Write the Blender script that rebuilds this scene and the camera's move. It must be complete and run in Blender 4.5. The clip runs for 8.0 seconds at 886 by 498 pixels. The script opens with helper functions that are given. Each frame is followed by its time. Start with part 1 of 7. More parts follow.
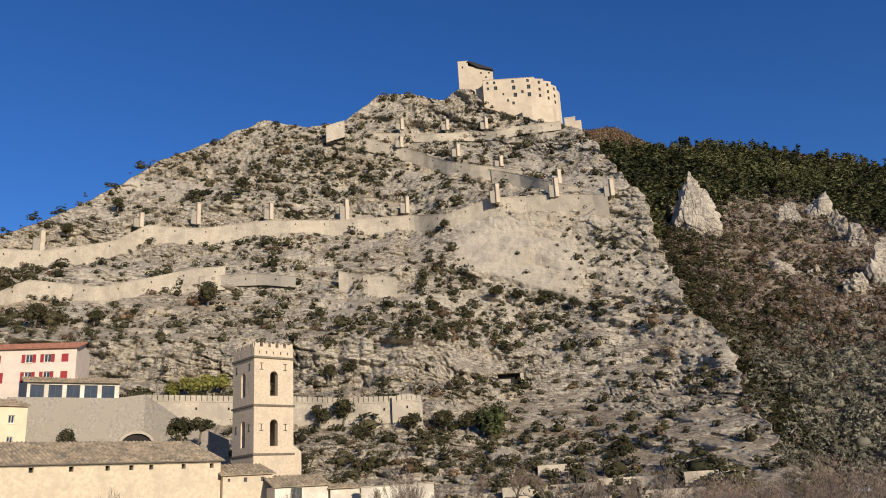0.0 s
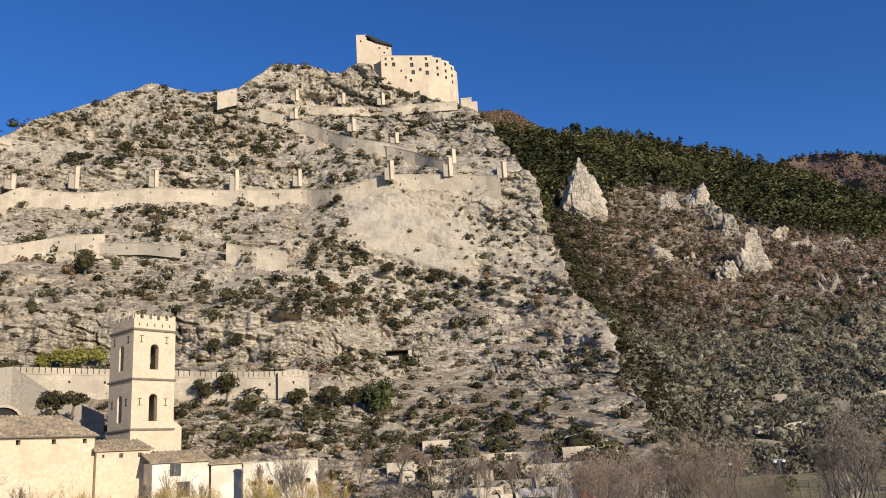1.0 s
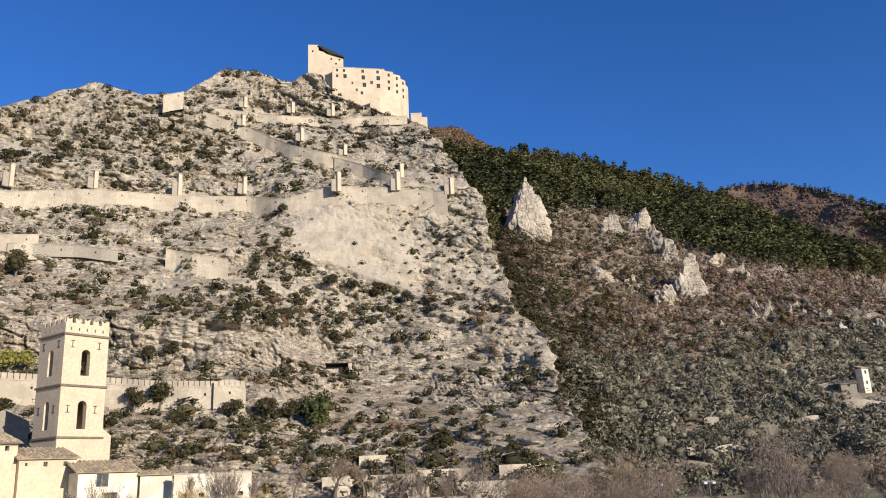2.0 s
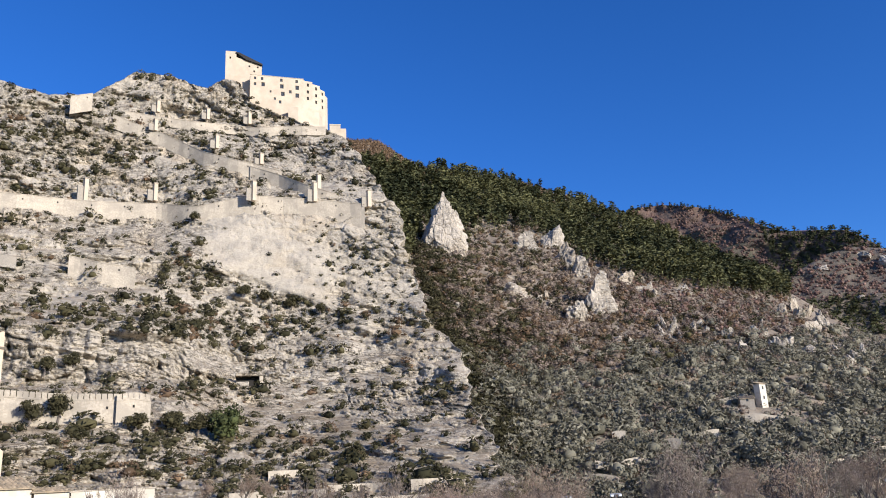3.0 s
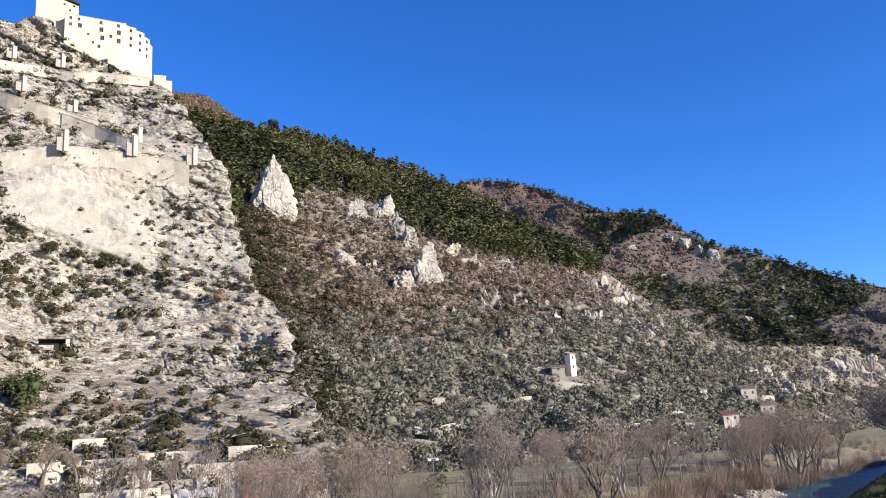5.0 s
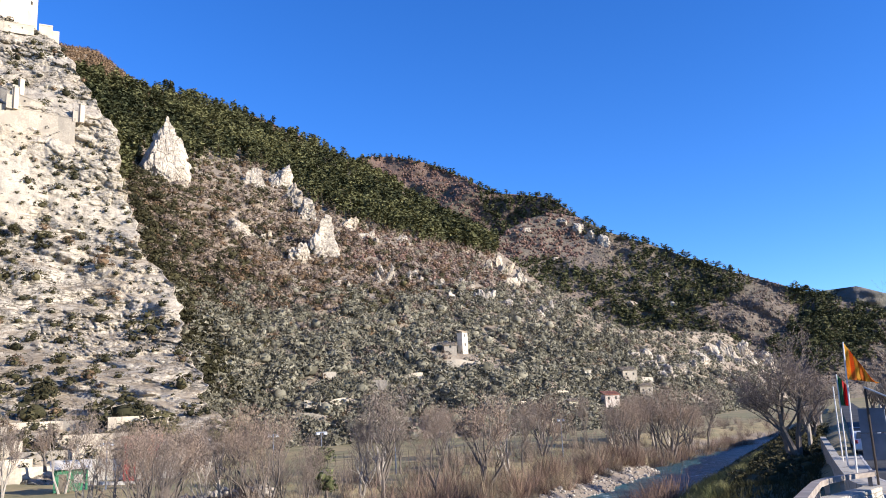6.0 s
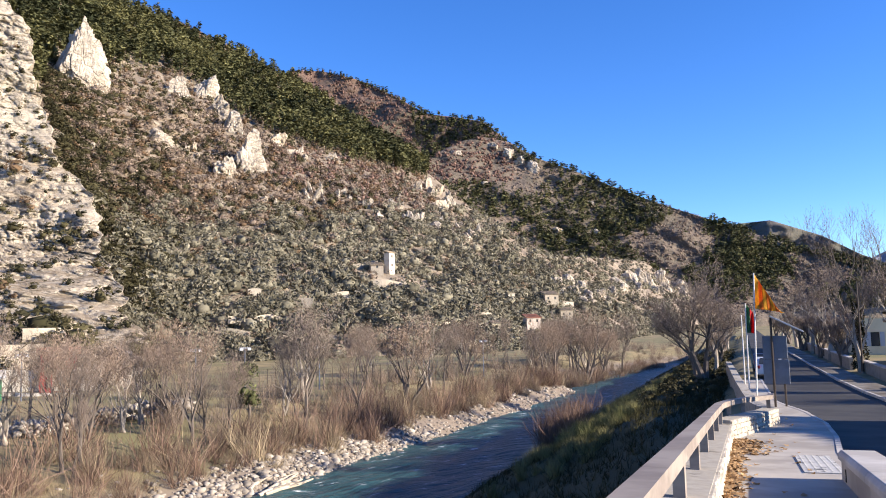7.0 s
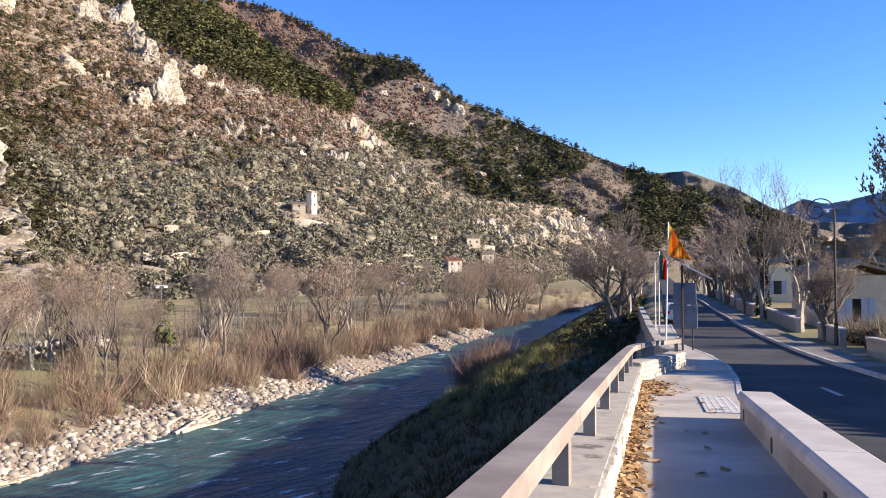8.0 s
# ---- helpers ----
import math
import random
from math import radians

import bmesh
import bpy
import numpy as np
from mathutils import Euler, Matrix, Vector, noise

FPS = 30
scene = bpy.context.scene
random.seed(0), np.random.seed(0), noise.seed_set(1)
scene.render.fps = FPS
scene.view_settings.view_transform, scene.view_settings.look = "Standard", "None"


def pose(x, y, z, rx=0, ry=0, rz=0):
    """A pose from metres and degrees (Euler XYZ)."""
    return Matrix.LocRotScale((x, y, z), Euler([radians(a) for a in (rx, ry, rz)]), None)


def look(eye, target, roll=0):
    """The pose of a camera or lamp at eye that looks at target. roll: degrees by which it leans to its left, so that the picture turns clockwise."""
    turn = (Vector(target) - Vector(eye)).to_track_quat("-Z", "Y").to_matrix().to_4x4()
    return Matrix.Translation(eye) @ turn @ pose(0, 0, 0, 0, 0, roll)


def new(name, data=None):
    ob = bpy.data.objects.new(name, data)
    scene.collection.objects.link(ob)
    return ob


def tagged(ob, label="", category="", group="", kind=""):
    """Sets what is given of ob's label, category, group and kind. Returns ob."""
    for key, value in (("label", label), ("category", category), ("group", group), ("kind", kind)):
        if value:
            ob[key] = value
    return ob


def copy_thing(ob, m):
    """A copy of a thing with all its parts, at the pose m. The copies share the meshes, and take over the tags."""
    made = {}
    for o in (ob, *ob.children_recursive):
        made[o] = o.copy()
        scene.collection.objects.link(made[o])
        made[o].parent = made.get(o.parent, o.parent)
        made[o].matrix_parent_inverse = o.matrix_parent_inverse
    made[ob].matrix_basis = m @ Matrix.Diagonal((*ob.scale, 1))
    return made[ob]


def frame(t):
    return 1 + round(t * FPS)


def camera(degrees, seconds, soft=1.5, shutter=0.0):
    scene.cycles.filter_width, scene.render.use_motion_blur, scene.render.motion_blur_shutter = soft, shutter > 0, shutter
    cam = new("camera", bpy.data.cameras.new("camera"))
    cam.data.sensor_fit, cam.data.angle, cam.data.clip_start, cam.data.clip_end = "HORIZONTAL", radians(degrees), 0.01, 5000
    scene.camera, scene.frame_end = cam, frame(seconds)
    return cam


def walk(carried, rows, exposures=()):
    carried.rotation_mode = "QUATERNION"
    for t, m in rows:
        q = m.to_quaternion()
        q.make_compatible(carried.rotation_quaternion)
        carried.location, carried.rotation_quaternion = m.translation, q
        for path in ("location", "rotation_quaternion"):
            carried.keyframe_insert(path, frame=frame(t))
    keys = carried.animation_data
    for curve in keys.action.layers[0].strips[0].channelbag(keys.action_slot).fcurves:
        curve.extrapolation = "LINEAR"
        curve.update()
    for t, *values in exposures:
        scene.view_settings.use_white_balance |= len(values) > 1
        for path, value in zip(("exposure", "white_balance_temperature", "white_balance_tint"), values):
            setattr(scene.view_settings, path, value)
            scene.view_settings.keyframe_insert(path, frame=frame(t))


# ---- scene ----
cam = camera(57.2, 8.0, soft=1.0)
EYE = Vector((0.0, 0.0, 10.0))
PATH = [
    (0.0, pose(*EYE, 106.921, 3.345, 1.017)),
    (0.5, pose(*EYE, 105.943, 3.603, -2.653)),
    (1.0, pose(*EYE, 104.835, 3.548, -6.834)),
    (1.5, pose(*EYE, 105.105, 2.851, -8.918)),
    (3.0, pose(*EYE, 106.316, 2.942, -17.157)),
    (3.5, pose(*EYE, 105.858, 3.234, -20.148)),
    (4.0, pose(*EYE, 105.469, 3.304, -22.680)),
    (5.5, pose(*EYE, 102.267, 3.313, -33.230)),
    (6.0, pose(*EYE, 101.276, 2.649, -36.980)),
    (6.5, pose(*EYE, 98.195, 1.929, -40.120)),
    (7.0, pose(*EYE, 95.543, 1.384, -42.239)),
    (7.5, pose(*EYE, 93.736, 0.857, -44.528)),
    (8.0, pose(*EYE, 91.385, 0.288, -47.735)),
]
EXPOSURES = [(0.0, 0.1, 6900, 10), (1.0, 0.33, 6900, 10), (1.7, 0.42, 6900, 10), (2.8, 0.58, 6050, 11), (4.2, 0.73, 6050, 11), (5.4, 1.06, 6050, 11), (6.5, 1.24, 6550, 12), (8.0, 1.37, 7100, 15)]
walk(cam, PATH, EXPOSURES)

# ---------------------------------------------------------------- light
SUN_AZ, SUN_EL = 148.0, 18.0


def bearing(az, el=0.0):
    a, e = radians(az), radians(el)
    return Vector((math.sin(a) * math.cos(e), math.cos(a) * math.cos(e), math.sin(e)))


world = bpy.data.worlds.new("sky")
scene.world = world
world.use_nodes = True
wn = world.node_tree.nodes
sky = wn.new("ShaderNodeTexSky")
sky.sky_type = "NISHITA"
sky.sun_disc = False
sky.sun_elevation = radians(SUN_EL)
sky.sun_rotation = radians(SUN_AZ)
sky.altitude = 1500
sky.air_density = 1.0
sky.dust_density = 0.15
sky.ozone_density = 5.0
wn["Background"].inputs["Strength"].default_value = 0.123
sky_tint = wn.new("ShaderNodeHueSaturation")
sky_tint.inputs["Saturation"].default_value = 1.17
sky_tint.inputs["Hue"].default_value = 0.512
world.node_tree.links.new(sky.outputs["Color"], sky_tint.inputs["Color"])
world.node_tree.links.new(sky_tint.outputs["Color"], wn["Background"].inputs["Color"])

sun_data = bpy.data.lights.new("sun", "SUN")
sun_data.energy = 5.0
sun_data.angle = radians(0.6)
sun_data.color = (1.0, 0.91, 0.78)
sun = new("sun", sun_data)
sun.matrix_world = look(bearing(SUN_AZ, SUN_EL) * 400, (0, 0, 0))


# ---------------------------------------------------------------- materials
def mat(name, c1, c2, scale=1.0, rough=0.9, c3=None, scale3=0.1, t3=(0.45, 0.6), bump=0.0, bump_scale=8.0,
        metal=0.0, detail=6.0, island=0.0, random_ob=0.0, stretch=None, spec=0.3):
    """Two colours mixed by noise, a third in larger patches, and relief."""
    m = bpy.data.materials.new(name)
    m.use_nodes = True
    nt = m.node_tree
    n, l = nt.nodes, nt.links
    b = n["Principled BSDF"]
    b.inputs["Roughness"].default_value = rough
    b.inputs["Metallic"].default_value = metal
    b.inputs["Specular IOR Level"].default_value = spec
    geo = n.new("ShaderNodeNewGeometry")
    vec = geo.outputs["Position"]
    if stretch:
        mp = n.new("ShaderNodeMapping")
        mp.inputs["Scale"].default_value = stretch[:3]
        if len(stretch) > 3:
            mp.inputs["Rotation"].default_value = [radians(v) for v in stretch[3:]]
        l.new(vec, mp.inputs["Vector"])
        vec = mp.outputs["Vector"]

    def noise_tex(s, d=detail, r=0.6):
        t = n.new("ShaderNodeTexNoise")
        t.inputs["Scale"].default_value = s
        t.inputs["Detail"].default_value = d
        t.inputs["Roughness"].default_value = r
        l.new(vec, t.inputs["Vector"])
        return t.outputs["Fac"]

    def ramp(f, a, z):
        r = n.new("ShaderNodeMapRange")
        r.inputs["From Min"].default_value = a
        r.inputs["From Max"].default_value = z
        l.new(f, r.inputs["Value"])
        return r.outputs["Result"]

    def mix(f, a, z):
        x = n.new("ShaderNodeMix")
        x.data_type = "RGBA"
        l.new(f, x.inputs["Factor"])
        for sock, v in ((x.inputs["A"], a), (x.inputs["B"], z)):
            if isinstance(v, tuple):
                sock.default_value = (*v, 1.0)
            else:
                l.new(v, sock)
        return x.outputs["Result"]

    col = mix(ramp(noise_tex(scale), 0.35, 0.65), c1, c2)
    if c3:
        col = mix(ramp(noise_tex(scale3, 4.0), *t3), col, c3)
    if island or random_ob:
        if island:
            src = geo.outputs["Random Per Island"]
        else:
            oi = n.new("ShaderNodeObjectInfo")
            src = oi.outputs["Random"]
        amt = island or random_ob
        r = n.new("ShaderNodeMapRange")
        r.inputs["To Min"].default_value = 1 - amt
        r.inputs["To Max"].default_value = 1 + amt
        l.new(src, r.inputs["Value"])
        hsv = n.new("ShaderNodeHueSaturation")
        l.new(r.outputs["Result"], hsv.inputs["Value"])
        l.new(col, hsv.inputs["Color"])
        col = hsv.outputs["Color"]
    l.new(col, b.inputs["Base Color"])
    if bump:
        bp = n.new("ShaderNodeBump")
        bp.inputs["Strength"].default_value = min(1.0, bump * 4)
        bp.inputs["Distance"].default_value = bump
        l.new(noise_tex(bump_scale, 8.0, 0.65), bp.inputs["Height"])
        l.new(bp.outputs["Normal"], b.inputs["Normal"])
    return m


def toned(name, dark, light, rough=0.9, scale=1.2, island=0.35, through_light=0.0):
    """Leaves: a colour between two by each plant's own tone."""
    m = mat(name, dark, light, scale=scale, rough=rough, island=island, spec=0.15)
    nt = m.node_tree
    n, l = nt.nodes, nt.links
    at = n.new("ShaderNodeAttribute")
    at.attribute_name = "tone"
    mixers = [x for x in n if x.bl_idname == "ShaderNodeMix"]
    l.new(at.outputs["Fac"], mixers[0].inputs["Factor"])
    return m


def limestone(name, pale, grey, crack, soil, k=1.0, soil_from=0.58, amount=1.0):
    """Bedded limestone: grain, dark fissures, grey and rusty streaks, and pockets of soil and dry grass."""
    m = bpy.data.materials.new(name)
    m.use_nodes = True
    nt = m.node_tree
    n, l = nt.nodes, nt.links
    b = n["Principled BSDF"]
    b.inputs["Roughness"].default_value = 0.95
    b.inputs["Specular IOR Level"].default_value = 0.15
    geo = n.new("ShaderNodeNewGeometry")

    def mapped(scale, rot=(0, 0, 0)):
        mp = n.new("ShaderNodeMapping")
        mp.inputs["Scale"].default_value = [v * k for v in scale]
        mp.inputs["Rotation"].default_value = [radians(v) for v in rot]
        l.new(geo.outputs["Position"], mp.inputs["Vector"])
        return mp.outputs["Vector"]

    def tex(vec, s, d=8.0, r=0.62, warp=0.0):
        t = n.new("ShaderNodeTexNoise")
        t.inputs["Scale"].default_value = s
        t.inputs["Detail"].default_value = d
        t.inputs["Roughness"].default_value = r
        t.inputs["Distortion"].default_value = warp
        l.new(vec, t.inputs["Vector"])
        return t.outputs["Fac"]

    def ramp(f, a, z, lo=0.0, hi=1.0):
        r = n.new("ShaderNodeMapRange")
        for key, val in (("From Min", a), ("From Max", z), ("To Min", lo), ("To Max", hi)):
            r.inputs[key].default_value = val
        l.new(f, r.inputs["Value"])
        return r.outputs["Result"]

    def mix(f, a, z):
        x = n.new("ShaderNodeMix")
        x.data_type = "RGBA"
        l.new(f, x.inputs["Factor"])
        for sock, v in ((x.inputs["A"], a), (x.inputs["B"], z)):
            if isinstance(v, tuple):
                sock.default_value = (*v, 1.0)
            else:
                l.new(v, sock)
        return x.outputs["Result"]

    flat = mapped((1, 1, 1))
    beds = mapped((0.35, 0.35, 1.5), (9, 7, 0))
    fall = mapped((1, 1, 0.22), (0, 5, 0))
    col = mix(ramp(tex(flat, 0.22, 9, 0.7), 0.36, 0.62), pale, grey)
    col = mix(ramp(tex(fall, 0.35, 6), 0.56, 0.70, 0, 0.35), col, (0.22, 0.20, 0.175))
    col = mix(ramp(tex(flat, 0.05, 3), 0.52, 0.68, 0, 0.5), col, (0.46, 0.36, 0.235))
    soil_f = ramp(tex(mapped((0.7, 0.7, 1.3), (8, 6, 0)), 0.13, 9, 0.7), soil_from, soil_from + 0.08, 0, 0.85)
    col = mix(soil_f, col, soil)
    def lines(vec, s, width, mask_scale, much):
        """Thin dark fissures along the level lines of a noise, in patches."""
        d0 = n.new("ShaderNodeMath")
        d0.operation = "SUBTRACT"
        l.new(tex(vec, s, 5, 0.6, 0.4), d0.inputs[0])
        d0.inputs[1].default_value = 0.5
        d1 = n.new("ShaderNodeMath")
        d1.operation = "ABSOLUTE"
        l.new(d0.outputs[0], d1.inputs[0])
        near_ = ramp(d1.outputs[0], 0.0, width, much * amount, 0.0)
        where = ramp(tex(flat, mask_scale, 3), 0.38, 0.52)
        both = n.new("ShaderNodeMath")
        both.operation = "MULTIPLY"
        l.new(near_, both.inputs[0])
        l.new(where, both.inputs[1])
        return both.outputs[0]

    f1 = lines(beds, 0.9, 0.03, 0.06, 0.7)
    f2 = lines(mapped((1.0, 1.0, 0.35), (4, 14, 0)), 0.4, 0.032, 0.05, 0.9)
    f3 = ramp(tex(mapped((0.9, 0.9, 1.3), (10, 8, 0)), 1.9, 6, 0.75), 0.60, 0.65, 0, 0.55 * amount)
    clean = col
    for f_ in (f1, f2, f3):
        col = mix(f_, col, crack)
    smooth_rock = n.new("ShaderNodeAttribute")
    smooth_rock.attribute_name = "smooth_rock"
    col = mix(ramp(smooth_rock.outputs["Fac"], 0, 1, 0, 0.8), col, clean)
    # soil and dry grass lie on the ledges
    up = n.new("ShaderNodeSeparateXYZ")
    l.new(geo.outputs["True Normal"], up.inputs[0])
    both_ = n.new("ShaderNodeMath")
    both_.operation = "MULTIPLY"
    l.new(ramp(up.outputs["Z"], 0.80, 0.93), both_.inputs[0])
    l.new(ramp(tex(flat, 0.3, 6), 0.36, 0.56, 0.1, 0.85), both_.inputs[1])
    col = mix(both_.outputs[0], col, soil)
    l.new(col, b.inputs["Base Color"])
    add = n.new("ShaderNodeMath")
    l.new(tex(beds, 0.8, 10, 0.72, 0.5), add.inputs[0])
    l.new(tex(flat, 0.6, 10, 0.72), add.inputs[1])
    sub = n.new("ShaderNodeMath")
    sub.operation = "SUBTRACT"
    l.new(add.outputs[0], sub.inputs[0])
    fissure = n.new("ShaderNodeMath")
    fissure.operation = "MULTIPLY"
    l.new(f1, fissure.inputs[0])
    l.new(ramp(smooth_rock.outputs["Fac"], 0, 1, 1.0, 0.1), fissure.inputs[1])
    l.new(fissure.outputs[0], sub.inputs[1])
    bp = n.new("ShaderNodeBump")
    bp.inputs["Strength"].default_value = 1.0
    bp.inputs["Distance"].default_value = 0.4 / k
    l.new(sub.outputs[0], bp.inputs["Height"])
    l.new(bp.outputs["Normal"], b.inputs["Normal"])
    return m


ROCK = limestone("limestone", (0.50, 0.433, 0.338), (0.385, 0.337, 0.267), (0.07, 0.06, 0.044), (0.27, 0.21, 0.14), 1.0, 0.61)
PALE_ROCK = limestone("pale_limestone", (0.56, 0.485, 0.385), (0.40, 0.35, 0.285), (0.09, 0.075, 0.058), (0.22, 0.165, 0.11), 0.8, 0.62, 0.7)
SLOPE = mat("scrub_soil", (0.25, 0.20, 0.145), (0.17, 0.135, 0.10), scale=0.12, c3=(0.34, 0.285, 0.21), scale3=0.06,
            t3=(0.54, 0.66), bump=1.0, bump_scale=0.3, detail=9)
RED_SLOPE = mat("oak_scrub_slope", (0.15, 0.095, 0.076), (0.11, 0.08, 0.06), scale=0.03, c3=(0.075, 0.075, 0.048), scale3=0.008,
                t3=(0.52, 0.66), bump=4.0, bump_scale=0.12, detail=9)
SPUR_SLOPE = mat("wooded_spur_slope", (0.145, 0.115, 0.09), (0.10, 0.086, 0.064), scale=0.03, c3=(0.18, 0.14, 0.11), scale3=0.01,
                 t3=(0.5, 0.64), bump=4.0, bump_scale=0.12, detail=9)
FAR_SLOPE = mat("far_wooded_slope", (0.12, 0.115, 0.095), (0.15, 0.125, 0.10), scale=0.012, c3=(0.075, 0.09, 0.075), scale3=0.005,
                bump=6.0, bump_scale=0.06, detail=9)
# the blue of aerial haze is put into this base colour
HAZE_BLUE_SLOPE = mat("haze_tinted_mountain", (0.22, 0.26, 0.34), (0.17, 0.21, 0.28), scale=0.004, bump=8.0, bump_scale=0.02, detail=8)
SOIL = mat("meadow_ground", (0.34, 0.265, 0.135), (0.20, 0.165, 0.085), scale=0.25, c3=(0.19, 0.175, 0.085), scale3=0.06,
           bump=0.1, bump_scale=2.0)
# dark winter turf covers the road embankment
nt_ = SOIL.node_tree
turf_mix = nt_.nodes.new("ShaderNodeMix")
turf_mix.data_type = "RGBA"
turf_fac = nt_.nodes.new("ShaderNodeAttribute")
turf_fac.attribute_name = "turf"
shader_in = nt_.nodes["Principled BSDF"].inputs["Base Color"]
nt_.links.new(shader_in.links[0].from_socket, turf_mix.inputs["A"])
turf_mix.inputs["B"].default_value = (0.05, 0.05, 0.022, 1.0)
nt_.links.new(turf_fac.outputs["Fac"], turf_mix.inputs["Factor"])
# and grey-brown gravel the river bank
gravel_mix = nt_.nodes.new("ShaderNodeMix")
gravel_mix.data_type = "RGBA"
gravel_fac = nt_.nodes.new("ShaderNodeAttribute")
gravel_fac.attribute_name = "gravel"
gravel_mix.inputs["B"].default_value = (0.23, 0.185, 0.14, 1.0)
nt_.links.new(gravel_fac.outputs["Fac"], gravel_mix.inputs["Factor"])
nt_.links.new(turf_mix.outputs["Result"], gravel_mix.inputs["A"])
nt_.links.new(gravel_mix.outputs["Result"], shader_in)


# ---------------------------------------------------------------- mesh helpers
def link_mesh(name, verts, faces, material, parent=None, smooth=False, label=""):
    me = bpy.data.meshes.new(name)
    me.from_pydata([tuple(v) for v in verts], [], faces)
    me.materials.append(material)
    if smooth:
        me.polygons.foreach_set("use_smooth", [True] * len(me.polygons))
    me.update()
    ob = new(name, me)
    if parent:
        ob.parent = parent
    if label:
        ob["label"] = label
    return ob


def part(name, bm, material, parent=None, label="", smooth=False):
    bmesh.ops.recalc_face_normals(bm, faces=bm.faces)
    me = bpy.data.meshes.new(name)
    bm.to_mesh(me)
    bm.free()
    me.materials.append(material)
    if smooth:
        me.polygons.foreach_set("use_smooth", [True] * len(me.polygons))
    ob = new(name, me)
    if parent:
        ob.parent = parent
    if label:
        ob["label"] = label
    return ob


def thing(name, m, label, category, group="", kind=""):
    ob = new(name)
    ob.empty_display_size = 0.3
    ob.matrix_basis = m
    return tagged(ob, label, category, group, kind)


def add_box(bm, x0, y0, z0, x1, y1, z1, bevel=0.0, m=None):
    got = bmesh.ops.create_cube(bm, size=1.0)["verts"]
    bmesh.ops.transform(bm, verts=got, matrix=Matrix.Translation(((x0 + x1) / 2, (y0 + y1) / 2, (z0 + z1) / 2))
                        @ Matrix.Diagonal((x1 - x0, y1 - y0, z1 - z0, 1)))
    if bevel:
        edges = list({e for v in got for e in v.link_edges})
        got = [v for v in bmesh.ops.bevel(bm, geom=edges, offset=bevel, segments=1, affect="EDGES")["verts"]]
    if m:
        bmesh.ops.transform(bm, verts=got, matrix=m)
    return got


def boxed(x0, y0, z0, x1, y1, z1, bevel=0.0):
    bm = bmesh.new()
    add_box(bm, x0, y0, z0, x1, y1, z1, bevel)
    return bm


def add_prism(bm, ring, offset):
    """A solid from a flat ring of points, pushed along offset."""
    a = [bm.verts.new(p) for p in ring]
    b = [bm.verts.new(Vector(p) + Vector(offset)) for p in ring]
    bm.faces.new(a)
    bm.faces.new(b[::-1])
    for i in range(len(ring)):
        j = (i + 1) % len(ring)
        bm.faces.new((a[i], b[i], b[j], a[j]))


def prism(ring, offset):
    bm = bmesh.new()
    add_prism(bm, ring, offset)
    return bm


def add_tube(bm, pts, radii, sides=6):
    rings = []
    for i, p in enumerate(pts):
        p = Vector(p)
        a = Vector(pts[max(0, i - 1)])
        b = Vector(pts[min(len(pts) - 1, i + 1)])
        d = (b - a).normalized()
        side = d.cross(Vector((0.3, 0.2, 1.0)) if abs(d.z) < 0.9 else Vector((1, 0.1, 0))).normalized()
        up = side.cross(d)
        rings.append([bm.verts.new(p + (side * math.cos(k * 2 * math.pi / sides) + up * math.sin(k * 2 * math.pi / sides)) * radii[i])
                      for k in range(sides)])
    for r0, r1 in zip(rings, rings[1:]):
        for k in range(sides):
            bm.faces.new((r0[k], r0[(k + 1) % sides], r1[(k + 1) % sides], r1[k]))
    bm.faces.new(rings[0][::-1])
    bm.faces.new(rings[-1])


def tube(pts, radii, sides=6):
    bm = bmesh.new()
    add_tube(bm, pts, radii if isinstance(radii, (list, tuple)) else [radii] * len(pts), sides)
    return bm


# ---------------------------------------------------------------- noise on arrays
def lattice(ix, iy, iz, seed):
    h = (ix * 374761393 + iy * 668265263 + iz * 2147483647 + seed * 1274126177) & 0xFFFFFFFF
    h = ((h ^ (h >> 13)) * 1103515245) & 0xFFFFFFFF
    h = ((h ^ (h >> 16)) * 2654435769) & 0xFFFFFFFF
    return ((h >> 8) & 0xFFFF) / 65535.0


def value_noise(x, y, z, seed=0):
    ix, iy, iz = (np.floor(v).astype(np.int64) for v in (x, y, z))
    fx, fy, fz = x - ix, y - iy, z - iz
    fx, fy, fz = (v * v * (3 - 2 * v) for v in (fx, fy, fz))
    total = 0
    for dx in (0, 1):
        for dy in (0, 1):
            for dz in (0, 1):
                w = (fx if dx else 1 - fx) * (fy if dy else 1 - fy) * (fz if dz else 1 - fz)
                total = total + w * lattice(ix + dx, iy + dy, iz + dz, seed)
    return total * 2 - 1


def fbm(x, y, z, octaves=5, seed=0, ridged=False, gain=0.5):
    total, amp = 0, 1.0
    for o in range(octaves):
        v = value_noise(x, y, z, seed + o * 17)
        total = total + amp * ((0.5 - np.abs(v)) * 2 if ridged else v)
        x, y, z, amp = x * 2.03, y * 2.03, z * 2.03, amp * gain
    return total


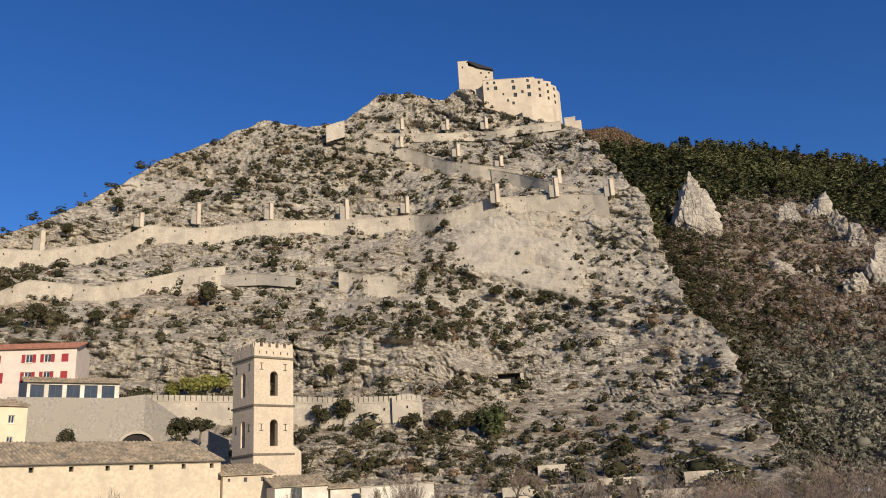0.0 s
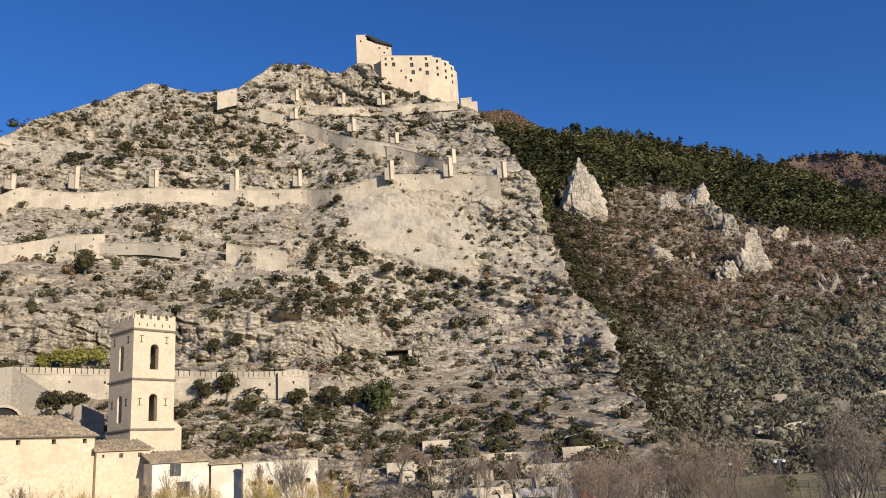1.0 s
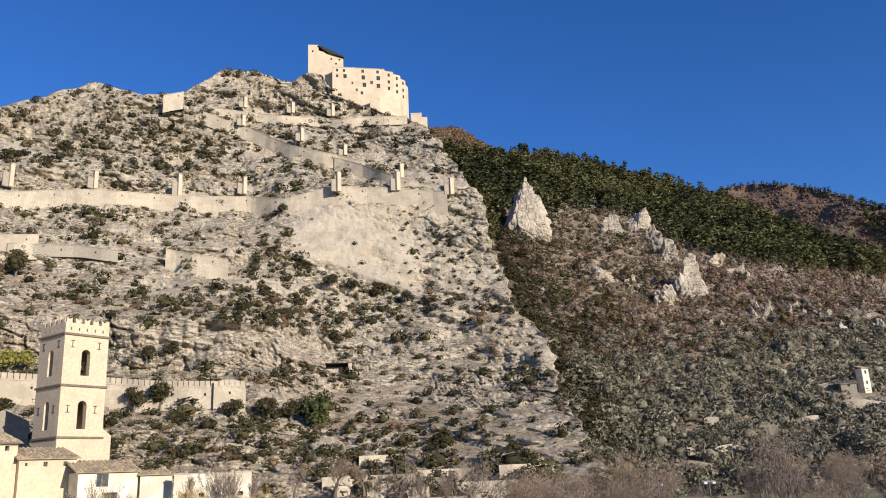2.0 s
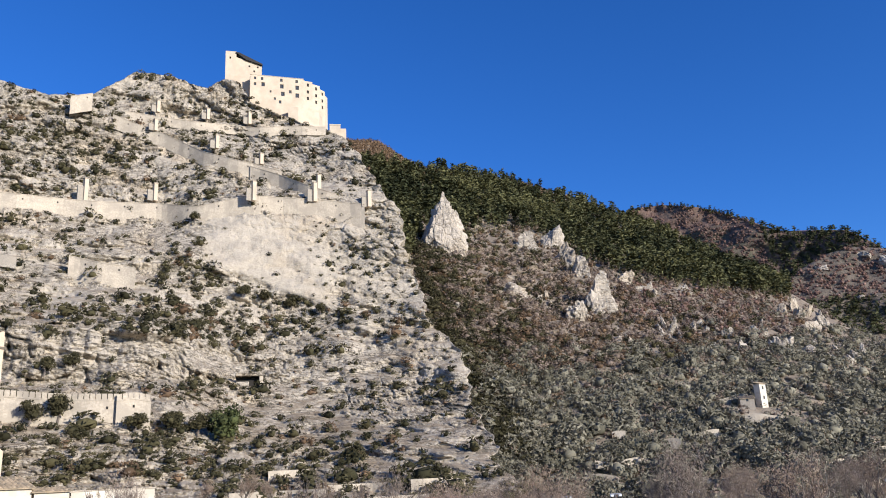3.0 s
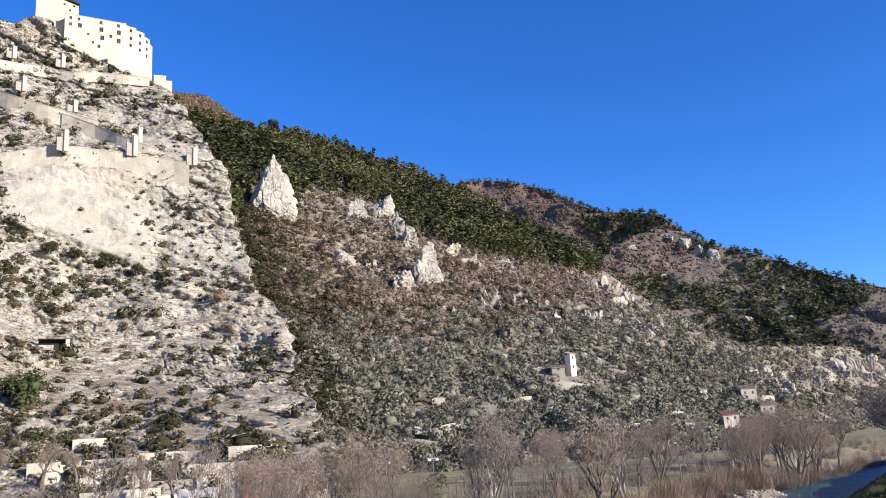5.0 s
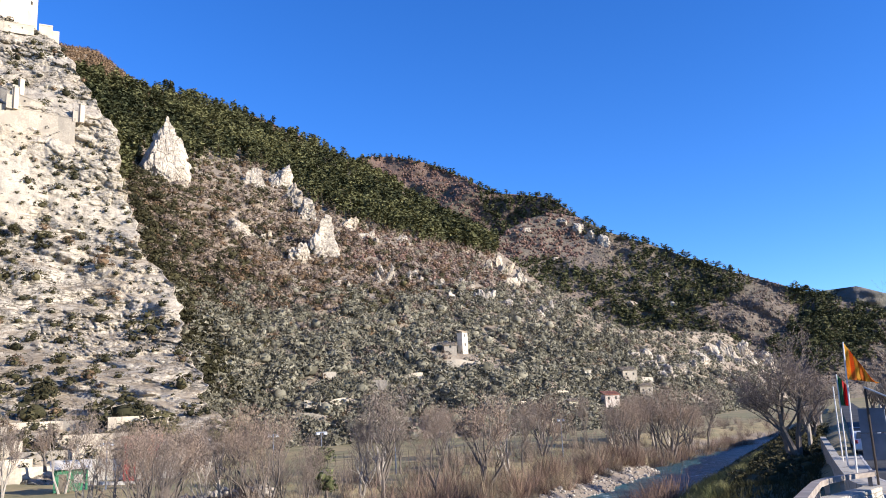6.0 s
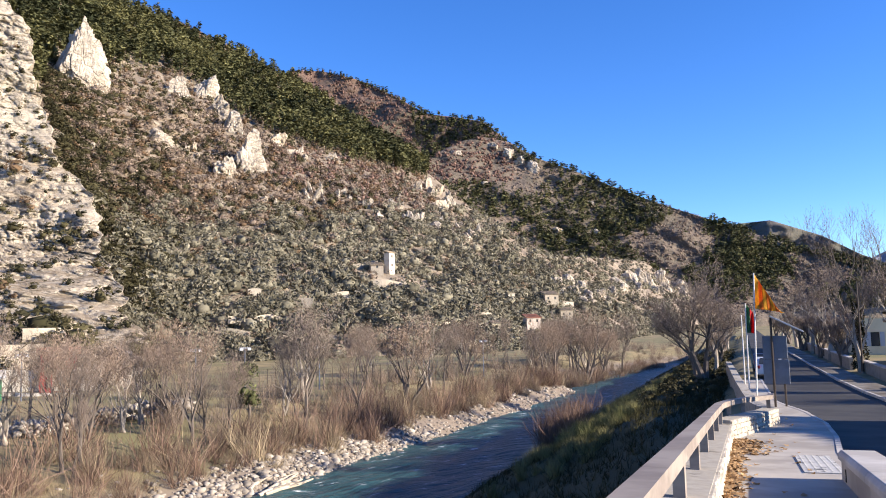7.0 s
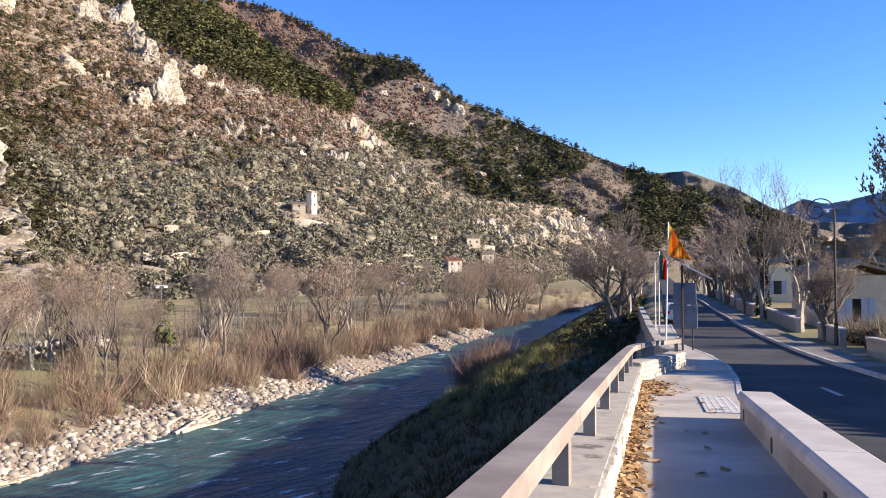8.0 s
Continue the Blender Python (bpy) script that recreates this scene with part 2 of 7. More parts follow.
def cells(x, y, z, seed=0):
    """Jointed blocks: a random value for each block, and how far a place lies from the joints."""
    bx, by, bz = (np.floor(v - 0.5).astype(np.int64) for v in (x, y, z))
    near = np.full(np.shape(x), 9.0)
    second = near.copy()
    value = np.zeros(np.shape(x))
    for dx in (0, 1):
        for dy in (0, 1):
            for dz in (0, 1):
                ix, iy, iz = bx + dx, by + dy, bz + dz
                jx, jy, jz = (lattice(ix, iy, iz, seed + k) for k in (1, 2, 3))
                d = np.sqrt((ix + 0.15 + 0.7 * jx - x) ** 2 + (iy + 0.15 + 0.7 * jy - y) ** 2 + (iz + 0.15 + 0.7 * jz - z) ** 2)
                second = np.minimum(second, np.maximum(near, d))
                value = np.where(d < near, lattice(ix, iy, iz, seed + 4), value)
                near = np.minimum(near, d)
    return value, second - near


def curve(pairs):
    xs, ys = np.array(pairs, float).T
    return lambda v: np.interp(v, xs, ys)


def sstep(v, a, b):
    t = np.clip((np.asarray(v, float) - a) / (b - a), 0, 1)
    return t * t * (3 - 2 * t)


def polar(az, el, d):
    """World place at a bearing, an elevation and a level distance from the viewpoint (arrays)."""
    a = np.radians(az)
    return d * np.sin(a), d * np.cos(a), EYE.z + d * np.tan(np.radians(el))


def grid_mesh(name, X, Y, Z, material, smooth=True):
    nu, nv = X.shape
    co = np.stack([X, Y, Z], -1).reshape(-1, 3)
    i = np.arange(nu * nv).reshape(nu, nv)
    f = np.stack([i[:-1, :-1], i[1:, :-1], i[1:, 1:], i[:-1, 1:]], -1).reshape(-1, 4)
    return raw_mesh(name, co, f, material, smooth)


def raw_mesh(name, co, f, material, smooth=False, tone=None):
    me = bpy.data.meshes.new(name)
    k = f.shape[1]
    me.vertices.add(len(co))
    me.vertices.foreach_set("co", np.ascontiguousarray(co, np.float32).ravel())
    me.loops.add(f.size)
    me.loops.foreach_set("vertex_index", np.ascontiguousarray(f, np.int32).ravel())
    me.polygons.add(len(f))
    me.polygons.foreach_set("loop_start", np.arange(0, f.size, k, dtype=np.int32))
    if smooth:
        me.polygons.foreach_set("use_smooth", np.ones(len(f), bool))
    me.materials.append(material)
    if tone is not None:
        at = me.attributes.new("tone", "FLOAT", "POINT")
        at.data.foreach_set("value", np.ascontiguousarray(tone, np.float32))
    me.update(calc_edges=True)
    me.validate()
    return new(name, me)


# ---------------------------------------------------------------- terrain
# The rocky fortress hill: profile of level distance by elevation angle, for its stepped flank and for its cliffed shoulder.
HILL_SKY = curve([(-60, 9), (-45, 12), (-36, 15.8), (-30, 18.0), (-24.5, 20.95), (-20.9, 22.95), (-15.8, 24.75), (-12.9, 26.0),
                  (-9.6, 25.6), (-7, 25.9), (-3.8, 27.9), (-1.2, 27.8), (1.2, 27.3), (2.2, 27.9), (3.4, 27.8), (4.2, 26.7),
                  (6.6, 25.6), (9.8, 24.8), (11.3, 24.0)])
HILL_EDGE = curve([(-4, 23.0), (0.4, 21.5), (3.6, 20.4), (7.4, 18.9), (10.6, 17.2), (13.8, 16.1), (18.2, 15.2), (22, 13.1), (24.2, 11.3), (29, 10.6)])
FLANK = curve([(-4, 118), (0, 138), (2, 150), (5, 164), (6.3, 170), (7.2, 184), (8.5, 189), (11, 193), (12, 210), (14.2, 231),
               (15.5, 236), (17.8, 258), (19.2, 266), (22, 284), (24.5, 298), (29, 316)])
SHOULDER = curve([(-4, 118), (0, 138), (3, 165), (6, 195), (9, 216), (11, 228), (13, 236), (17, 246), (20, 254), (21, 264), (24.5, 296), (29, 312)])


def hill_distance(az, el):
    w = sstep(az, -4, 5)
    return (FLANK(el) * (1 - w) + SHOULDER(el) * w) * (1 + 0.0022 * np.abs(np.minimum(az, 0)))


CLIFF_TOP = curve([(-40, 10.6), (-24, 11.2), (-16, 12.0), (-10, 12.6), (-6, 11.4), (0, 10.6), (6, 9.0)])


def slab_area(az, el):
    """The smooth face below the ascent, its foot dipping to the right."""
    return sstep(az, 0.4, 1.8) * sstep(-az, -10.8, -9.0) * sstep(el - (15.8 - 0.37 * az), -0.3, 0.5) * sstep(-el, -19.3, -18.6)


def shoulder_area(az, el):
    """The steep bare face between the slab and the hill's edge."""
    return sstep(az, 7.5, 9.5) * sstep(el, 11.8, 13.0) * sstep(-el, -21.5, -20.0)


def cliff_area(az, el):
    return sstep(-az, -6, -3) * sstep(el, 7.0, 7.8) * sstep(CLIFF_TOP(az) - el, 0, 0.8)


def hill_relief(az, el, d):
    x, y, z = polar(az, el, d)
    tilt = z + 0.18 * x
    wx = x + 1.6 * fbm(x / 6, y / 6, z / 6, 2, 51)
    wz = tilt + 0.9 * fbm(x / 7, y / 7, z / 4, 2, 52)
    rel = 4.0 * fbm(x / 34, y / 34, z / 30, 4, 3) + 1.5 * fbm(x / 8, y / 8, tilt / 7, 4, 9, ridged=True)
    cliff = cliff_area(az, el)
    rough = 0.25 + 1.15 * sstep(fbm(x / 24, y / 24, z / 15, 2, 53), -0.45, 0.45)
    for size, high, deep, seed in ((6.0, 1.5, 0.8, 200), (2.3, 0.62, 0.42, 220), (1.0, 0.26, 0.2, 240)):
        value, joint = cells(wx / size, y / size, wz / (size * 0.65), seed)
        rel = rel + rough * (high * (value - 0.5) + deep * sstep(-joint, -0.16, 0.0))
    # beds dipping to the right: short cliffs between sloping ledges
    dip = el + (0.10 + 0.26 * sstep(az, -6, 4)) * az + 0.55 * fbm(az / 7, el / 4, az * 0, 3, 81)
    for period, deep, seed in ((2.6, 6.0, 0.3), (0.9, 2.4, 0.0)):
        f = (dip / period + seed) % 1.0
        rel = rel + deep * (sstep(f, 0.62, 0.97) - f) * (0.55 + 0.6 * fbm(az / 4, el / 3, az * 0, 2, 83)) * (1 - 0.65 * cliff)
    rel = rel + cliff * (2.6 * fbm(x / 7, y / 7, z / 60, 3, 35, ridged=True) + 0.9 * fbm(x / 30, y / 30, tilt / 1.1, 2, 37))
    slab = slab_area(az, el)
    return rel * (1 - 0.66 * slab) * (1 - 0.45 * shoulder_area(az, el)) - 0.6 * slab


def hill_place(az, el, toward=0.0):
    """A place on the fortress hill, brought toward the valley by some metres."""
    az, el = np.asarray(az, float), np.asarray(el, float)
    d = hill_distance(az, el)
    return polar(az, el, d - toward)


nu, nv = 760, 430
u = np.interp(np.linspace(0, 1, nu), [0, 0.03, 1], [0, 0.37, 1])
v = np.linspace(0, 1, nv)
U, V = np.meshgrid(u, v, indexing="ij")
top_az = -60 + U * (11.3 + 60)
EL = -4 + V * (HILL_SKY(top_az) + 4)
AZ = -60 + U * (HILL_EDGE(EL) + 60)
AZ = AZ + sstep(U, 0.8, 1.0) * (0.55 * fbm(EL / 1.6, U * 9, U * 0, 4, 61) + 0.2 * fbm(EL / 0.35, U * 40, U * 0, 2, 62))
DI = hill_distance(AZ, EL)
DI = DI + hill_relief(AZ, EL, DI)
hx, hy, hz = polar(AZ, EL, DI)
hz += 1.1 * fbm(hx / 9, hy / 9, hz / 9, 3, 40) * V
# the back of the hill and its hidden right flank
back = [(hx[:, -1:] + bx * k, hy[:, -1:] + by * k, hz[:, -1:] - 4.0 * k) for k, bx, by in ((k, 1.0, 9.0) for k in range(1, 12))]
hx, hy, hz = (np.concatenate([a, *[b[i] for b in back]], 1) for i, a in enumerate((hx, hy, hz)))
side = [(hx[-1:] + 3.0 * k, hy[-1:] + 15 * k, hz[-1:] - 0.9 * k * k) for k in range(1, 8)]
hx, hy, hz = (np.concatenate([a, *[b[i] for b in side]], 0) for i, a in enumerate((hx, hy, hz)))
bare_face = np.zeros(hx.shape)
bare_face[:nu, :nv] = np.maximum(slab_area(AZ, EL), 0.6 * shoulder_area(AZ, EL))
hill = tagged(grid_mesh("fortress_hill", hx, hy, hz, ROCK, smooth=False), "bare grey limestone hill dotted with dark shrubs", "hill", kind="structure")

at_ = hill.data.attributes.new("smooth_rock", "FLOAT", "POINT")
at_.data.foreach_set("value", bare_face.ravel().astype(np.float32))

# The long valley side, with its foot beside the meadow along the river.
VALLEY_AZ = 66.0
SIDE_SKY = curve([(6, 24.4), (11.4, 24.1), (13.5, 24.0), (15.0, 23.0), (16.7, 21.9), (18.6, 21.8), (20.6, 21.2), (23.5, 20.7), (25.1, 20.2), (27.5, 19.2), (30.4, 17.9), (32.2, 17.0), (35.1, 15.2),
                  (37.9, 13.2), (40.2, 11.9), (41.8, 10.6), (45.9, 7.2), (49.6, 4.9), (55, 4.4), (60, 3.6), (66, 2.5), (80, 1.5)])


def side_distance(az, el):
    steep = 0.80
    x = np.sin(np.radians(VALLEY_AZ - az)) - np.tan(np.radians(el)) / steep
    d = 84.0 / np.maximum(x, 0.07)
    return d * (1 + 0.85 * sstep(-az, -52, -12))


def side_relief(az, el, d):
    x, y, z = polar(az, el, d)
    s = 0.6 + d / 500
    return s * (7 * fbm(x / 60, y / 60, z / 50, 4, 5) + 3.0 * fbm(x / 14, y / 14, z / 9, 4, 6, ridged=True))


def polar_hill(name, az0, az1, e0, sky, dist, relief, material, nu, nv, label):
    az, w = np.meshgrid(np.linspace(az0, az1, nu), np.linspace(0, 1, nv), indexing="ij")
    el = e0 + w * (sky(az) - e0)
    d = dist(az, el)
    x, y, z = polar(az, el, d + relief(az, el, d))
    d1 = dist(az[:, -1:], el[:, -1:])
    a = np.radians(az[:, -1:])
    more = [(x[:, -1:] + np.sin(a) * d1 * 0.05 * k, y[:, -1:] + np.cos(a) * d1 * 0.05 * k, z[:, -1:] - d1 * 0.012 * k) for k in range(1, 9)]
    x, y, z = (np.concatenate([p, *[b[i] for b in more]], 1) for i, p in enumerate((x, y, z)))
    return tagged(grid_mesh(name, x, y, z, material), label, "hill", kind="structure")


polar_hill("valley_side", 6, 80, -4.5, SIDE_SKY, side_distance, side_relief, SLOPE, 420, 170,
           "brown scrub valley side with terraces, boulders and pines")

RED_SKY = curve([(24, 15), (31.9, 17.9), (34, 17.9), (36.4, 17.4), (38.4, 16.6), (39.8, 15.9), (41.4, 15.0), (43, 14.8), (45.4, 14.4), (46.8, 13.3), (47.9, 12.0), (52, 9)])
SPUR_SKY = curve([(38, 9), (42.3, 12.4), (44, 13.1), (45.5, 13.3), (47.2, 12.9), (49.2, 11.7), (52.2, 10.5), (54.3, 9.5), (57.2, 8.2), (60, 7.1), (62, 6.3), (66, 4.6), (74, 2)])
FAR_SKY = curve([(54, 6), (60, 6.8), (62.1, 6.4), (64.5, 6.5), (67.5, 5.3), (69.6, 4.0), (72, 2.9), (90, 2)])
PEAK_SKY = curve([(66, 2.5), (69.6, 3.4), (71.7, 4.4), (73, 4.0), (74.3, 4.2), (78, 5), (95, 6), (120, 4)])


def big_relief(k):
    def fn(az, el, d):
        x, y, z = polar(az, el, d)
        return k * (30 * fbm(x / 160, y / 160, z / 140, 5, 8) + 12 * fbm(x / 60, y / 60, z / 60, 4, 12, ridged=True))
    return fn


polar_hill("oak_hill", 24, 54, 5, RED_SKY, lambda a, e: 1180 + 30 * (e - 5), big_relief(0.9), RED_SLOPE, 200, 90,
           "far hill covered in russet winter oak scrub")
polar_hill("wooded_spur", 38, 84, -3, SPUR_SKY, lambda a, e: 800 + 30 * e + 10 * (a - 38), big_relief(0.8), SPUR_SLOPE, 260, 110,
           "long wooded spur with pale rock outcrops")
polar_hill("far_ridge", 52, 96, -2, FAR_SKY, lambda a, e: 2000 + 30 * e, big_relief(2.0), FAR_SLOPE, 160, 60, "far wooded ridge")
# farthest range, its haze painted as a blue surface colour
polar_hill("distant_mountain", 64, 125, -1, PEAK_SKY, lambda a, e: 3600 + 30 * e, big_relief(3.0), HAZE_BLUE_SLOPE, 160, 50, "distant mountain range with blue haze in its colour")

# ---------------------------------------------------------------- ground, river, road
ALONG = bearing(VALLEY_AZ)
ACROSS = Vector((-ALONG.y, ALONG.x, 0))
ROAD_AZ = 62.4
ROAD = bearing(ROAD_AZ)
RIGHT = Vector((ROAD.y, -ROAD.x, 0))
PATH_Z = curve([(-300, 9.0), (-12, 9.0), (-6, 8.75), (0, 8.4), (10, 7.77), (20, 7.14), (28, 6.66), (34, 6.38), (40, 6.2), (50, 6.05), (80, 6.0), (900, 7.0)])


def bend(s):
    return -np.maximum(np.asarray(s, float) - 115, 0) ** 2 / 1000


WIDER = curve([(-400, 0), (118, 0), (138, 7), (155, 11), (190, 6.5), (220, 5.5), (320, 4)])


def near_ground(x, y):
    """Height of the ground by plan place (arrays)."""
    s, n = x * ALONG.x + y * ALONG.y, x * ACROSS.x + y * ACROSS.y
    ps, pq = x * ROAD.x + y * ROAD.y, x * RIGHT.x + y * RIGHT.y
    nb = n - bend(np.minimum(s, 320))
    rough = fbm(x / 5, y / 5, x * 0, 4, 77)
    far = np.interp(nb - WIDER(s), [24, 31, 33.5, 37, 46, 70, 400], [-1.2, -0.25, 0.8, 1.7, 3.0, 3.2, 3.4]) + 0.25 * rough * sstep(nb, 29, 34)
    pz = PATH_Z(ps)
    shelf = 4.4 * sstep(ps, 26, 44)
    off = np.maximum(-1.2 - pq, 0)
    drop = pz - 1.0 + 0.35 * sstep(ps, 26, 44) - 0.08 * np.minimum(off, shelf) - 0.50 * np.maximum(off - shelf, 0)
    near = np.where(pq > -1.2, pz - 0.25 - 0.75 * sstep(-pq, 0.5, 1.2), drop + 0.3 * rough * sstep(-pq, 1.5, 4))
    near = np.maximum(near, -1.2)
    near = np.where(nb > 24, -1.2, near)
    return np.maximum(far, near)


def axis(stops):
    out = []
    for (a, da), (b, db) in zip(stops, stops[1:]):
        k = max(2, int(abs(b - a) / da))
        out += list(np.linspace(a, b, k, endpoint=False))
    return np.array(out + [stops[-1][0]])


sa = axis([(-3500, 400), (-300, 30), (-40, 1.2), (140, 3), (330, 20), (700, 200), (4500, 200)])
na = axis([(-3500, 400), (-300, 30), (-40, 1.0), (60, 4), (160, 30), (500, 300), (4500, 300)])
S, N = np.meshgrid(sa, na, indexing="ij")
gx, gy = S * ALONG.x + N * ACROSS.x, S * ALONG.y + N * ACROSS.y
ground = grid_mesh("ground", gx, gy, near_ground(gx, gy), SOIL)
turf_side = sstep(-(gx * RIGHT.x + gy * RIGHT.y), 0.5, 1.5) * sstep(-(N - bend(np.minimum(S, 320))), -27, -24)
turf_at = ground.data.attributes.new("turf", "FLOAT", "POINT")
turf_at.data.foreach_set("value", turf_side.ravel().astype(np.float32))
bank_side = sstep(N - bend(np.minimum(S, 320)) - WIDER(S), 26, 29) * sstep(-(N - bend(np.minimum(S, 320)) - WIDER(S)), -37, -34)
bank_at = ground.data.attributes.new("gravel", "FLOAT", "POINT")
bank_at.data.foreach_set("value", bank_side.ravel().astype(np.float32))
tagged(ground, "winter meadow, stony banks and grassy road embankment", "ground", kind="structure")

# ---------------------------------------------------------------- river
def water_material():
    m = bpy.data.materials.new("river_water")
    m.use_nodes = True
    nt = m.node_tree
    n, l = nt.nodes, nt.links
    b = n["Principled BSDF"]
    b.inputs["Roughness"].default_value = 0.12
    b.inputs["IOR"].default_value = 1.33
    b.inputs["Specular IOR Level"].default_value = 0.1
    geo = n.new("ShaderNodeNewGeometry")
    mp = n.new("ShaderNodeMapping")
    mp.inputs["Rotation"].default_value = (0, 0, radians(VALLEY_AZ - 90))
    mp.inputs["Scale"].default_value = (0.45, 1.3, 1.0)
    l.new(geo.outputs["Position"], mp.inputs["Vector"])
    wave = n.new("ShaderNodeTexNoise")
    wave.inputs["Scale"].default_value = 1.1
    wave.inputs["Detail"].default_value = 7
    l.new(mp.outputs["Vector"], wave.inputs["Vector"])
    bp = n.new("ShaderNodeBump")
    bp.inputs["Strength"].default_value = 0.9
    bp.inputs["Distance"].default_value = 0.45
    l.new(wave.outputs["Fac"], bp.inputs["Height"])
    l.new(bp.outputs["Normal"], b.inputs["Normal"])
    foam = n.new("ShaderNodeTexNoise")
    foam.inputs["Scale"].default_value = 0.8
    foam.inputs["Detail"].default_value = 9
    foam.inputs["Roughness"].default_value = 0.72
    l.new(mp.outputs["Vector"], foam.inputs["Vector"])
    r = n.new("ShaderNodeMapRange")
    r.inputs["From Min"].default_value = 0.575
    r.inputs["From Max"].default_value = 0.66
    l.new(foam.outputs["Fac"], r.inputs["Value"])
    deep = n.new("ShaderNodeMix")
    deep.data_type = "RGBA"
    deep.inputs["A"].default_value = (0.014, 0.05, 0.06, 1)
    deep.inputs["B"].default_value = (0.045, 0.115, 0.12, 1)
    l.new(wave.outputs["Fac"], deep.inputs["Factor"])
    x = n.new("ShaderNodeMix")
    x.data_type = "RGBA"
    l.new(r.outputs["Result"], x.inputs["Factor"])
    l.new(deep.outputs["Result"], x.inputs["A"])
    x.inputs["B"].default_value = (0.62, 0.66, 0.66, 1)
    l.new(x.outputs["Result"], b.inputs["Base Color"])
    rr = n.new("ShaderNodeMapRange")
    rr.inputs["To Min"].default_value = 0.3
    rr.inputs["To Max"].default_value = 0.8
    l.new(r.outputs["Result"], rr.inputs["Value"])
    l.new(rr.outputs["Result"], b.inputs["Roughness"])
    return m


WATER = water_material()
sw, nw = np.meshgrid(axis([(-200, 10), (-20, 0.7), (120, 2), (330, 2)]), np.linspace(2, 50, 72), indexing="ij")
nw = nw + bend(np.minimum(sw, 320))
wx, wy = sw * ALONG.x + nw * ACROSS.x, sw * ALONG.y + nw * ACROSS.y
wz = 0.10 * fbm(sw / 4, nw / 1.6, sw * 0, 4, 90)
tagged(grid_mesh("river", wx, wy, wz, WATER), "rippled blue-green mountain river with white riffles", "river", kind="structure")

# ---------------------------------------------------------------- plants and rocks on the slopes
rng = np.random.default_rng(11)


def ico_template(sub, jitter, seed, squash=1.0):
    bm = bmesh.new()
    bmesh.ops.create_icosphere(bm, subdivisions=sub, radius=1.0)
    r = np.random.default_rng(seed)
    co = np.array([v.co for v in bm.verts])
    co *= (1 + jitter * r.uniform(-1, 1, (len(co), 1)))
    co[:, 2] *= squash
    f = np.array([[v.index for v in p.verts] for p in bm.faces])
    bm.free()
    return co, f


def leaf_tris(n, r, spread, size, lobes, low=-0.5):
    """n small triangles on a lumpy shell."""
    d = r.normal(size=(n, 3))
    d /= np.linalg.norm(d, axis=1)[:, None]
    d[:, 2] = np.where(d[:, 2] < low, -d[:, 2], d[:, 2])
    lob = r.normal(size=(lobes, 3))
    lob /= np.linalg.norm(lob, axis=1)[:, None]
    rad = 0.72 + spread * np.max(d @ lob.T, axis=1)[:, None] * r.uniform(0.6, 1.1, (n, 1))
    c = d * rad
    a = r.normal(size=(n, 3)) * size
    b = r.normal(size=(n, 3)) * size
    co = np.stack([c + a, c + b, c - (a + b) * 0.7], 1).reshape(-1, 3)
    return co, np.arange(3 * n).reshape(-1, 3)


def merge(*parts_):
    cos, fs, o = [], [], 0
    for co, f in parts_:
        cos.append(co)
        fs.append(f + o)
        o += len(co)
    return np.concatenate(cos), np.concatenate(fs)


def shrub_template(seed, leaves=44, squash=0.8, leaf=0.21):
    r = np.random.default_rng(seed)
    core = ico_template(1, 0.28, seed)
    core = (core[0] * 0.58, core[1])
    co, f = merge(core, leaf_tris(leaves, r, 0.42, leaf, 5))
    co = co * (1, 1, squash)
    co[:, 2] += 0.45
    return co, f


def twig_template(seed, blades=60, open_=0.55, width=0.02):
    """Bare upright stems fanning out from a stool."""
    r = np.random.default_rng(seed)
    base = r.normal(size=(blades, 3)) * (0.22, 0.22, 0)
    tip = base + np.stack([r.normal(size=blades) * open_, r.normal(size=blades) * open_, r.uniform(0.8, 2.0, blades)], 1)
    w = r.normal(size=(blades, 3)) * width
    mid = (base + tip) / 2 + r.normal(size=(blades, 3)) * 0.15
    co = np.stack([base - w, base + w, mid - w * 0.8, mid + w * 0.8, tip], 1).reshape(-1, 3)
    k = np.arange(blades)[:, None] * 5
    f = np.concatenate([k + [0, 1, 2], k + [1, 3, 2], k + [2, 3, 4]], 0)
    return co, f


def pine_template(seed, clumps=9, per=6, wide=0.125, leaf=0.062):
    """A pine with a bare lower trunk and a rounded crown of needle clumps."""
    r = np.random.default_rng(seed)
    a = np.linspace(0, 2 * np.pi, 5)[:-1]
    cos = [np.concatenate([np.stack([0.016 * np.cos(a), 0.016 * np.sin(a), a * 0], 1), [[0, 0, 0.95]]])]
    fs = [np.array([[i, (i + 1) % 4, 4] for i in range(4)])]
    o = 5
    for k in range(clumps):
        z = 0.40 + 0.56 * (k + r.uniform(0, 0.8)) / clumps
        rad = wide * math.sqrt(max(0.05, 1 - ((z - 0.60) / 0.42) ** 2))
        th = k * 2.4 + r.uniform(-0.5, 0.5)
        q = rad * r.uniform(0.25, 0.75)
        c = np.array([q * np.cos(th), q * np.sin(th), z])
        mid = c + r.normal(size=(per, 3)) * (0.42 * rad, 0.42 * rad, 0.035)
        p0, p1 = (r.normal(size=(per, 3)) * (leaf, leaf, leaf * 0.6) for _ in range(2))
        cos.append(np.stack([mid + p0, mid + p1, mid - (p0 + p1) * 0.8], 1).reshape(-1, 3))
        fs.append(np.arange(3 * per).reshape(-1, 3) + o)
        o += 3 * per
    return np.concatenate(cos), np.concatenate(fs)


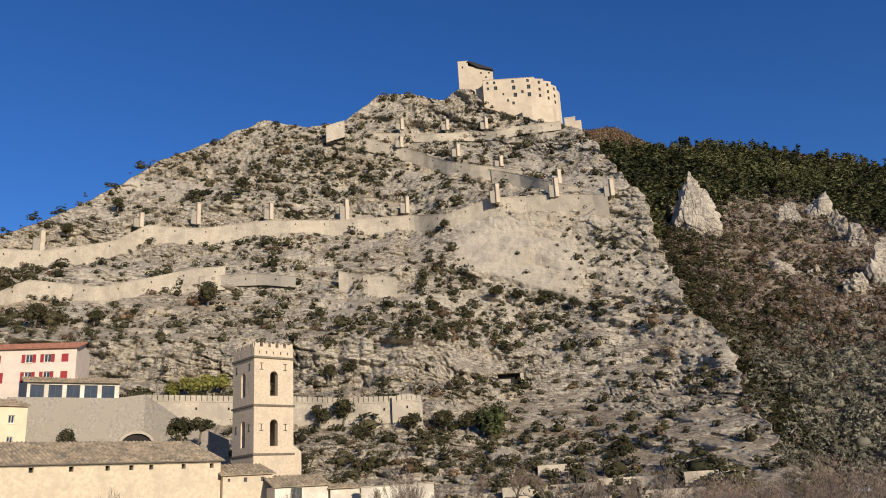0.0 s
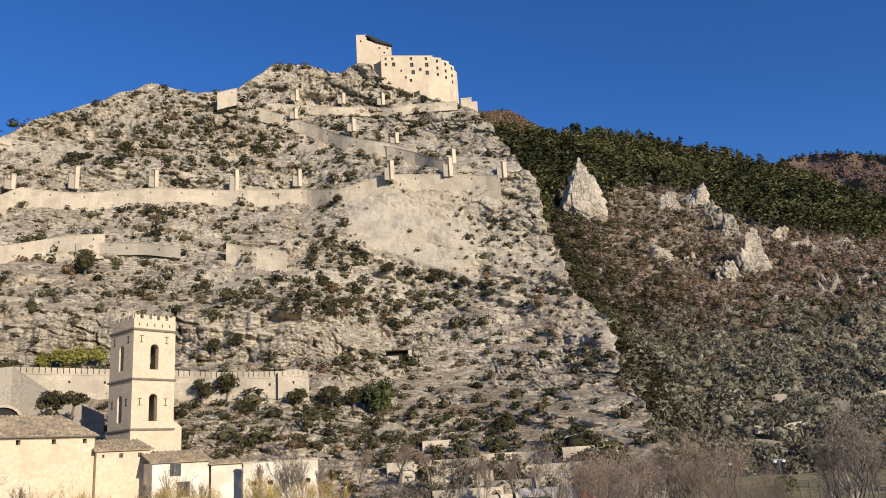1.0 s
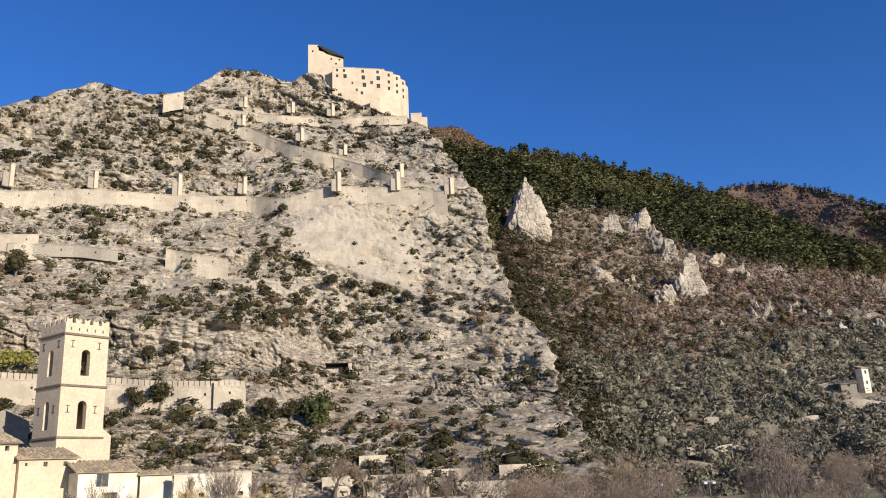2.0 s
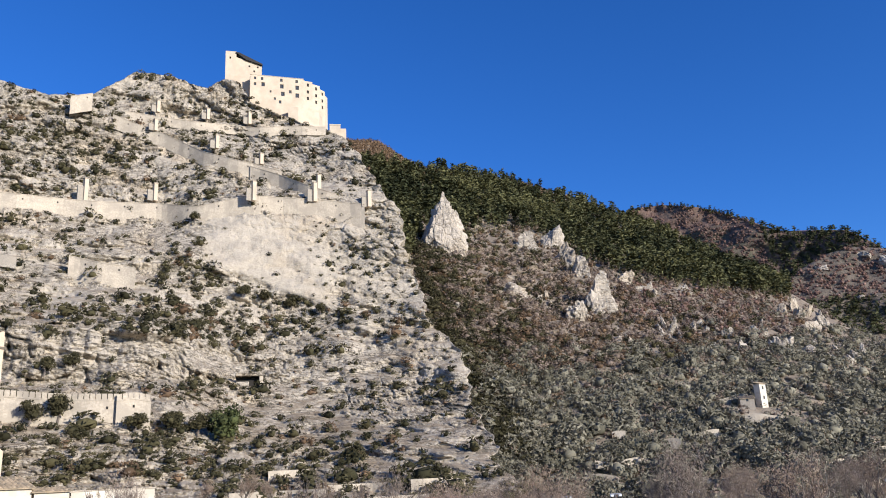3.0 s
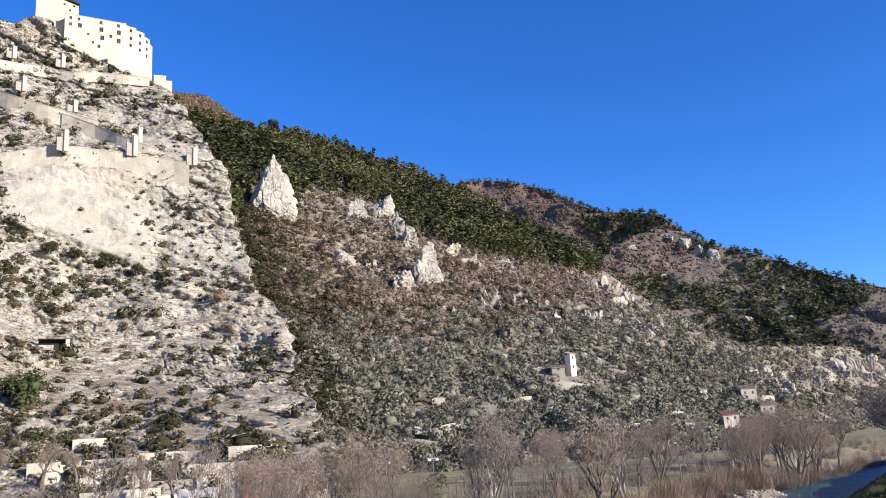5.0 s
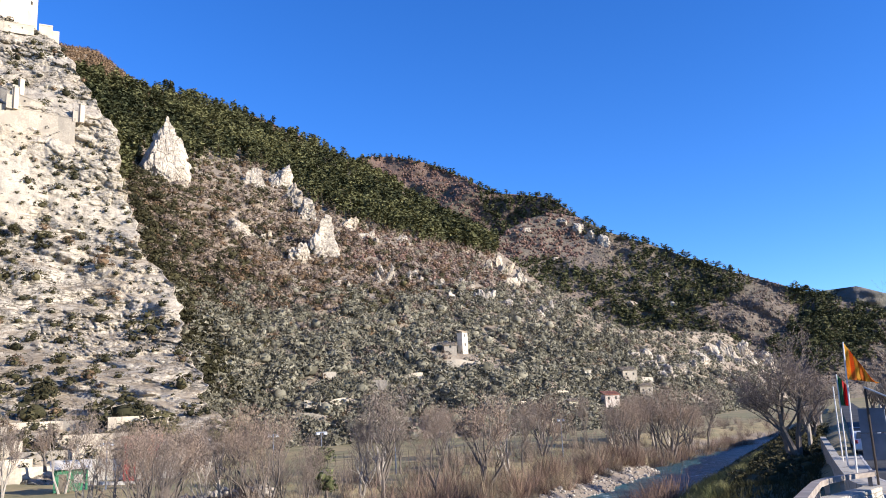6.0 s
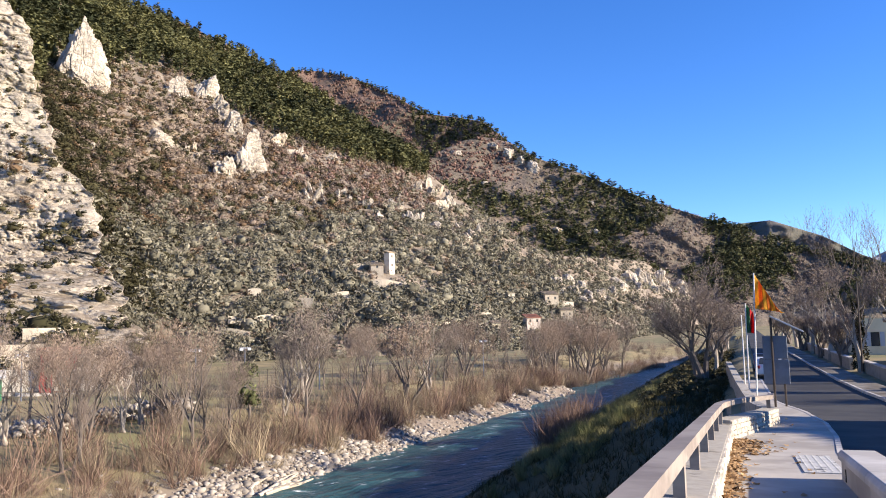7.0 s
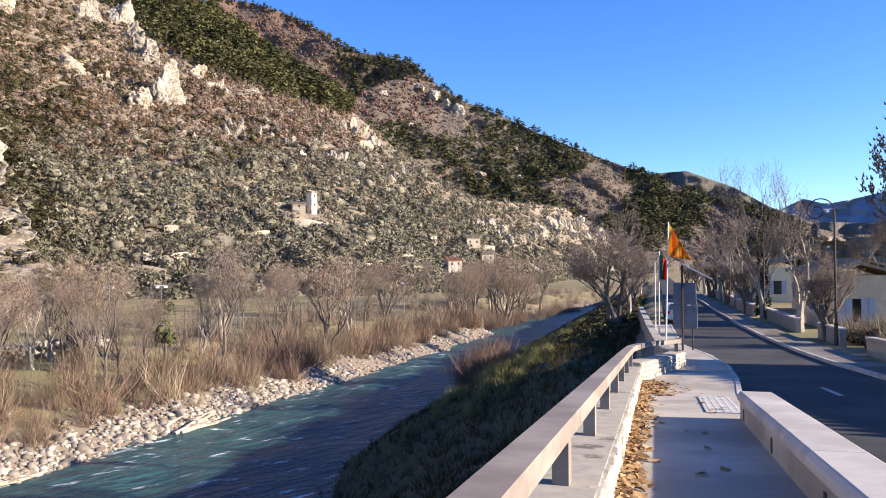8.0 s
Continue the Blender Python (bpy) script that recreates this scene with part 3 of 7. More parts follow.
def scatter(name, templates, places, sizes, tones, material, label, category, tall=1.0):
    """All plants of one kind on a slope, joined."""
    cos, fs, ts, o = [], [], [], 0
    pick = rng.integers(0, len(templates), len(places))
    turn = rng.uniform(0, 2 * np.pi, len(places))
    for k, (co, f) in enumerate(templates):
        m = np.where(pick == k)[0]
        if not len(m):
            continue
        c, s_ = np.cos(turn[m])[:, None], np.sin(turn[m])[:, None]
        sz = sizes[m][:, None]
        wob = rng.uniform(0.8, 1.25, (len(m), 1))
        x = (co[None, :, 0] * c - co[None, :, 1] * s_) * sz * wob + places[m][:, 0:1]
        y = (co[None, :, 0] * s_ + co[None, :, 1] * c) * sz / wob + places[m][:, 1:2]
        z = co[None, :, 2] * sz * tall + places[m][:, 2:3]
        cos.append(np.stack([x, y, z], -1).reshape(-1, 3))
        fs.append((f[None] + (np.arange(len(m)) * len(co))[:, None, None]).reshape(-1, 3) + o)
        ts.append(np.repeat(tones[m], len(co)))
        o += len(m) * len(co)
    ob = raw_mesh(name, np.concatenate(cos), np.concatenate(fs), material, tone=np.concatenate(ts))
    return tagged(ob, label, category, kind="stuff")


def on_hill(az, el):
    d = hill_distance(az, el)
    d = d + hill_relief(az, el, d)
    return np.stack(polar(az, el, d), -1)


def on_side(az, el):
    d = side_distance(az, el)
    d = d + side_relief(az, el, d)
    return np.stack(polar(az, el, d), -1)


SHRUB = toned("evergreen_shrub_leaves", (0.027, 0.026, 0.013), (0.078, 0.068, 0.033))
DRY = toned("dry_russet_scrub", (0.10, 0.066, 0.040), (0.18, 0.118, 0.07))
OLIVE = toned("olive_leaves", (0.11, 0.102, 0.072), (0.205, 0.188, 0.138))
GREYBUSH = toned("grey_bare_scrub", (0.15, 0.115, 0.09), (0.235, 0.182, 0.142))
PINE = toned("pine_needles", (0.034, 0.04, 0.019), (0.155, 0.15, 0.066))
OAK = toned("russet_oak_leaves", (0.12, 0.072, 0.058), (0.22, 0.138, 0.108))
STEM = toned("reddish_willow_stems", (0.12, 0.078, 0.058), (0.23, 0.155, 0.115))
SHRUBS = [shrub_template(s, 72, 0.8, 0.14) for s in range(8)]
BUSHES = [shrub_template(s + 30, 92, 0.92, 0.11) for s in range(8)]
FAR_BUSHES = [shrub_template(s + 50, 26, 0.95, 0.145) for s in range(8)]
TWIGS = [twig_template(s) for s in range(4)]
PINES = [pine_template(s) for s in range(8)]
FAR_PINES = [pine_template(s + 20, 5, 7, 0.27, 0.11) for s in range(6)]


def inside_hill(az, el):
    return (el < HILL_SKY(np.minimum(az, 11.3)) - 0.1) & (az < HILL_EDGE(el) - 0.1)


# shrubs of the rocky hill, thicker in drifts
az = rng.uniform(-34, 23, 27000)
el = rng.uniform(-2.5, 28, 27000)
p = np.stack(polar(az, el, hill_distance(az, el)), -1)
drift = fbm(p[:, 0] / 26, p[:, 1] / 26, p[:, 2] / 20, 3, 55) + 0.45 * fbm(p[:, 0] / 7, p[:, 1] / 7, p[:, 2] / 7, 2, 58)
slab = slab_area(az, el) > 0.3
cliff = cliff_area(az, el) > 0.4
foot = np.abs(el - (15.3 - 0.37 * az)) < 0.45
want = 0.15 + 0.46 * sstep(drift, -0.2, 0.7) + 0.10 * sstep(el, 19, 22) + 0.22 * sstep(el, 20, 24) * sstep(-az, 0, 8)
want = np.where(slab, 0.012, np.where(cliff, 0.035, want)) + 0.3 * (foot & (az > 1) & (az < 9.5)) + 0.05 * ((el < 5) & (el > 2)) + 0.25 * (sstep(el, 10, 11.5) * sstep(-el, -13.5, -11.8))
want = want * np.where((el < 6.3) & (az > -13), 0.5, 1.0)
shoulder = shoulder_area(az, el) > 0.3
want = np.where(shoulder, 0.22, want + 0.15 * sstep(az - HILL_EDGE(el), -1.6, -0.2) * (el < 11))
ok = inside_hill(az, el) & (rng.uniform(0, 1, len(az)) < want)
az, el, shoulder = az[ok], el[ok], shoulder[ok]
pl = on_hill(az, el)
size = rng.lognormal(-0.27, 0.5, len(az)).clip(0.28, 2.6) * np.where(shoulder, 0.75, 1.0)
dry = rng.uniform(0, 1, len(az)) < 0.09
scatter("hill_shrubs", SHRUBS, pl[~dry], size[~dry], rng.uniform(0, 1, (~dry).sum()), SHRUB, "dark green evergreen shrubs scattered over the limestone", "shrubs")
scatter("dry_hill_scrub", SHRUBS, pl[dry], size[dry] * 0.85, rng.uniform(0, 1, dry.sum()), DRY, "dry russet scrub scattered over the limestone", "scrub")

# scrub, olives and pines of the valley side
FOREST_FOOT = curve([(8, 19), (13.6, 18.6), (14.6, 16.2), (15.6, 15.7), (16.5, 17.6), (20.2, 17.5), (22.6, 17.5), (25, 17.2), (27.4, 15.5), (30.2, 13.7), (33, 12.8), (36.6, 11.8), (40.2, 11.2), (42, 10.8), (50, 9)])
FOREST_TOP = curve([(10, 22.2), (12.9, 22.3), (14.8, 21.9), (16.7, 21.6), (18.2, 21.75), (22, 20.9), (24, 20.2), (26.5, 19.0), (28, 18.7), (31, 17.5), (50, 17.5)])
az = rng.uniform(11, 64, 19000)
el = -3 + (SIDE_SKY(az) + 3) * rng.uniform(0, 1, 19000)
keep = (el < FOREST_FOOT(az) + 0.5) & (rng.uniform(0, 1, len(az)) < 0.45 + 0.55 * sstep(side_distance(az, el), 80, 380))
az, el = az[keep], el[keep]
pl = on_side(az, el)
lean = fbm(pl[:, 0] / 60, pl[:, 1] / 60, pl[:, 2] / 40, 3, 71)
high = sstep(el, 6.5, 11) + 0.35 * lean + rng.normal(size=len(az)) * 0.18
gap = fbm(pl[:, 0] / 16, pl[:, 1] / 16, pl[:, 2] / 8, 3, 74)
open_ground = gap + rng.normal(size=len(az)) * 0.2 > -0.42
az, el, pl, lean, high = az[open_ground], el[open_ground], pl[open_ground], lean[open_ground], high[open_ground]
size = rng.lognormal(0.22, 0.38, len(az)).clip(0.5, 2.8)
olive = (high < 0.45) & (rng.uniform(0, 1, len(az)) < 0.74)
grey = ~olive & (rng.uniform(0, 1, len(az)) < 0.55 - 0.25 * (az < 25))
green = ~olive & ~grey & (rng.uniform(0, 1, len(az)) < 0.35 + 0.4 * (az < 25))
russet = ~olive & ~grey & ~green
for nm, mask, tpl, mt, k, lab, cat in (
        ("olive_grove", olive, BUSHES, OLIVE, 1.4, "grey-green olive trees on old terraces", "olive trees"),
        ("bare_scrub", grey, BUSHES, GREYBUSH, 0.95, "grey-brown leafless scrub on the valley side", "scrub"),
        ("evergreen_scrub", green, SHRUBS, SHRUB, 0.9, "dark evergreen shrubs on the valley side", "shrubs"),
        ("russet_scrub", russet, SHRUBS, DRY, 0.9, "russet dry scrub on the valley side", "scrub")):
    scatter(nm, tpl, pl[mask], size[mask] * k, rng.uniform(0, 1, mask.sum()), mt, lab, cat)

# dark thickets in the gully behind the hill's edge
el = rng.uniform(1.5, 19.0, 900)
az = HILL_EDGE(el) + 0.15 + rng.exponential(1.1, len(el))
scatter("gully_thicket", SHRUBS, on_side(az, el), rng.lognormal(0.55, 0.3, len(el)).clip(0.8, 3.2), rng.uniform(0, 0.8, len(el)), SHRUB, "dark evergreen thicket in the gully", "shrubs")
# extra scrub on the steep upper side
az = rng.uniform(15, 40, 3600)
el = rng.uniform(7, 17.5, len(az))
up_ = (el < FOREST_FOOT(az) + 0.6) & (az > HILL_EDGE(el) + 0.3)
az, el = az[up_], el[up_]
pl = on_side(az, el)
size = rng.lognormal(0.2, 0.35, len(az)).clip(0.6, 2.6)
kind_ = rng.uniform(0, 1, len(az)) + 0.3 * fbm(pl[:, 0] / 30, pl[:, 1] / 30, pl[:, 2] / 20, 2, 44)
for nm, mask, mt, lab in (("upper_grey_scrub", kind_ < 0.5, GREYBUSH, "grey-brown leafless scrub on the upper side"), ("upper_russet_scrub", (kind_ >= 0.5) & (kind_ < 0.72), DRY, "russet scrub on the upper side"),
                          ("upper_evergreen_scrub", kind_ >= 0.72, SHRUB, "dark evergreen scrub on the upper side")):
    scatter(nm, BUSHES, pl[mask], size[mask], rng.uniform(0, 1, mask.sum()), mt, lab, "scrub")

az = rng.uniform(10.5, 47, 4600)
crest = np.minimum(FOREST_TOP(az), SIDE_SKY(az))
el = FOREST_FOOT(az) + (crest - FOREST_FOOT(az)) * rng.uniform(0, 1, len(az)) ** 0.9 + 0.25 * rng.normal(size=len(az))
ok = (FOREST_FOOT(az) < crest) & (el < SIDE_SKY(az) - 0.05)
az, el = az[ok], el[ok]
pl = on_side(az, el) - (0, 0, 0.8)
stand = np.clip(0.5 + 0.55 * fbm(pl[:, 0] / 40, pl[:, 1] / 40, pl[:, 2] / 30, 2, 34) + 0.22 * rng.normal(size=len(az)), 0, 1)
scatter("pine_wood", PINES, pl, rng.uniform(7.5, 14.5, len(az)), stand, PINE, "dense dark green pine wood on the upper slope", "pine trees")
az = np.where(rng.uniform(size=2300) < 0.62, rng.uniform(10.5, 17.2, 2300), rng.uniform(17, 31, 2300))
el = SIDE_SKY(az) - rng.uniform(0, 1, len(az)) * np.maximum(0.35, SIDE_SKY(az) - FOREST_TOP(az) + 0.3)
scatter("ridge_oak_scrub", FAR_BUSHES, on_side(az, el), rng.uniform(1.0, 2.4, len(az)), rng.uniform(0, 1, len(az)), DRY, "russet leafless oak scrub along the ridge", "scrub")

az = rng.uniform(30.5, 41.5, 380)
el = 12.0 - 0.25 * (az - 31) + rng.normal(size=len(az)) * 1.0
low = el < FOREST_FOOT(az) - 0.1
scatter("crag_oak_scrub", FAR_BUSHES, on_side(az[low], el[low]), rng.uniform(0.8, 1.9, low.sum()), rng.uniform(0.2, 1, low.sum()), OAK, "russet oak scrub between the crags", "scrub")

# far hills
red_d, spur_d = (lambda a, e: 1180 + 30 * (e - 5)), (lambda a, e: 800 + 30 * e + 10 * (a - 38))


def on_far(az, el, dist, k):
    d = dist(az, el)
    return np.stack(polar(az, el, d + big_relief(k)(az, el, d)), -1)


az = rng.uniform(29, 50, 4200)
el = 9 + (RED_SKY(az) - 9) * rng.uniform(0, 1, len(az))
pl = on_far(az, el, red_d, 0.9)
capped = (az > 40.3) & (el > 11.5)
scatter("far_oak_scrub", FAR_BUSHES, pl[~capped], rng.uniform(2.0, 4.2, (~capped).sum()), rng.uniform(0, 1, (~capped).sum()), OAK, "russet winter oaks on the far hill", "scrub")
more = capped & (rng.uniform(0, 1, len(az)) < 0.9)
rim = (az < 40) & (el > RED_SKY(az) - 0.35)
more = more | rim
scatter("hilltop_pines", FAR_PINES, pl[more], rng.uniform(7, 12, more.sum()), rng.uniform(0, 0.6, more.sum()), PINE, "dark pines capping the far hill", "pine trees")

az = rng.uniform(40, 72, 8500)
el = 0.5 + (SPUR_SKY(az) - 0.5) * rng.uniform(0, 1, len(az))
pl = on_far(az, el, spur_d, 0.8)
kind_ = fbm(pl[:, 0] / 90, pl[:, 1] / 90, pl[:, 2] / 60, 3, 91) + 0.55 * sstep(az, 46, 49) - 0.75 * sstep(az, 55, 59) - 1.4 * ((az < 47.5) & (el > 10.0)) + rng.normal(size=len(az)) * 0.15
pn = kind_ > 0.02
scatter("spur_pines", FAR_PINES, pl[pn], rng.uniform(6, 12, pn.sum()), rng.uniform(0, 0.8, pn.sum()), PINE, "scattered dark pines on the wooded spur", "pine trees")
gr = ~pn & ((kind_ > -0.55) | (az > 52))
scatter("spur_scrub", FAR_BUSHES, pl[gr], rng.uniform(1.3, 2.8, gr.sum()), rng.uniform(0.2, 1, gr.sum()), GREYBUSH, "grey-green scrub on the wooded spur", "scrub")
rd = ~pn & ~gr
scatter("spur_oak_scrub", FAR_BUSHES, pl[rd], rng.uniform(2.2, 4.2, rd.sum()), rng.uniform(0, 1, rd.sum()), OAK, "russet oak scrub on the wooded spur", "scrub")


PINNACLE_FACES = [((-0.78, -0.30, 0.55), 0.47), ((0.15, -0.90, 0.42), 0.29), ((0.80, -0.35, 0.48), 0.47), ((0.0, 1.0, 0.2), 0.6), ((-0.5, -0.8, -0.25), 0.66), ((0.95, 0.0, -0.2), 0.9)]


def rock_mesh(seed, sub=4, peak=0.0, rough=0.35, faces=None):
    """A limestone crag of about unit size, split off along flat joints, with broken edges."""
    bm = bmesh.new()
    bmesh.ops.create_icosphere(bm, subdivisions=sub, radius=1.0)
    co = np.array([v.co for v in bm.verts])
    r_ = np.random.default_rng(seed + 900)
    if faces is None:
        faces = []
        for k in range(9):
            n_ = r_.normal(size=3) * (1, 1, 0.45) + (0, 0, 0.28)
            faces.append((n_ / np.linalg.norm(n_), r_.uniform(0.42, 0.85)))
    rad = np.full(len(co), 1.25)
    for n_, h_ in faces:
        dot = co @ np.array(n_)
        rad = np.where(dot > 0.05, np.minimum(rad, h_ / np.maximum(dot, 0.05)), rad)
    co2 = co * rad[:, None]
    n_ = fbm(co2[:, 0] * 1.6 + seed * 7, co2[:, 1] * 1.6, co2[:, 2] * 0.9, 4, seed, ridged=True, gain=0.6)
    value, joint = cells(co2[:, 0] * 3.2 + seed, co2[:, 1] * 3.2, co2[:, 2] * 2.0, seed)
    v2, j2 = cells(co2[:, 0] * 7 + seed, co2[:, 1] * 7, co2[:, 2] * 4.0, seed + 11)
    co2 = co2 * (1 + 0.3 * rough * n_ + 0.26 * (value - 0.5) - 0.12 * sstep(-joint, -0.15, 0) + 0.10 * (v2 - 0.5) - 0.06 * sstep(-j2, -0.15, 0))[:, None]
    up = np.clip(co2[:, 2], 0, None)
    co2[:, :2] *= (1 - peak * np.clip(up, 0, 1.0))[:, None]
    for v_, c in zip(bm.verts, co2):
        v_.co = c
    return bm


def outcrop(az, el0, el1, width, place, seed, peak=0.35, lean=0.0, name="rock_outcrop", deep=0.8, label="pale grey limestone crag standing out of the scrub"):
    """A crag with its foot at el0 and top at el1, width in degrees."""
    c0 = Vector(place(np.array([az]), np.array([el0]))[0])
    d = math.hypot(c0.x, c0.y)
    h = d * (math.tan(radians(el1)) - math.tan(radians(el0)))
    w = d * radians(width) / 2
    tall_one = name == "rock_pinnacle"
    bm = rock_mesh(seed, 6 if tall_one else 4, 0.0 if tall_one else peak * 0.3, 0.2 if tall_one else 0.35, PINNACLE_FACES if tall_one else None)
    ob = part(name, bm, PALE_ROCK)
    ob.matrix_basis = Matrix.Translation(c0 + Vector((0, 0, h * 0.08))) @ Matrix.Rotation(radians(-az), 4, "Z") @ Matrix.Rotation(radians(lean), 4, "Y") @ Matrix.Diagonal((w * 1.25, w * 1.25 * deep, h * 0.60, 1))
    return tagged(ob, label, "rock", "limestone crags")


outcrop(18.1, 16.7, 21.1, 3.0, lambda a, e: on_side(a, e) * (0.97, 0.97, 1), 3, 0.45, 0, "rock_pinnacle", label="tall pale limestone pinnacle in front of pines")
outcrop(25.9, 15.9, 18.1, 1.7, on_side, 5, 0.6, 10)
outcrop(26.8, 14.8, 16.9, 1.8, on_side, 6, 0.4, 18)
outcrop(27.7, 13.8, 15.4, 1.6, on_side, 7, 0.4, 22)
outcrop(28.7, 11.2, 14.2, 2.2, on_side, 8, 0.55, 12)
outcrop(27.5, 10.7, 12.0, 1.4, on_side, 9, 0.3)
outcrop(24.3, 15.9, 17.3, 1.3, on_side, 10, 0.5, -6)
outcrop(22.9, 12.8, 13.9, 1.5, on_side, 12, 0.3, 20)
outcrop(30.8, 13.0, 14.2, 1.2, on_side, 13, 0.3, 20)
for i, (a, b0, b1, w) in enumerate([(33.0, 9.2, 10.6, 0.6), (33.7, 9.2, 10.8, 0.6), (35.2, 9.3, 10.2, 0.9), (32.0, 12.2, 13.2, 1.2), (34.6, 11.8, 12.6, 0.9),
                                    (41.0, 9.7, 11.0, 1.3), (41.9, 9.2, 10.5, 1.1), (42.7, 8.4, 9.7, 1.2), (40.4, 7.3, 8.6, 1.5), (38.3, 7.6, 8.6, 1.2),
                                    (43.2, 6.6, 7.6, 1.3), (44.6, 6.2, 7.6, 1.0), (39.0, 8.8, 9.6, 0.8), (37.2, 8.6, 9.3, 0.8), (42.0, 7.0, 8.0, 1.2),
                                    (36.0, 7.8, 8.5, 0.7), (30.2, 9.0, 9.7, 0.8), (25.0, 12.2, 13.0, 0.8), (45.6, 5.6, 6.4, 0.9)]):
    mid = (b0 + b1) / 2
    outcrop(a - 0.28 * w, b0, b0 + 0.8 * (b1 - b0), w * 0.62, on_side, 20 + i, 0.4, (i * 37) % 40 - 12)
    outcrop(a + 0.25 * w, mid - 0.4 * (b1 - b0), mid + 0.5 * (b1 - b0), w * 0.5, on_side, 120 + i, 0.5, (i * 53) % 40 - 15)
    outcrop(a + 0.6 * w, b0 - 0.3, b0 + 0.25, w * 0.45, on_side, 150 + i, 0.3, (i * 53) % 40 - 15)


# the hill's rock breaks through the scrub beyond its edge
er = random.Random(77)
for i in range(26):
    e_ = er.uniform(2.0, 13.0)
    outcrop(float(HILL_EDGE(e_)) + er.uniform(0.2, 2.2), e_, e_ + er.uniform(0.25, 0.6), er.uniform(0.4, 0.9), on_side, 300 + i, 0.3, er.uniform(-10, 25))


def on_spur(a, e):
    return on_far(a, e, lambda x, y: side_distance(x, np.minimum(y, SIDE_SKY(x) - 0.3)), 0.0)


for i, (a, b0, b1, w) in enumerate([(50.6, 2.6, 4.2, 1.4), (51.6, 1.9, 3.4, 1.5), (52.6, 1.6, 2.8, 1.3), (54.6, 2.6, 4.2, 1.4), (55.6, 2.6, 4.4, 1.5), (56.8, 2.4, 4.6, 1.3),
                                    (57.6, 2.6, 4.2, 1.2), (59.6, 3.0, 5.2, 1.2), (60.6, 2.4, 4.2, 1.3), (63.2, 1.8, 3.6, 1.3), (64.2, 1.2, 3.2, 1.4), (65.2, 0.6, 2.4, 1.3),
                                    (66.6, 0.0, 1.6, 1.3), (53.6, 1.8, 2.6, 1.2), (58.6, 2.2, 3.4, 1.2)]):
    tall = 0.5 + 0.12 * (i % 3)
    outcrop(a - 0.3, b0 + 0.1, b0 + 1.15 * tall * (b1 - b0), w * 0.85, on_spur, 60 + i, 0.45, (i * 29) % 36 - 16)
    outcrop(a + 0.35, b0 + 0.4, b0 + 0.5 + 0.95 * tall * (b1 - b0), w * 0.7, on_spur, 180 + i, 0.55, (i * 41) % 36 - 20)
    outcrop(a + 0.1, b0 - 0.3, b0 + 0.3, w * 0.6, on_spur, 200 + i, 0.3, (i * 41) % 36 - 20)
for i, (a, b0, b1, w) in enumerate([(47.4, 12.0, 13.0, 0.9), (48.1, 11.4, 12.5, 1.0), (48.9, 10.9, 11.9, 1.0), (46.2, 12.6, 13.2, 1.3), (43.6, 12.2, 12.8, 1.0),
                                    (52.6, 8.3, 9.0, 0.7), (53.2, 6.2, 7.0, 0.9), (45.3, 10.0, 10.4, 0.8), (50.6, 6.4, 7.1, 0.8), (54.6, 7.6, 8.2, 0.7)]):
    outcrop(a, b0, b0 + 0.7 * (b1 - b0), w * 0.8, lambda x, y: on_far(x, y, spur_d, 0.8), 90 + i, 0.4, (i * 31) % 50 - 10)

# ---------------------------------------------------------------- building materials
CREAM = mat("cream_lime_render", (0.62, 0.51, 0.365), (0.49, 0.40, 0.285), scale=2.0, c3=(0.47, 0.385, 0.28), scale3=0.4, t3=(0.5, 0.66), bump=0.06, bump_scale=3.5)
TOWER_STONE = mat("tower_plaster", (0.62, 0.50, 0.36), (0.48, 0.385, 0.275), scale=3.0, c3=(0.46, 0.375, 0.275), scale3=0.5, t3=(0.52, 0.7), bump=0.05, bump_scale=4)
CORNICE = mat("weathered_cornice", (0.20, 0.165, 0.12), (0.13, 0.11, 0.085), scale=1.5)
WALLSTONE = mat("rampart_masonry", (0.50, 0.43, 0.33), (0.37, 0.315, 0.24), scale=2.4, c3=(0.36, 0.31, 0.24), scale3=0.3, bump=0.15, bump_scale=1.6)
GREYSTONE = mat("grey_masonry", (0.37, 0.325, 0.26), (0.23, 0.205, 0.17), scale=2.6, c3=(0.31, 0.27, 0.215), scale3=0.35, bump=0.12, bump_scale=1.8)
FORTWALL = mat("fort_render", (0.55, 0.46, 0.345), (0.47, 0.385, 0.285), scale=0.3, c3=(0.43, 0.35, 0.26), scale3=0.12, t3=(0.52, 0.7), bump=0.05, bump_scale=2)
PINK = mat("pink_render", (0.62, 0.52, 0.43), (0.54, 0.45, 0.37), scale=0.6, bump=0.02)
YELLOW = mat("pale_yellow_render", (0.66, 0.58, 0.40), (0.58, 0.50, 0.34), scale=0.6, bump=0.02)
WHITE = mat("whitewash", (0.72, 0.66, 0.54), (0.60, 0.54, 0.44), scale=0.5, c3=(0.50, 0.44, 0.35), scale3=0.25, bump=0.02)
RED = mat("red_shutter_paint", (0.30, 0.028, 0.030), (0.24, 0.022, 0.025), scale=3, rough=0.6)
BLUEGREY = mat("blue_grey_shutter_paint", (0.36, 0.40, 0.46), (0.30, 0.34, 0.40), scale=3, rough=0.6)
# near-black colour that stands in for the shade inside openings
DARK = mat("dark_opening_shade", (0.018, 0.016, 0.014), (0.03, 0.026, 0.022), scale=2)
IRON = mat("dark_iron", (0.03, 0.028, 0.026), (0.05, 0.045, 0.04), scale=4, rough=0.5, metal=0.6)
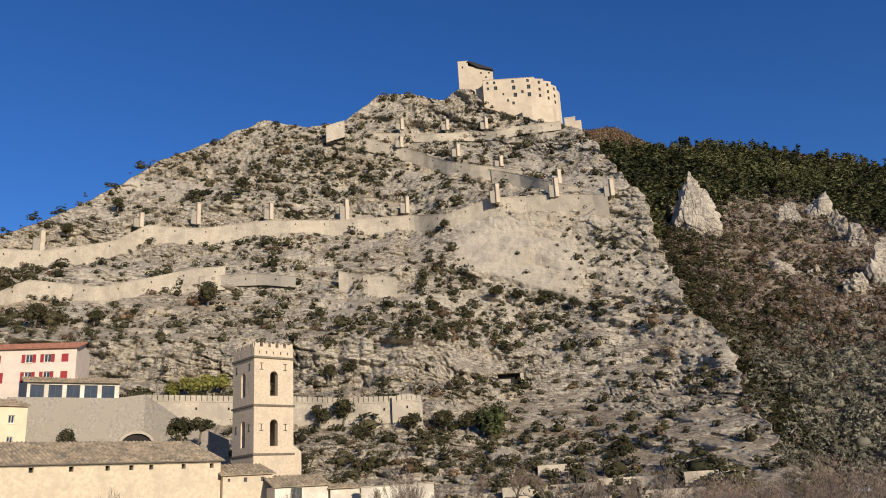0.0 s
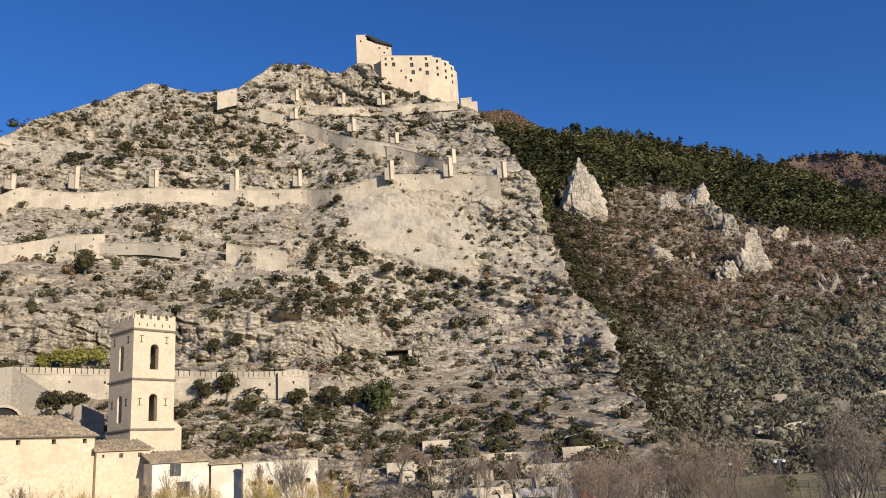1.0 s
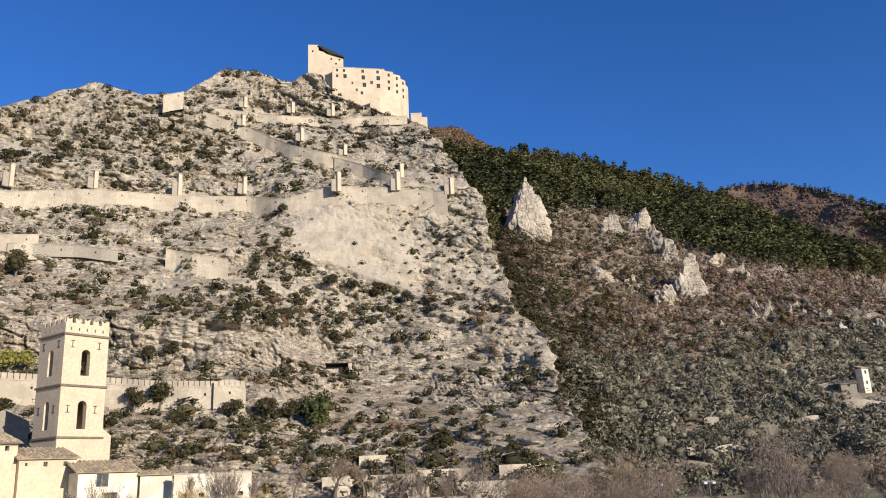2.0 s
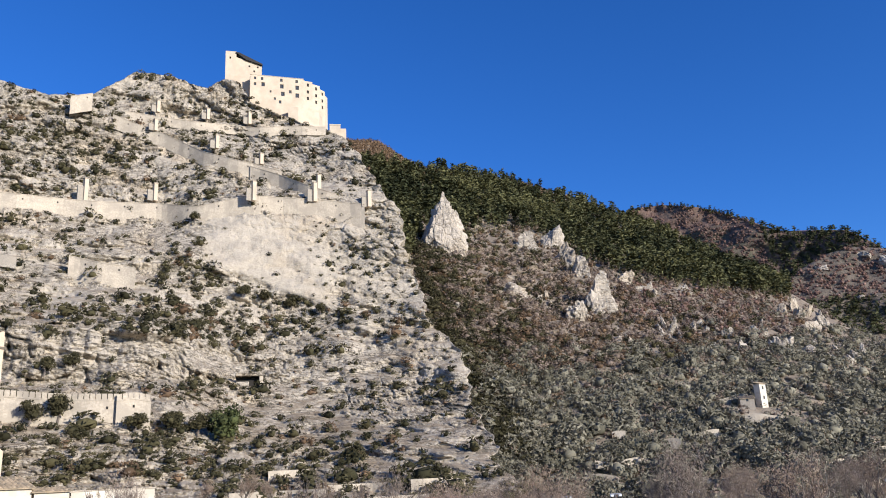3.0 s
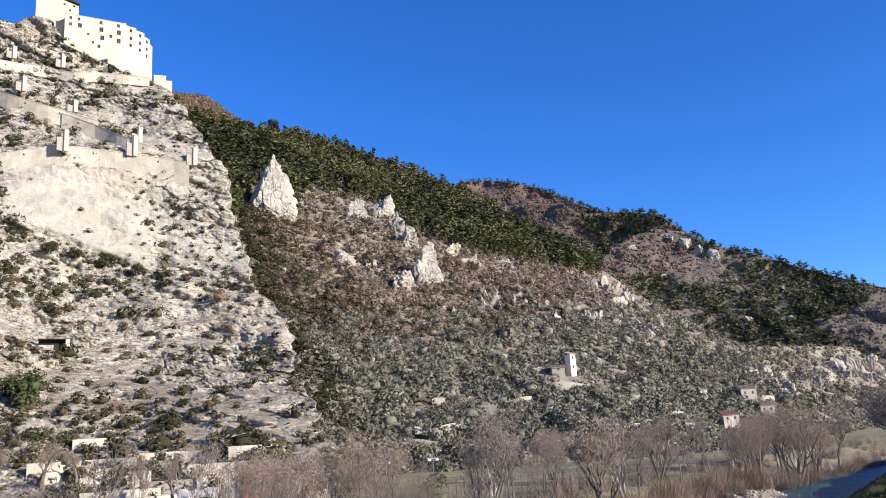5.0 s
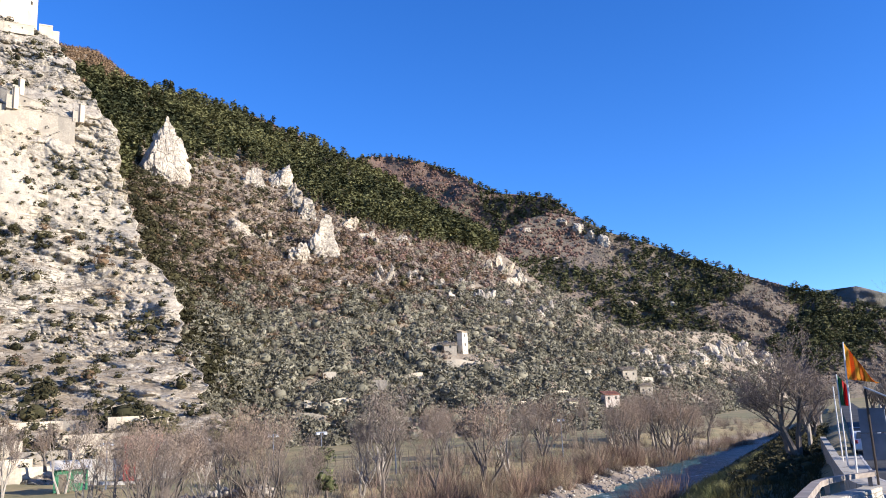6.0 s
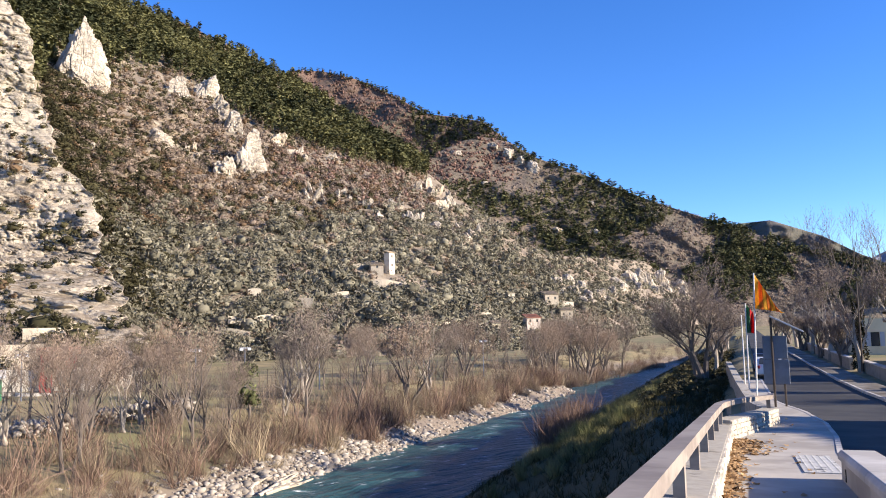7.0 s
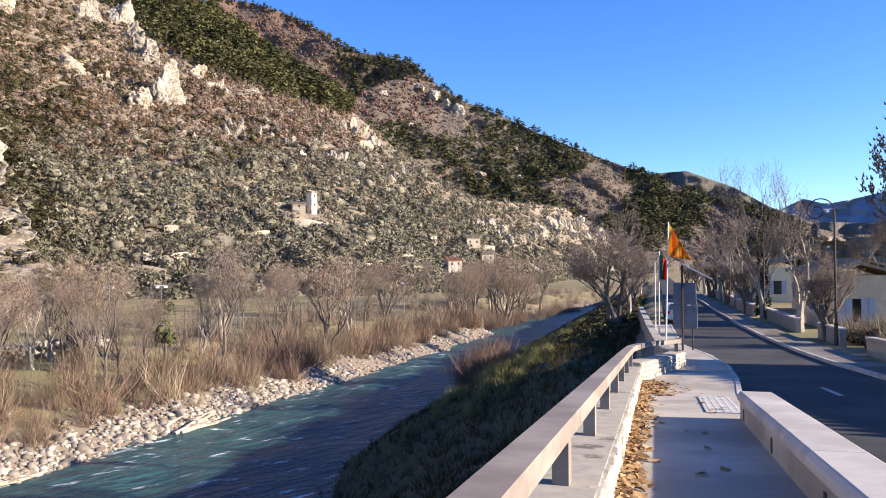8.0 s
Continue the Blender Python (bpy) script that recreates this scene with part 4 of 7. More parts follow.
BRONZE = mat("old_bronze", (0.12, 0.10, 0.06), (0.08, 0.075, 0.05), scale=5, rough=0.45, metal=0.9)
GLASS = mat("window_glass", (0.03, 0.035, 0.04), (0.05, 0.055, 0.06), scale=0.5, rough=0.08, spec=0.6)
TILES = mat("clay_roof_tiles", (0.42, 0.325, 0.215), (0.29, 0.225, 0.15), scale=2.2, c3=(0.21, 0.175, 0.125), scale3=0.6, bump=0.12, bump_scale=3.5, island=0.25)
RED_TILES = mat("red_clay_tiles", (0.38, 0.16, 0.10), (0.28, 0.13, 0.09), scale=2.2, bump=0.12, bump_scale=3.5, island=0.2)


def at(az, d, z=0.0):
    """Plan place at a bearing and level distance, z over the viewpoint."""
    b = bearing(az) * d
    return Vector((b.x, b.y, EYE.z + z))


def height(el, d):
    return d * math.tan(radians(el))


def facade(a, b):
    """Frame with x from a to b, y into the building, z up; and its length."""
    x = Vector((b.x - a.x, b.y - a.y, 0))
    n = x.length
    x.normalize()
    y = Vector((-x.y, x.x, 0))
    if y.dot(Vector((a.x, a.y, 0))) < 0:
        y = -y
    m = Matrix((x, y, Vector((0, 0, 1)))).transposed().to_4x4()
    m.translation = a
    return m, n


def holed(bm, w, z0, z1, t, holes, y0=0.0, x0=0.0):
    """A wall slab from x0 to w with openings (xa, za, xb, zb) cut through it."""
    xs = sorted({x0, w, *[h[0] for h in holes], *[h[2] for h in holes]})
    zs = sorted({z0, z1, *[h[1] for h in holes], *[h[3] for h in holes]})
    for za, zb in zip(zs, zs[1:]):
        run = None
        for xa, xb in zip(xs, xs[1:]):
            mx, mz = (xa + xb) / 2, (za + zb) / 2
            if any(h[0] < mx < h[2] and h[1] < mz < h[3] for h in holes):
                if run:
                    add_box(bm, run[0], y0, za, run[1], y0 + t, zb)
                run = None
            else:
                run = (run[0], xb) if run else (xa, xb)
        if run:
            add_box(bm, run[0], y0, za, run[1], y0 + t, zb)


def arch_fill(bm, xa, xb, z, t, y0=0.0):
    """The spandrels that round off the head of an opening whose top is z."""
    r = (xb - xa) / 2
    cx, cz = (xa + xb) / 2, z - r
    for sgn in (-1, 1):
        ring = [(cx + sgn * r, y0, z), (cx + sgn * r, y0, cz)]
        ring += [(cx + sgn * r * math.cos(k * math.pi / 12), y0, cz + r * math.sin(k * math.pi / 12)) for k in range(1, 7)]
        add_prism(bm, ring, (0, t, 0))


def window(parent, x, z0, z1, w, y=0.25, frame_mat=None, shutters=None, sill=True, name="window"):
    """A glazed window in a wall opening, set back by y, with its shutters folded open on the wall."""
    frame_mat = frame_mat or WHITE
    bm = bmesh.new()
    f = min(0.09, w * 0.1)
    add_box(bm, x - w / 2, y, z0, x - w / 2 + f, y + 0.08, z1)
    add_box(bm, x + w / 2 - f, y, z0, x + w / 2, y + 0.08, z1)
    add_box(bm, x - f / 2, y, z0 + f, x + f / 2, y + 0.08, z1 - f)
    add_box(bm, x - w / 2 + f, y, z0, x + w / 2 - f, y + 0.08, z0 + f)
    add_box(bm, x - w / 2 + f, y, z1 - f, x + w / 2 - f, y + 0.08, z1)
    win = part(name, bm, frame_mat, parent)
    part("pane", boxed(x - w / 2 + f, y + 0.03, z0 + f, x + w / 2 - f, y + 0.05, z1 - f), GLASS, win)
    if sill:
        part("sill", boxed(x - w / 2 - 0.12, -0.12, z0 - 0.14, x + w / 2 + 0.12, y + 0.05, z0 - 0.003, 0.02), WHITE, win)
    if shutters:
        for sgn in (-1, 1):
            bm = bmesh.new()
            xa = x + sgn * (w / 2 + 0.03)
            xb = xa + sgn * w / 2
            add_box(bm, min(xa, xb), -0.07, z0, max(xa, xb), -0.02, z1, 0.01)
            for k in range(6):
                zz = z0 + 0.12 + (z1 - z0 - 0.24) * k / 5
                add_box(bm, min(xa, xb) + 0.06, -0.085, zz - 0.04, max(xa, xb) - 0.06, -0.07, zz + 0.04)
            part("shutter", bm, shutters, win)
    return win


def tile_roof(parent, w, depth, z0, rise, over=0.5, material=None, name="roof", tile=0.55, slope_end=None):
    """A pitched roof leaf that rises away from the eaves, with rows of barrel tiles."""
    material = material or TILES
    bm = bmesh.new()
    ring = [(-over, -over, z0 - over * rise / depth), (w + over, -over, z0 - over * rise / depth), (w + over, depth, z0 + rise), (-over, depth, z0 + rise)]
    add_prism(bm, ring, (0, 0, 0.16))
    r = part(name, bm, material, parent)
    nx, ny = max(2, int((w + 2 * over) / tile)), max(2, int((depth + over) / 0.75))
    cos, fs = [], []
    jit = np.random.default_rng(int(w * 10) + 3)
    for i in range(nx):
        for j in range(ny):
            x = -over + (i + 0.5) * (w + 2 * over) / nx
            y0_, y1_ = -over + j * (depth + over) / ny - 0.05, -over + (j + 1) * (depth + over) / ny
            h = 0.17 + jit.uniform(0, 0.05)
            a = tile * 0.36
            k = len(cos)
            dx = jit.uniform(-0.04, 0.04)
            for yy, lift in ((y0_, 0.07), (y1_, 0.0)):
                zz = z0 + rise * yy / depth + lift
                cos += [(x + dx - a, yy, zz + 0.12), (x + dx, yy, zz + 0.12 + h), (x + dx + a, yy, zz + 0.12)]
            fs += [(k, k + 1, k + 4), (k, k + 4, k + 3), (k + 1, k + 2, k + 5), (k + 1, k + 5, k + 4), (k, k + 2, k + 1)]
    ob = raw_mesh("roof_tiling", np.array(cos), np.array(fs), material)
    ob.parent = r
    ob["kind"] = "stuff"
    return r


# ---------------------------------------------------------------- bell tower
def bell_tower():
    corner = at(-13.6, 128, -14)
    along = bearing(48)
    m, _ = facade(corner, corner + along * 6.85)
    W = 6.85
    t = thing("bell_tower", m, "square cream plastered church bell tower with crenellated top", "tower")
    base = 14.0
    c1, c2, c3, top = base + 22.3, base + 14.9, base + 7.6, base + 24.7
    holes = [(2.75, base + 16.4, 4.1, base + 20.2), (2.75, base + 8.8, 4.1, base + 12.8)]
    turns = [Matrix.Identity(4), Matrix.Translation((W, 0, 0)) @ Matrix.Rotation(radians(90), 4, "Z"),
             Matrix.Translation((W, W, 0)) @ Matrix.Rotation(radians(180), 4, "Z"), Matrix.Translation((0, W, 0)) @ Matrix.Rotation(radians(270), 4, "Z")]
    for k, tm in enumerate(turns):
        bm = bmesh.new()
        holed(bm, W - 0.9, 0, c1, 0.9, holes if k in (0, 3) else holes[:1])
        for h in (holes if k in (0, 3) else holes[:1]):
            ab = bmesh.new()
            arch_fill(ab, h[0], h[2], h[3] + 0.003, 0.9)
            ab.transform(tm)
            part("arch", ab, TOWER_STONE, t)
        pb = bmesh.new()
        holed(pb, W - 0.5, c1, top - 0.75, 0.5, [(0.75 + 1.25 * i, c1 + 0.55, 0.95 + 1.25 * i, c1 + 1.0) for i in range(5)])
        pb.transform(tm)
        part("parapet", pb, TOWER_STONE, t)
        for i in range(5):
            x0 = 0.1 + i * 1.37
            mb = bmesh.new()
            add_prism(mb, [(x0, 0, top - 0.75), (x0 + 0.85, 0, top - 0.75), (x0 + 0.85, 0, top), (x0 + 0.43, 0, top - 0.28), (x0, 0, top)], (0, 0.5, 0))
            mb.transform(tm)
            part("merlon", mb, TOWER_STONE, t)
        bm.transform(tm)
        part("wall", bm, TOWER_STONE, t)
        for zc, out in ((c1, 0.22), (c2, 0.2), (c3, 0.16)):
            bm = boxed(-out + 0.001 * k, -out, zc - 0.16, W - 0.01, -0.003, zc + 0.16, 0.03)
            bm.transform(tm)
            part("cornice", bm, CORNICE, t)
        for zc in (base + 20.9, base + 11.6):
            for xx in (1.25, W - 1.45):
                bm = bmesh.new()
                add_box(bm, xx - 0.05, -0.06, zc - 0.45, xx + 0.05, -0.004, zc + 0.45)
                add_box(bm, xx - 0.3, -0.06, zc + 0.45, xx + 0.3, -0.004, zc + 0.53)
                add_box(bm, xx - 0.3, -0.06, zc - 0.53, xx + 0.3, -0.004, zc - 0.45)
                bm.transform(tm)
                part("wall_anchor", bm, IRON, t)
    part("floor_slab", boxed(0.9, 0.9, c2 - 0.5, W - 0.9, W - 0.9, c2), CORNICE, t)
    part("deck", boxed(0.5, 0.5, c1, W - 0.5, W - 0.5, c1 + 0.12), CORNICE, t)
    prof = [(0.05, 1.1), (0.32, 1.05), (0.42, 0.8), (0.5, 0.35), (0.68, 0.05), (0.75, 0.0)]
    bm = bmesh.new()
    rings = [[bm.verts.new((W / 2 + r * math.cos(a * math.pi / 6), 1.5 + r * math.sin(a * math.pi / 6), base + 17.2 + z)) for a in range(12)] for r, z in prof]
    for r0, r1 in zip(rings, rings[1:]):
        for a in range(12):
            bm.faces.new((r0[a], r0[(a + 1) % 12], r1[(a + 1) % 12], r1[a]))
    bell = part("bell", bm, BRONZE, t, "bronze bell hanging in the arched opening")
    part("headstock", boxed(W / 2 - 1.2, 1.42, base + 18.35, W / 2 + 1.2, 1.58, base + 18.55, 0.02), IRON, bell)
    # stair turret against its side
    bm = bmesh.new()
    add_prism(bm, [(W + 0.02, 1.0, 0), (W + 2.0, 1.0, 0), (W + 2.0, 1.0, base + 8.0), (W + 0.02, 1.0, base + 9.4)], (0, 3.5, 0))
    part("stair_turret", bm, CREAM, t)


bell_tower()


# ---------------------------------------------------------------- church range below the tower
def long_range():
    a, b = at(-38, 110, -12), at(-15.7, 121, -12)
    m, w = facade(a, b)
    t = thing("church_range", m, "long cream stone building with a low clay tile roof", "building")
    eave = 12 + 6.55
    small = [(w - x, eave - 0.95, w - x + 0.55, eave - 0.35) for x in (1.6, 5.6, 10.0, 12.6, 15.6, 20.0, 24.6, 28.5, 33.0, 37.5)]
    bm = bmesh.new()
    holed(bm, w, 0, eave, 0.7, small)
    part("wall", bm, CREAM, t)
    part("gable_wall", boxed(w - 0.7, 0.7, 0, w - 0.01, 12, eave), CREAM, t)
    part("back_wall", boxed(0, 11.3, 0, w - 0.7, 12, eave + 3.4), CREAM, t)
    part("dark_inside", boxed(0.1, 0.71, eave - 1.2, w - 0.75, 0.8, eave - 0.2), DARK, t)
    part("eaves_band", boxed(0, -0.12, eave - 0.3, w, -0.003, eave - 0.02), WHITE, t)
    tile_roof(t, w, 12, eave, 3.5, 0.45)
    part("gutter", tube([(-0.4, -0.55, eave - 0.05), (w + 0.4, -0.55, eave - 0.05)], 0.09), CORNICE, t)


long_range()


def low_house(name, az0, az1, d0, d1, eave, rise, depth, wall_mat, label, holes=(), right_wall=True):
    a, b = at(az0, d0, -12), at(az1, d1, -12)
    m, w = facade(a, b)
    t = thing(name, m, label, "building")
    e = 12 + eave
    hl = [(w * fx - ww / 2, e - dz - hh, w * fx + ww / 2, e - dz) for fx, ww, hh, dz in holes]
    bm = bmesh.new()
    holed(bm, w, 0, e, 0.5, hl)
    part("wall", bm, wall_mat, t)
    part("gable_wall", prism([(w - 0.5, 0.5, 0), (w - 0.01, 0.5, 0), (w - 0.01, 0.5, e), (w - 0.5, 0.5, e)], (0, depth - 0.5, 0)), wall_mat, t)
    part("side_wall", boxed(0.01, 0.5, 0, 0.5, depth, e), wall_mat, t)
    for x0, z0, x1, z1 in hl:
        window(t, (x0 + x1) / 2, z0, z1, x1 - x0, 0.22, CORNICE, sill=False)
    tile_roof(t, w, depth, e, rise, 0.4)
    return t


low_house("sacristy_house", -15.55, -12.35, 120, 122, 4.5, 1.6, 7, CREAM, "small cream house with a clay tile roof under the tower",
          [(0.12, 0.3, 0.4, 0.5), (0.45, 0.5, 0.6, 0.4), (0.8, 0.5, 0.6, 0.4)])
low_house("white_lean_to", -12.2, -8.7, 117, 119, 2.5, 1.5, 6, WHITE, "whitewashed lean-to with a clay tile roof", [(0.4, 1.5, 1.6, 0.25), (0.55, 1.7, 2.0, 2.6)])
low_house("white_shed", -8.55, -6.6, 119, 120, 1.9, 0.5, 5, WHITE, "small whitewashed shed beside the yard wall")


def yard_wall():
    a, b = at(-6.5, 117, -12), at(-1.6, 117, -12)
    m, w = facade(a, b)
    t = thing("yard_wall", m, "tall whitewashed yard wall with small square openings", "wall")
    top = 12 + 1.75
    holes = [(w * f_, top - 3.0, w * f_ + 0.7, top - 2.4) for f_ in (0.1, 0.32, 0.53, 0.82)]
    bm = bmesh.new()
    holed(bm, w, 0, top, 0.6, holes)
    part("wall", bm, WHITE, t)
    part("coping", boxed(-0.1, -0.1, top + 0.003, w + 0.1, 0.7, top + 0.15, 0.03), WALLSTONE, t)
    part("backing", boxed(0, 0.61, top - 3.4, w, 0.7, top - 2.0), DARK, t)


yard_wall()


# ---------------------------------------------------------------- houses on the slope
def red_house():
    d = 165
    a, b = at(-33.5, 172, 13), at(-24.9, 163, 13)
    m, w = facade(a, b)
    t = thing("pink_house", m, "pink rendered house with red shutters and a clay tile roof", "house")
    e = 30.3 - 13
    rows = []
    for zc, hgt in ((e - 1.9, 1.5), (e - 5.3, 1.9)):
        for x in (w - 2.0, w - 5.0, w - 8.2, w - 13.6, w - 17.5, w - 21.5):
            rows.append((x, zc, hgt))
    holes = [(x - 0.6, z - h_ / 2, x + 0.6, z + h_ / 2) for x, z, h_ in rows]
    bm = bmesh.new()
    holed(bm, w, 0, e, 0.5, holes)
    part("wall", bm, PINK, t)
    part("gable_wall", prism([(w - 0.5, 0.5, 0), (w - 0.5, 9, 0), (w - 0.5, 9, e), (w - 0.5, 4.6, e + 1.6), (w - 0.5, 0.5, e)], (0.49, 0, 0)), PINK, t)
    part("back_wall", boxed(0, 8.5, 0, w - 0.5, 9, e), PINK, t)
    for i, (x, z, h_) in enumerate(rows):
        closed = i in (0, 6, 3)
        if closed:
            bm = bmesh.new()
            for sgn in (-1, 1):
                add_box(bm, x + min(0, sgn * 0.6), 0.02, z - h_ / 2, x + max(0, sgn * 0.6), 0.09, z + h_ / 2, 0.01)
            part("closed_shutter", bm, RED, t)
        else:
            window(t, x, z - h_ / 2, z + h_ / 2, 1.2, 0.2, WHITE, RED)
    tile_roof(t, w, 4.8, e, 1.6, 0.6, RED_TILES)
    # annexe with a glazed gallery
    a2, b2 = at(-27.6, 158, 6), at(-22.2, 160, 6)
    m2, w2 = facade(a2, b2)
    t2 = thing("gallery_annexe", m2, "low annexe with a row of dark gallery windows", "house")
    e2 = 23.2 - 6.0
    n = 5
    holes = [(0.5 + i * (w2 - 0.6) / n, e2 - 2.9, 0.5 + (i + 1) * (w2 - 0.6) / n - 0.7, e2 - 0.5) for i in range(n)]
    bm = bmesh.new()
    holed(bm, w2, 0, e2, 0.4, holes)
    part("wall", bm, WHITE, t2)
    part("end_wall", boxed(w2 - 0.4, 0.4, 0, w2 - 0.01, 6, e2), WHITE, t2)
    for h in holes:
        window(t2, (h[0] + h[2]) / 2, h[1], h[3], h[2] - h[0], 0.18, IRON, sill=False)
    tile_roof(t2, w2, 6, e2, 1.5, 0.7, TILES)
    part("terrace_wall", boxed(-3, -2.2, -6, w2 + 1.4, -1.7, e2 - 3.0), GREYSTONE, t2)
    part("terrace_floor", boxed(-3, -1.7, e2 - 3.5, w2 + 1.4, 0.39, e2 - 3.15), GREYSTONE, t2)


red_house()


def yellow_house():
    a, b = at(-34, 138, -4), at(-27.45, 142, -4)
    m, w = facade(a, b)
    t = thing("pale_yellow_house", m, "pale yellow rendered house with small windows", "house")
    e = 17.0 + 4
    zs = (e - 2.0, e - 5.2)
    holes = [(w - x - 0.45, z - 0.6, w - x + 0.45, z + 0.6) for x in (2.2, 6.0, 9.6) for z in zs]
    bm = bmesh.new()
    holed(bm, w, 0, e, 0.45, holes)
    part("wall", bm, YELLOW, t)
    holes2 = [(1.0, e - 5.8, 1.6, e - 4.6), (2.6, e - 5.8, 3.2, e - 4.6), (1.3, e - 8.6, 1.9, e - 7.4)]
    bm = bmesh.new()
    holed(bm, 7, 0, e, 0.4, holes2, 0.0, 0.45)
    bm.transform(Matrix.Translation((w, 0, 0)) @ Matrix.Rotation(radians(90), 4, "Z"))
    part("side_wall", bm, YELLOW, t)
    for h in holes:
        window(t, (h[0] + h[2]) / 2, h[1], h[3], 0.9, 0.2, WHITE)
    part("dark_inside", boxed(w - 0.55, 0.6, 0, w - 0.45, 6.9, e - 0.5), DARK, t)
    tile_roof(t, w, 7, e, 1.7, 0.4)


yellow_house()


def slope_wall(name, pts, base_drop, thick, material, label, d0=150.0, cap=None):
    """A wall in plan along bearings (az, el of its top, distance)."""
    bm = bmesh.new()
    tops = [at(a, d, height(e, d)) for a, e, d in pts]
    for p, q in zip(tops, tops[1:]):
        back_ = Vector((p.x + q.x, p.y + q.y, 0)).normalized() * thick
        ring = [p, q, Vector((q.x, q.y, q.z - base_drop)), Vector((p.x, p.y, p.z - base_drop))]
        add_prism(bm, ring, back_)
    t = part(name, bm, material)
    return tagged(t, label, "wall", kind="structure")


slope_wall("retaining_wall", [(-29.5, 5.4, 150), (-24.5, 5.9, 151), (-22.3, 7.3, 152), (-20.6, 7.5, 152), (-18.5, 6.0, 149), (-15.2, 4.4, 146)], 22, 2.0, GREYSTONE,
           "grey stone retaining wall stepping down the slope")


def ramp_arch():
    p = at(-21.0, 149.0, 11.2)
    m, _ = facade(p, at(-20.0, 148.8, 11.2))
    t = thing("wall_arch", m, "shallow stone arch in the retaining wall", "arch")
    bm = bmesh.new()
    ring = [(3.0 * math.cos(k * math.pi / 10), 0, 2.3 * math.sin(k * math.pi / 10)) for k in range(11)]
    inner = [(2.5 * math.cos(k * math.pi / 10), 0, 1.9 * math.sin(k * math.pi / 10)) for k in range(11)]
    for k in range(10):
        add_prism(bm, [ring[k], ring[k + 1], inner[k + 1], inner[k]], (0, 1.2, 0))
    part("arch_ring", bm, WALLSTONE, t)
    # dark fill painted in place of the shade under the arch
    part("arch_shadow", prism([(x, 0.5, z) for x, _, z in inner], (0, 0.5, 0)), DARK, t)


ramp_arch()


# ---------------------------------------------------------------- rampart and the walled zigzag way
def hill_wall(name, pts, drop, thick, label, toward=0.2, step=0.35, material=None, merlons=False, shown=1.1):
    """A masonry wall on the rocky hill along bearings (az, el of the wall's top)."""
    azs = np.arange(pts[0][0], pts[-1][0] + 1e-6, step)
    els = np.interp(azs, [p[0] for p in pts], [p[1] for p in pts])
    ds = []
    for a, e in zip(azs, els):
        low = np.array([e - shown, e - shown * 0.8])
        aa = np.full(2, a)
        base = hill_distance(aa, low)
        ds.append(float(np.mean(base + hill_relief(aa, low, base))))
    k = np.ones(5) / 5
    ds = np.convolve(np.pad(ds, 2, mode="edge"), k, "valid") - toward
    rows = []
    drop = drop * 1.3
    for a, e, d in zip(azs, els, ds):
        top = at(a, d, height(e, d))
        b = bearing(a)
        rows.append((top, top + b * thick, b))
    t = thing(name, Matrix.Translation(rows[0][0] - Vector((0, 0, drop))), label, "wall")
    inv = Matrix.Translation(rows[0][0] - Vector((0, 0, drop))).inverted()
    bm = bmesh.new()
    quads = [[bm.verts.new(inv @ q) for q in (f_ - b * 0.06 * drop - Vector((0, 0, drop)), f_, k_, k_ - Vector((0, 0, drop)))] for f_, k_, b in rows]
    for q0, q1 in zip(quads, quads[1:]):
        for i in range(3):
            bm.faces.new((q0[i], q1[i], q1[i + 1], q0[i + 1]))
    bm.faces.new(quads[0])
    bm.faces.new(quads[-1][::-1])
    part("wall", bm, material or WALLSTONE, t)
    bm = bmesh.new()
    for (p, p2, b), (q, q2, _) in zip(rows, rows[1:]):
        add_prism(bm, [inv @ v_ for v_ in (p - b * 0.1, q - b * 0.1, q + b * 0.5, p + b * 0.5)], (0, 0, 0.25))
    part("coping", bm, material or WALLSTONE, t)
    if merlons:
        for (p, p2, b), (q, q2, _) in zip(rows[::1], rows[1::1]):
            bm = bmesh.new()
            u_ = (q - p) * 0.86
            add_prism(bm, [inv @ (p + Vector((0, 0, 0.253))), inv @ (p + u_ + Vector((0, 0, 0.253))), inv @ (p + u_ + b * 0.5 + Vector((0, 0, 0.253))), inv @ (p + b * 0.5 + Vector((0, 0, 0.253)))], (0, 0, 1.1))
            part("merlon", bm, material or WALLSTONE, t)
    # weep holes
    for i in range(3, len(rows) - 1, 6):
        p, _, b = rows[i]
        m_ = inv @ Matrix.Translation(p - b * 0.12 - Vector((0, 0, 1.3))) @ Matrix.Rotation(radians(-azs[i]), 4, "Z")
        bm = boxed(-0.18, -0.05, -0.25, 0.18, 0.3, 0.25)
        bm.transform(m_)
        part("loophole", bm, DARK, t)
    return t


hill_wall("lower_rampart", [(-20.5, 7.05), (-15, 6.85), (-10.5, 6.65), (-7.9, 6.45), (-4.0, 6.4)], 6.5, 1.4, "crenellated cream stone rampart above the village", merlons=True, shown=1.5)
hill_wall("rampart_bastion", [(-4.2, 6.35), (-3.2, 6.5), (-2.0, 6.3)], 7.5, 2.0, "square stone bastion ending the rampart", toward=3.5, merlons=True)
hill_wall("zigzag_wall", [(-37, 15.6), (-29.9, 16.4), (-27.4, 16.5), (-23.1, 17.4), (-21, 18.6), (-17.6, 18.5), (-12.5, 19.2), (-6.7, 19.2), (-2.5, 19.35), (0.4, 19.3), (3.9, 20.2), (8.7, 20.0), (12.6, 19.6)],
          6.5, 1.6, "long pale stone wall of the zigzag ascent")
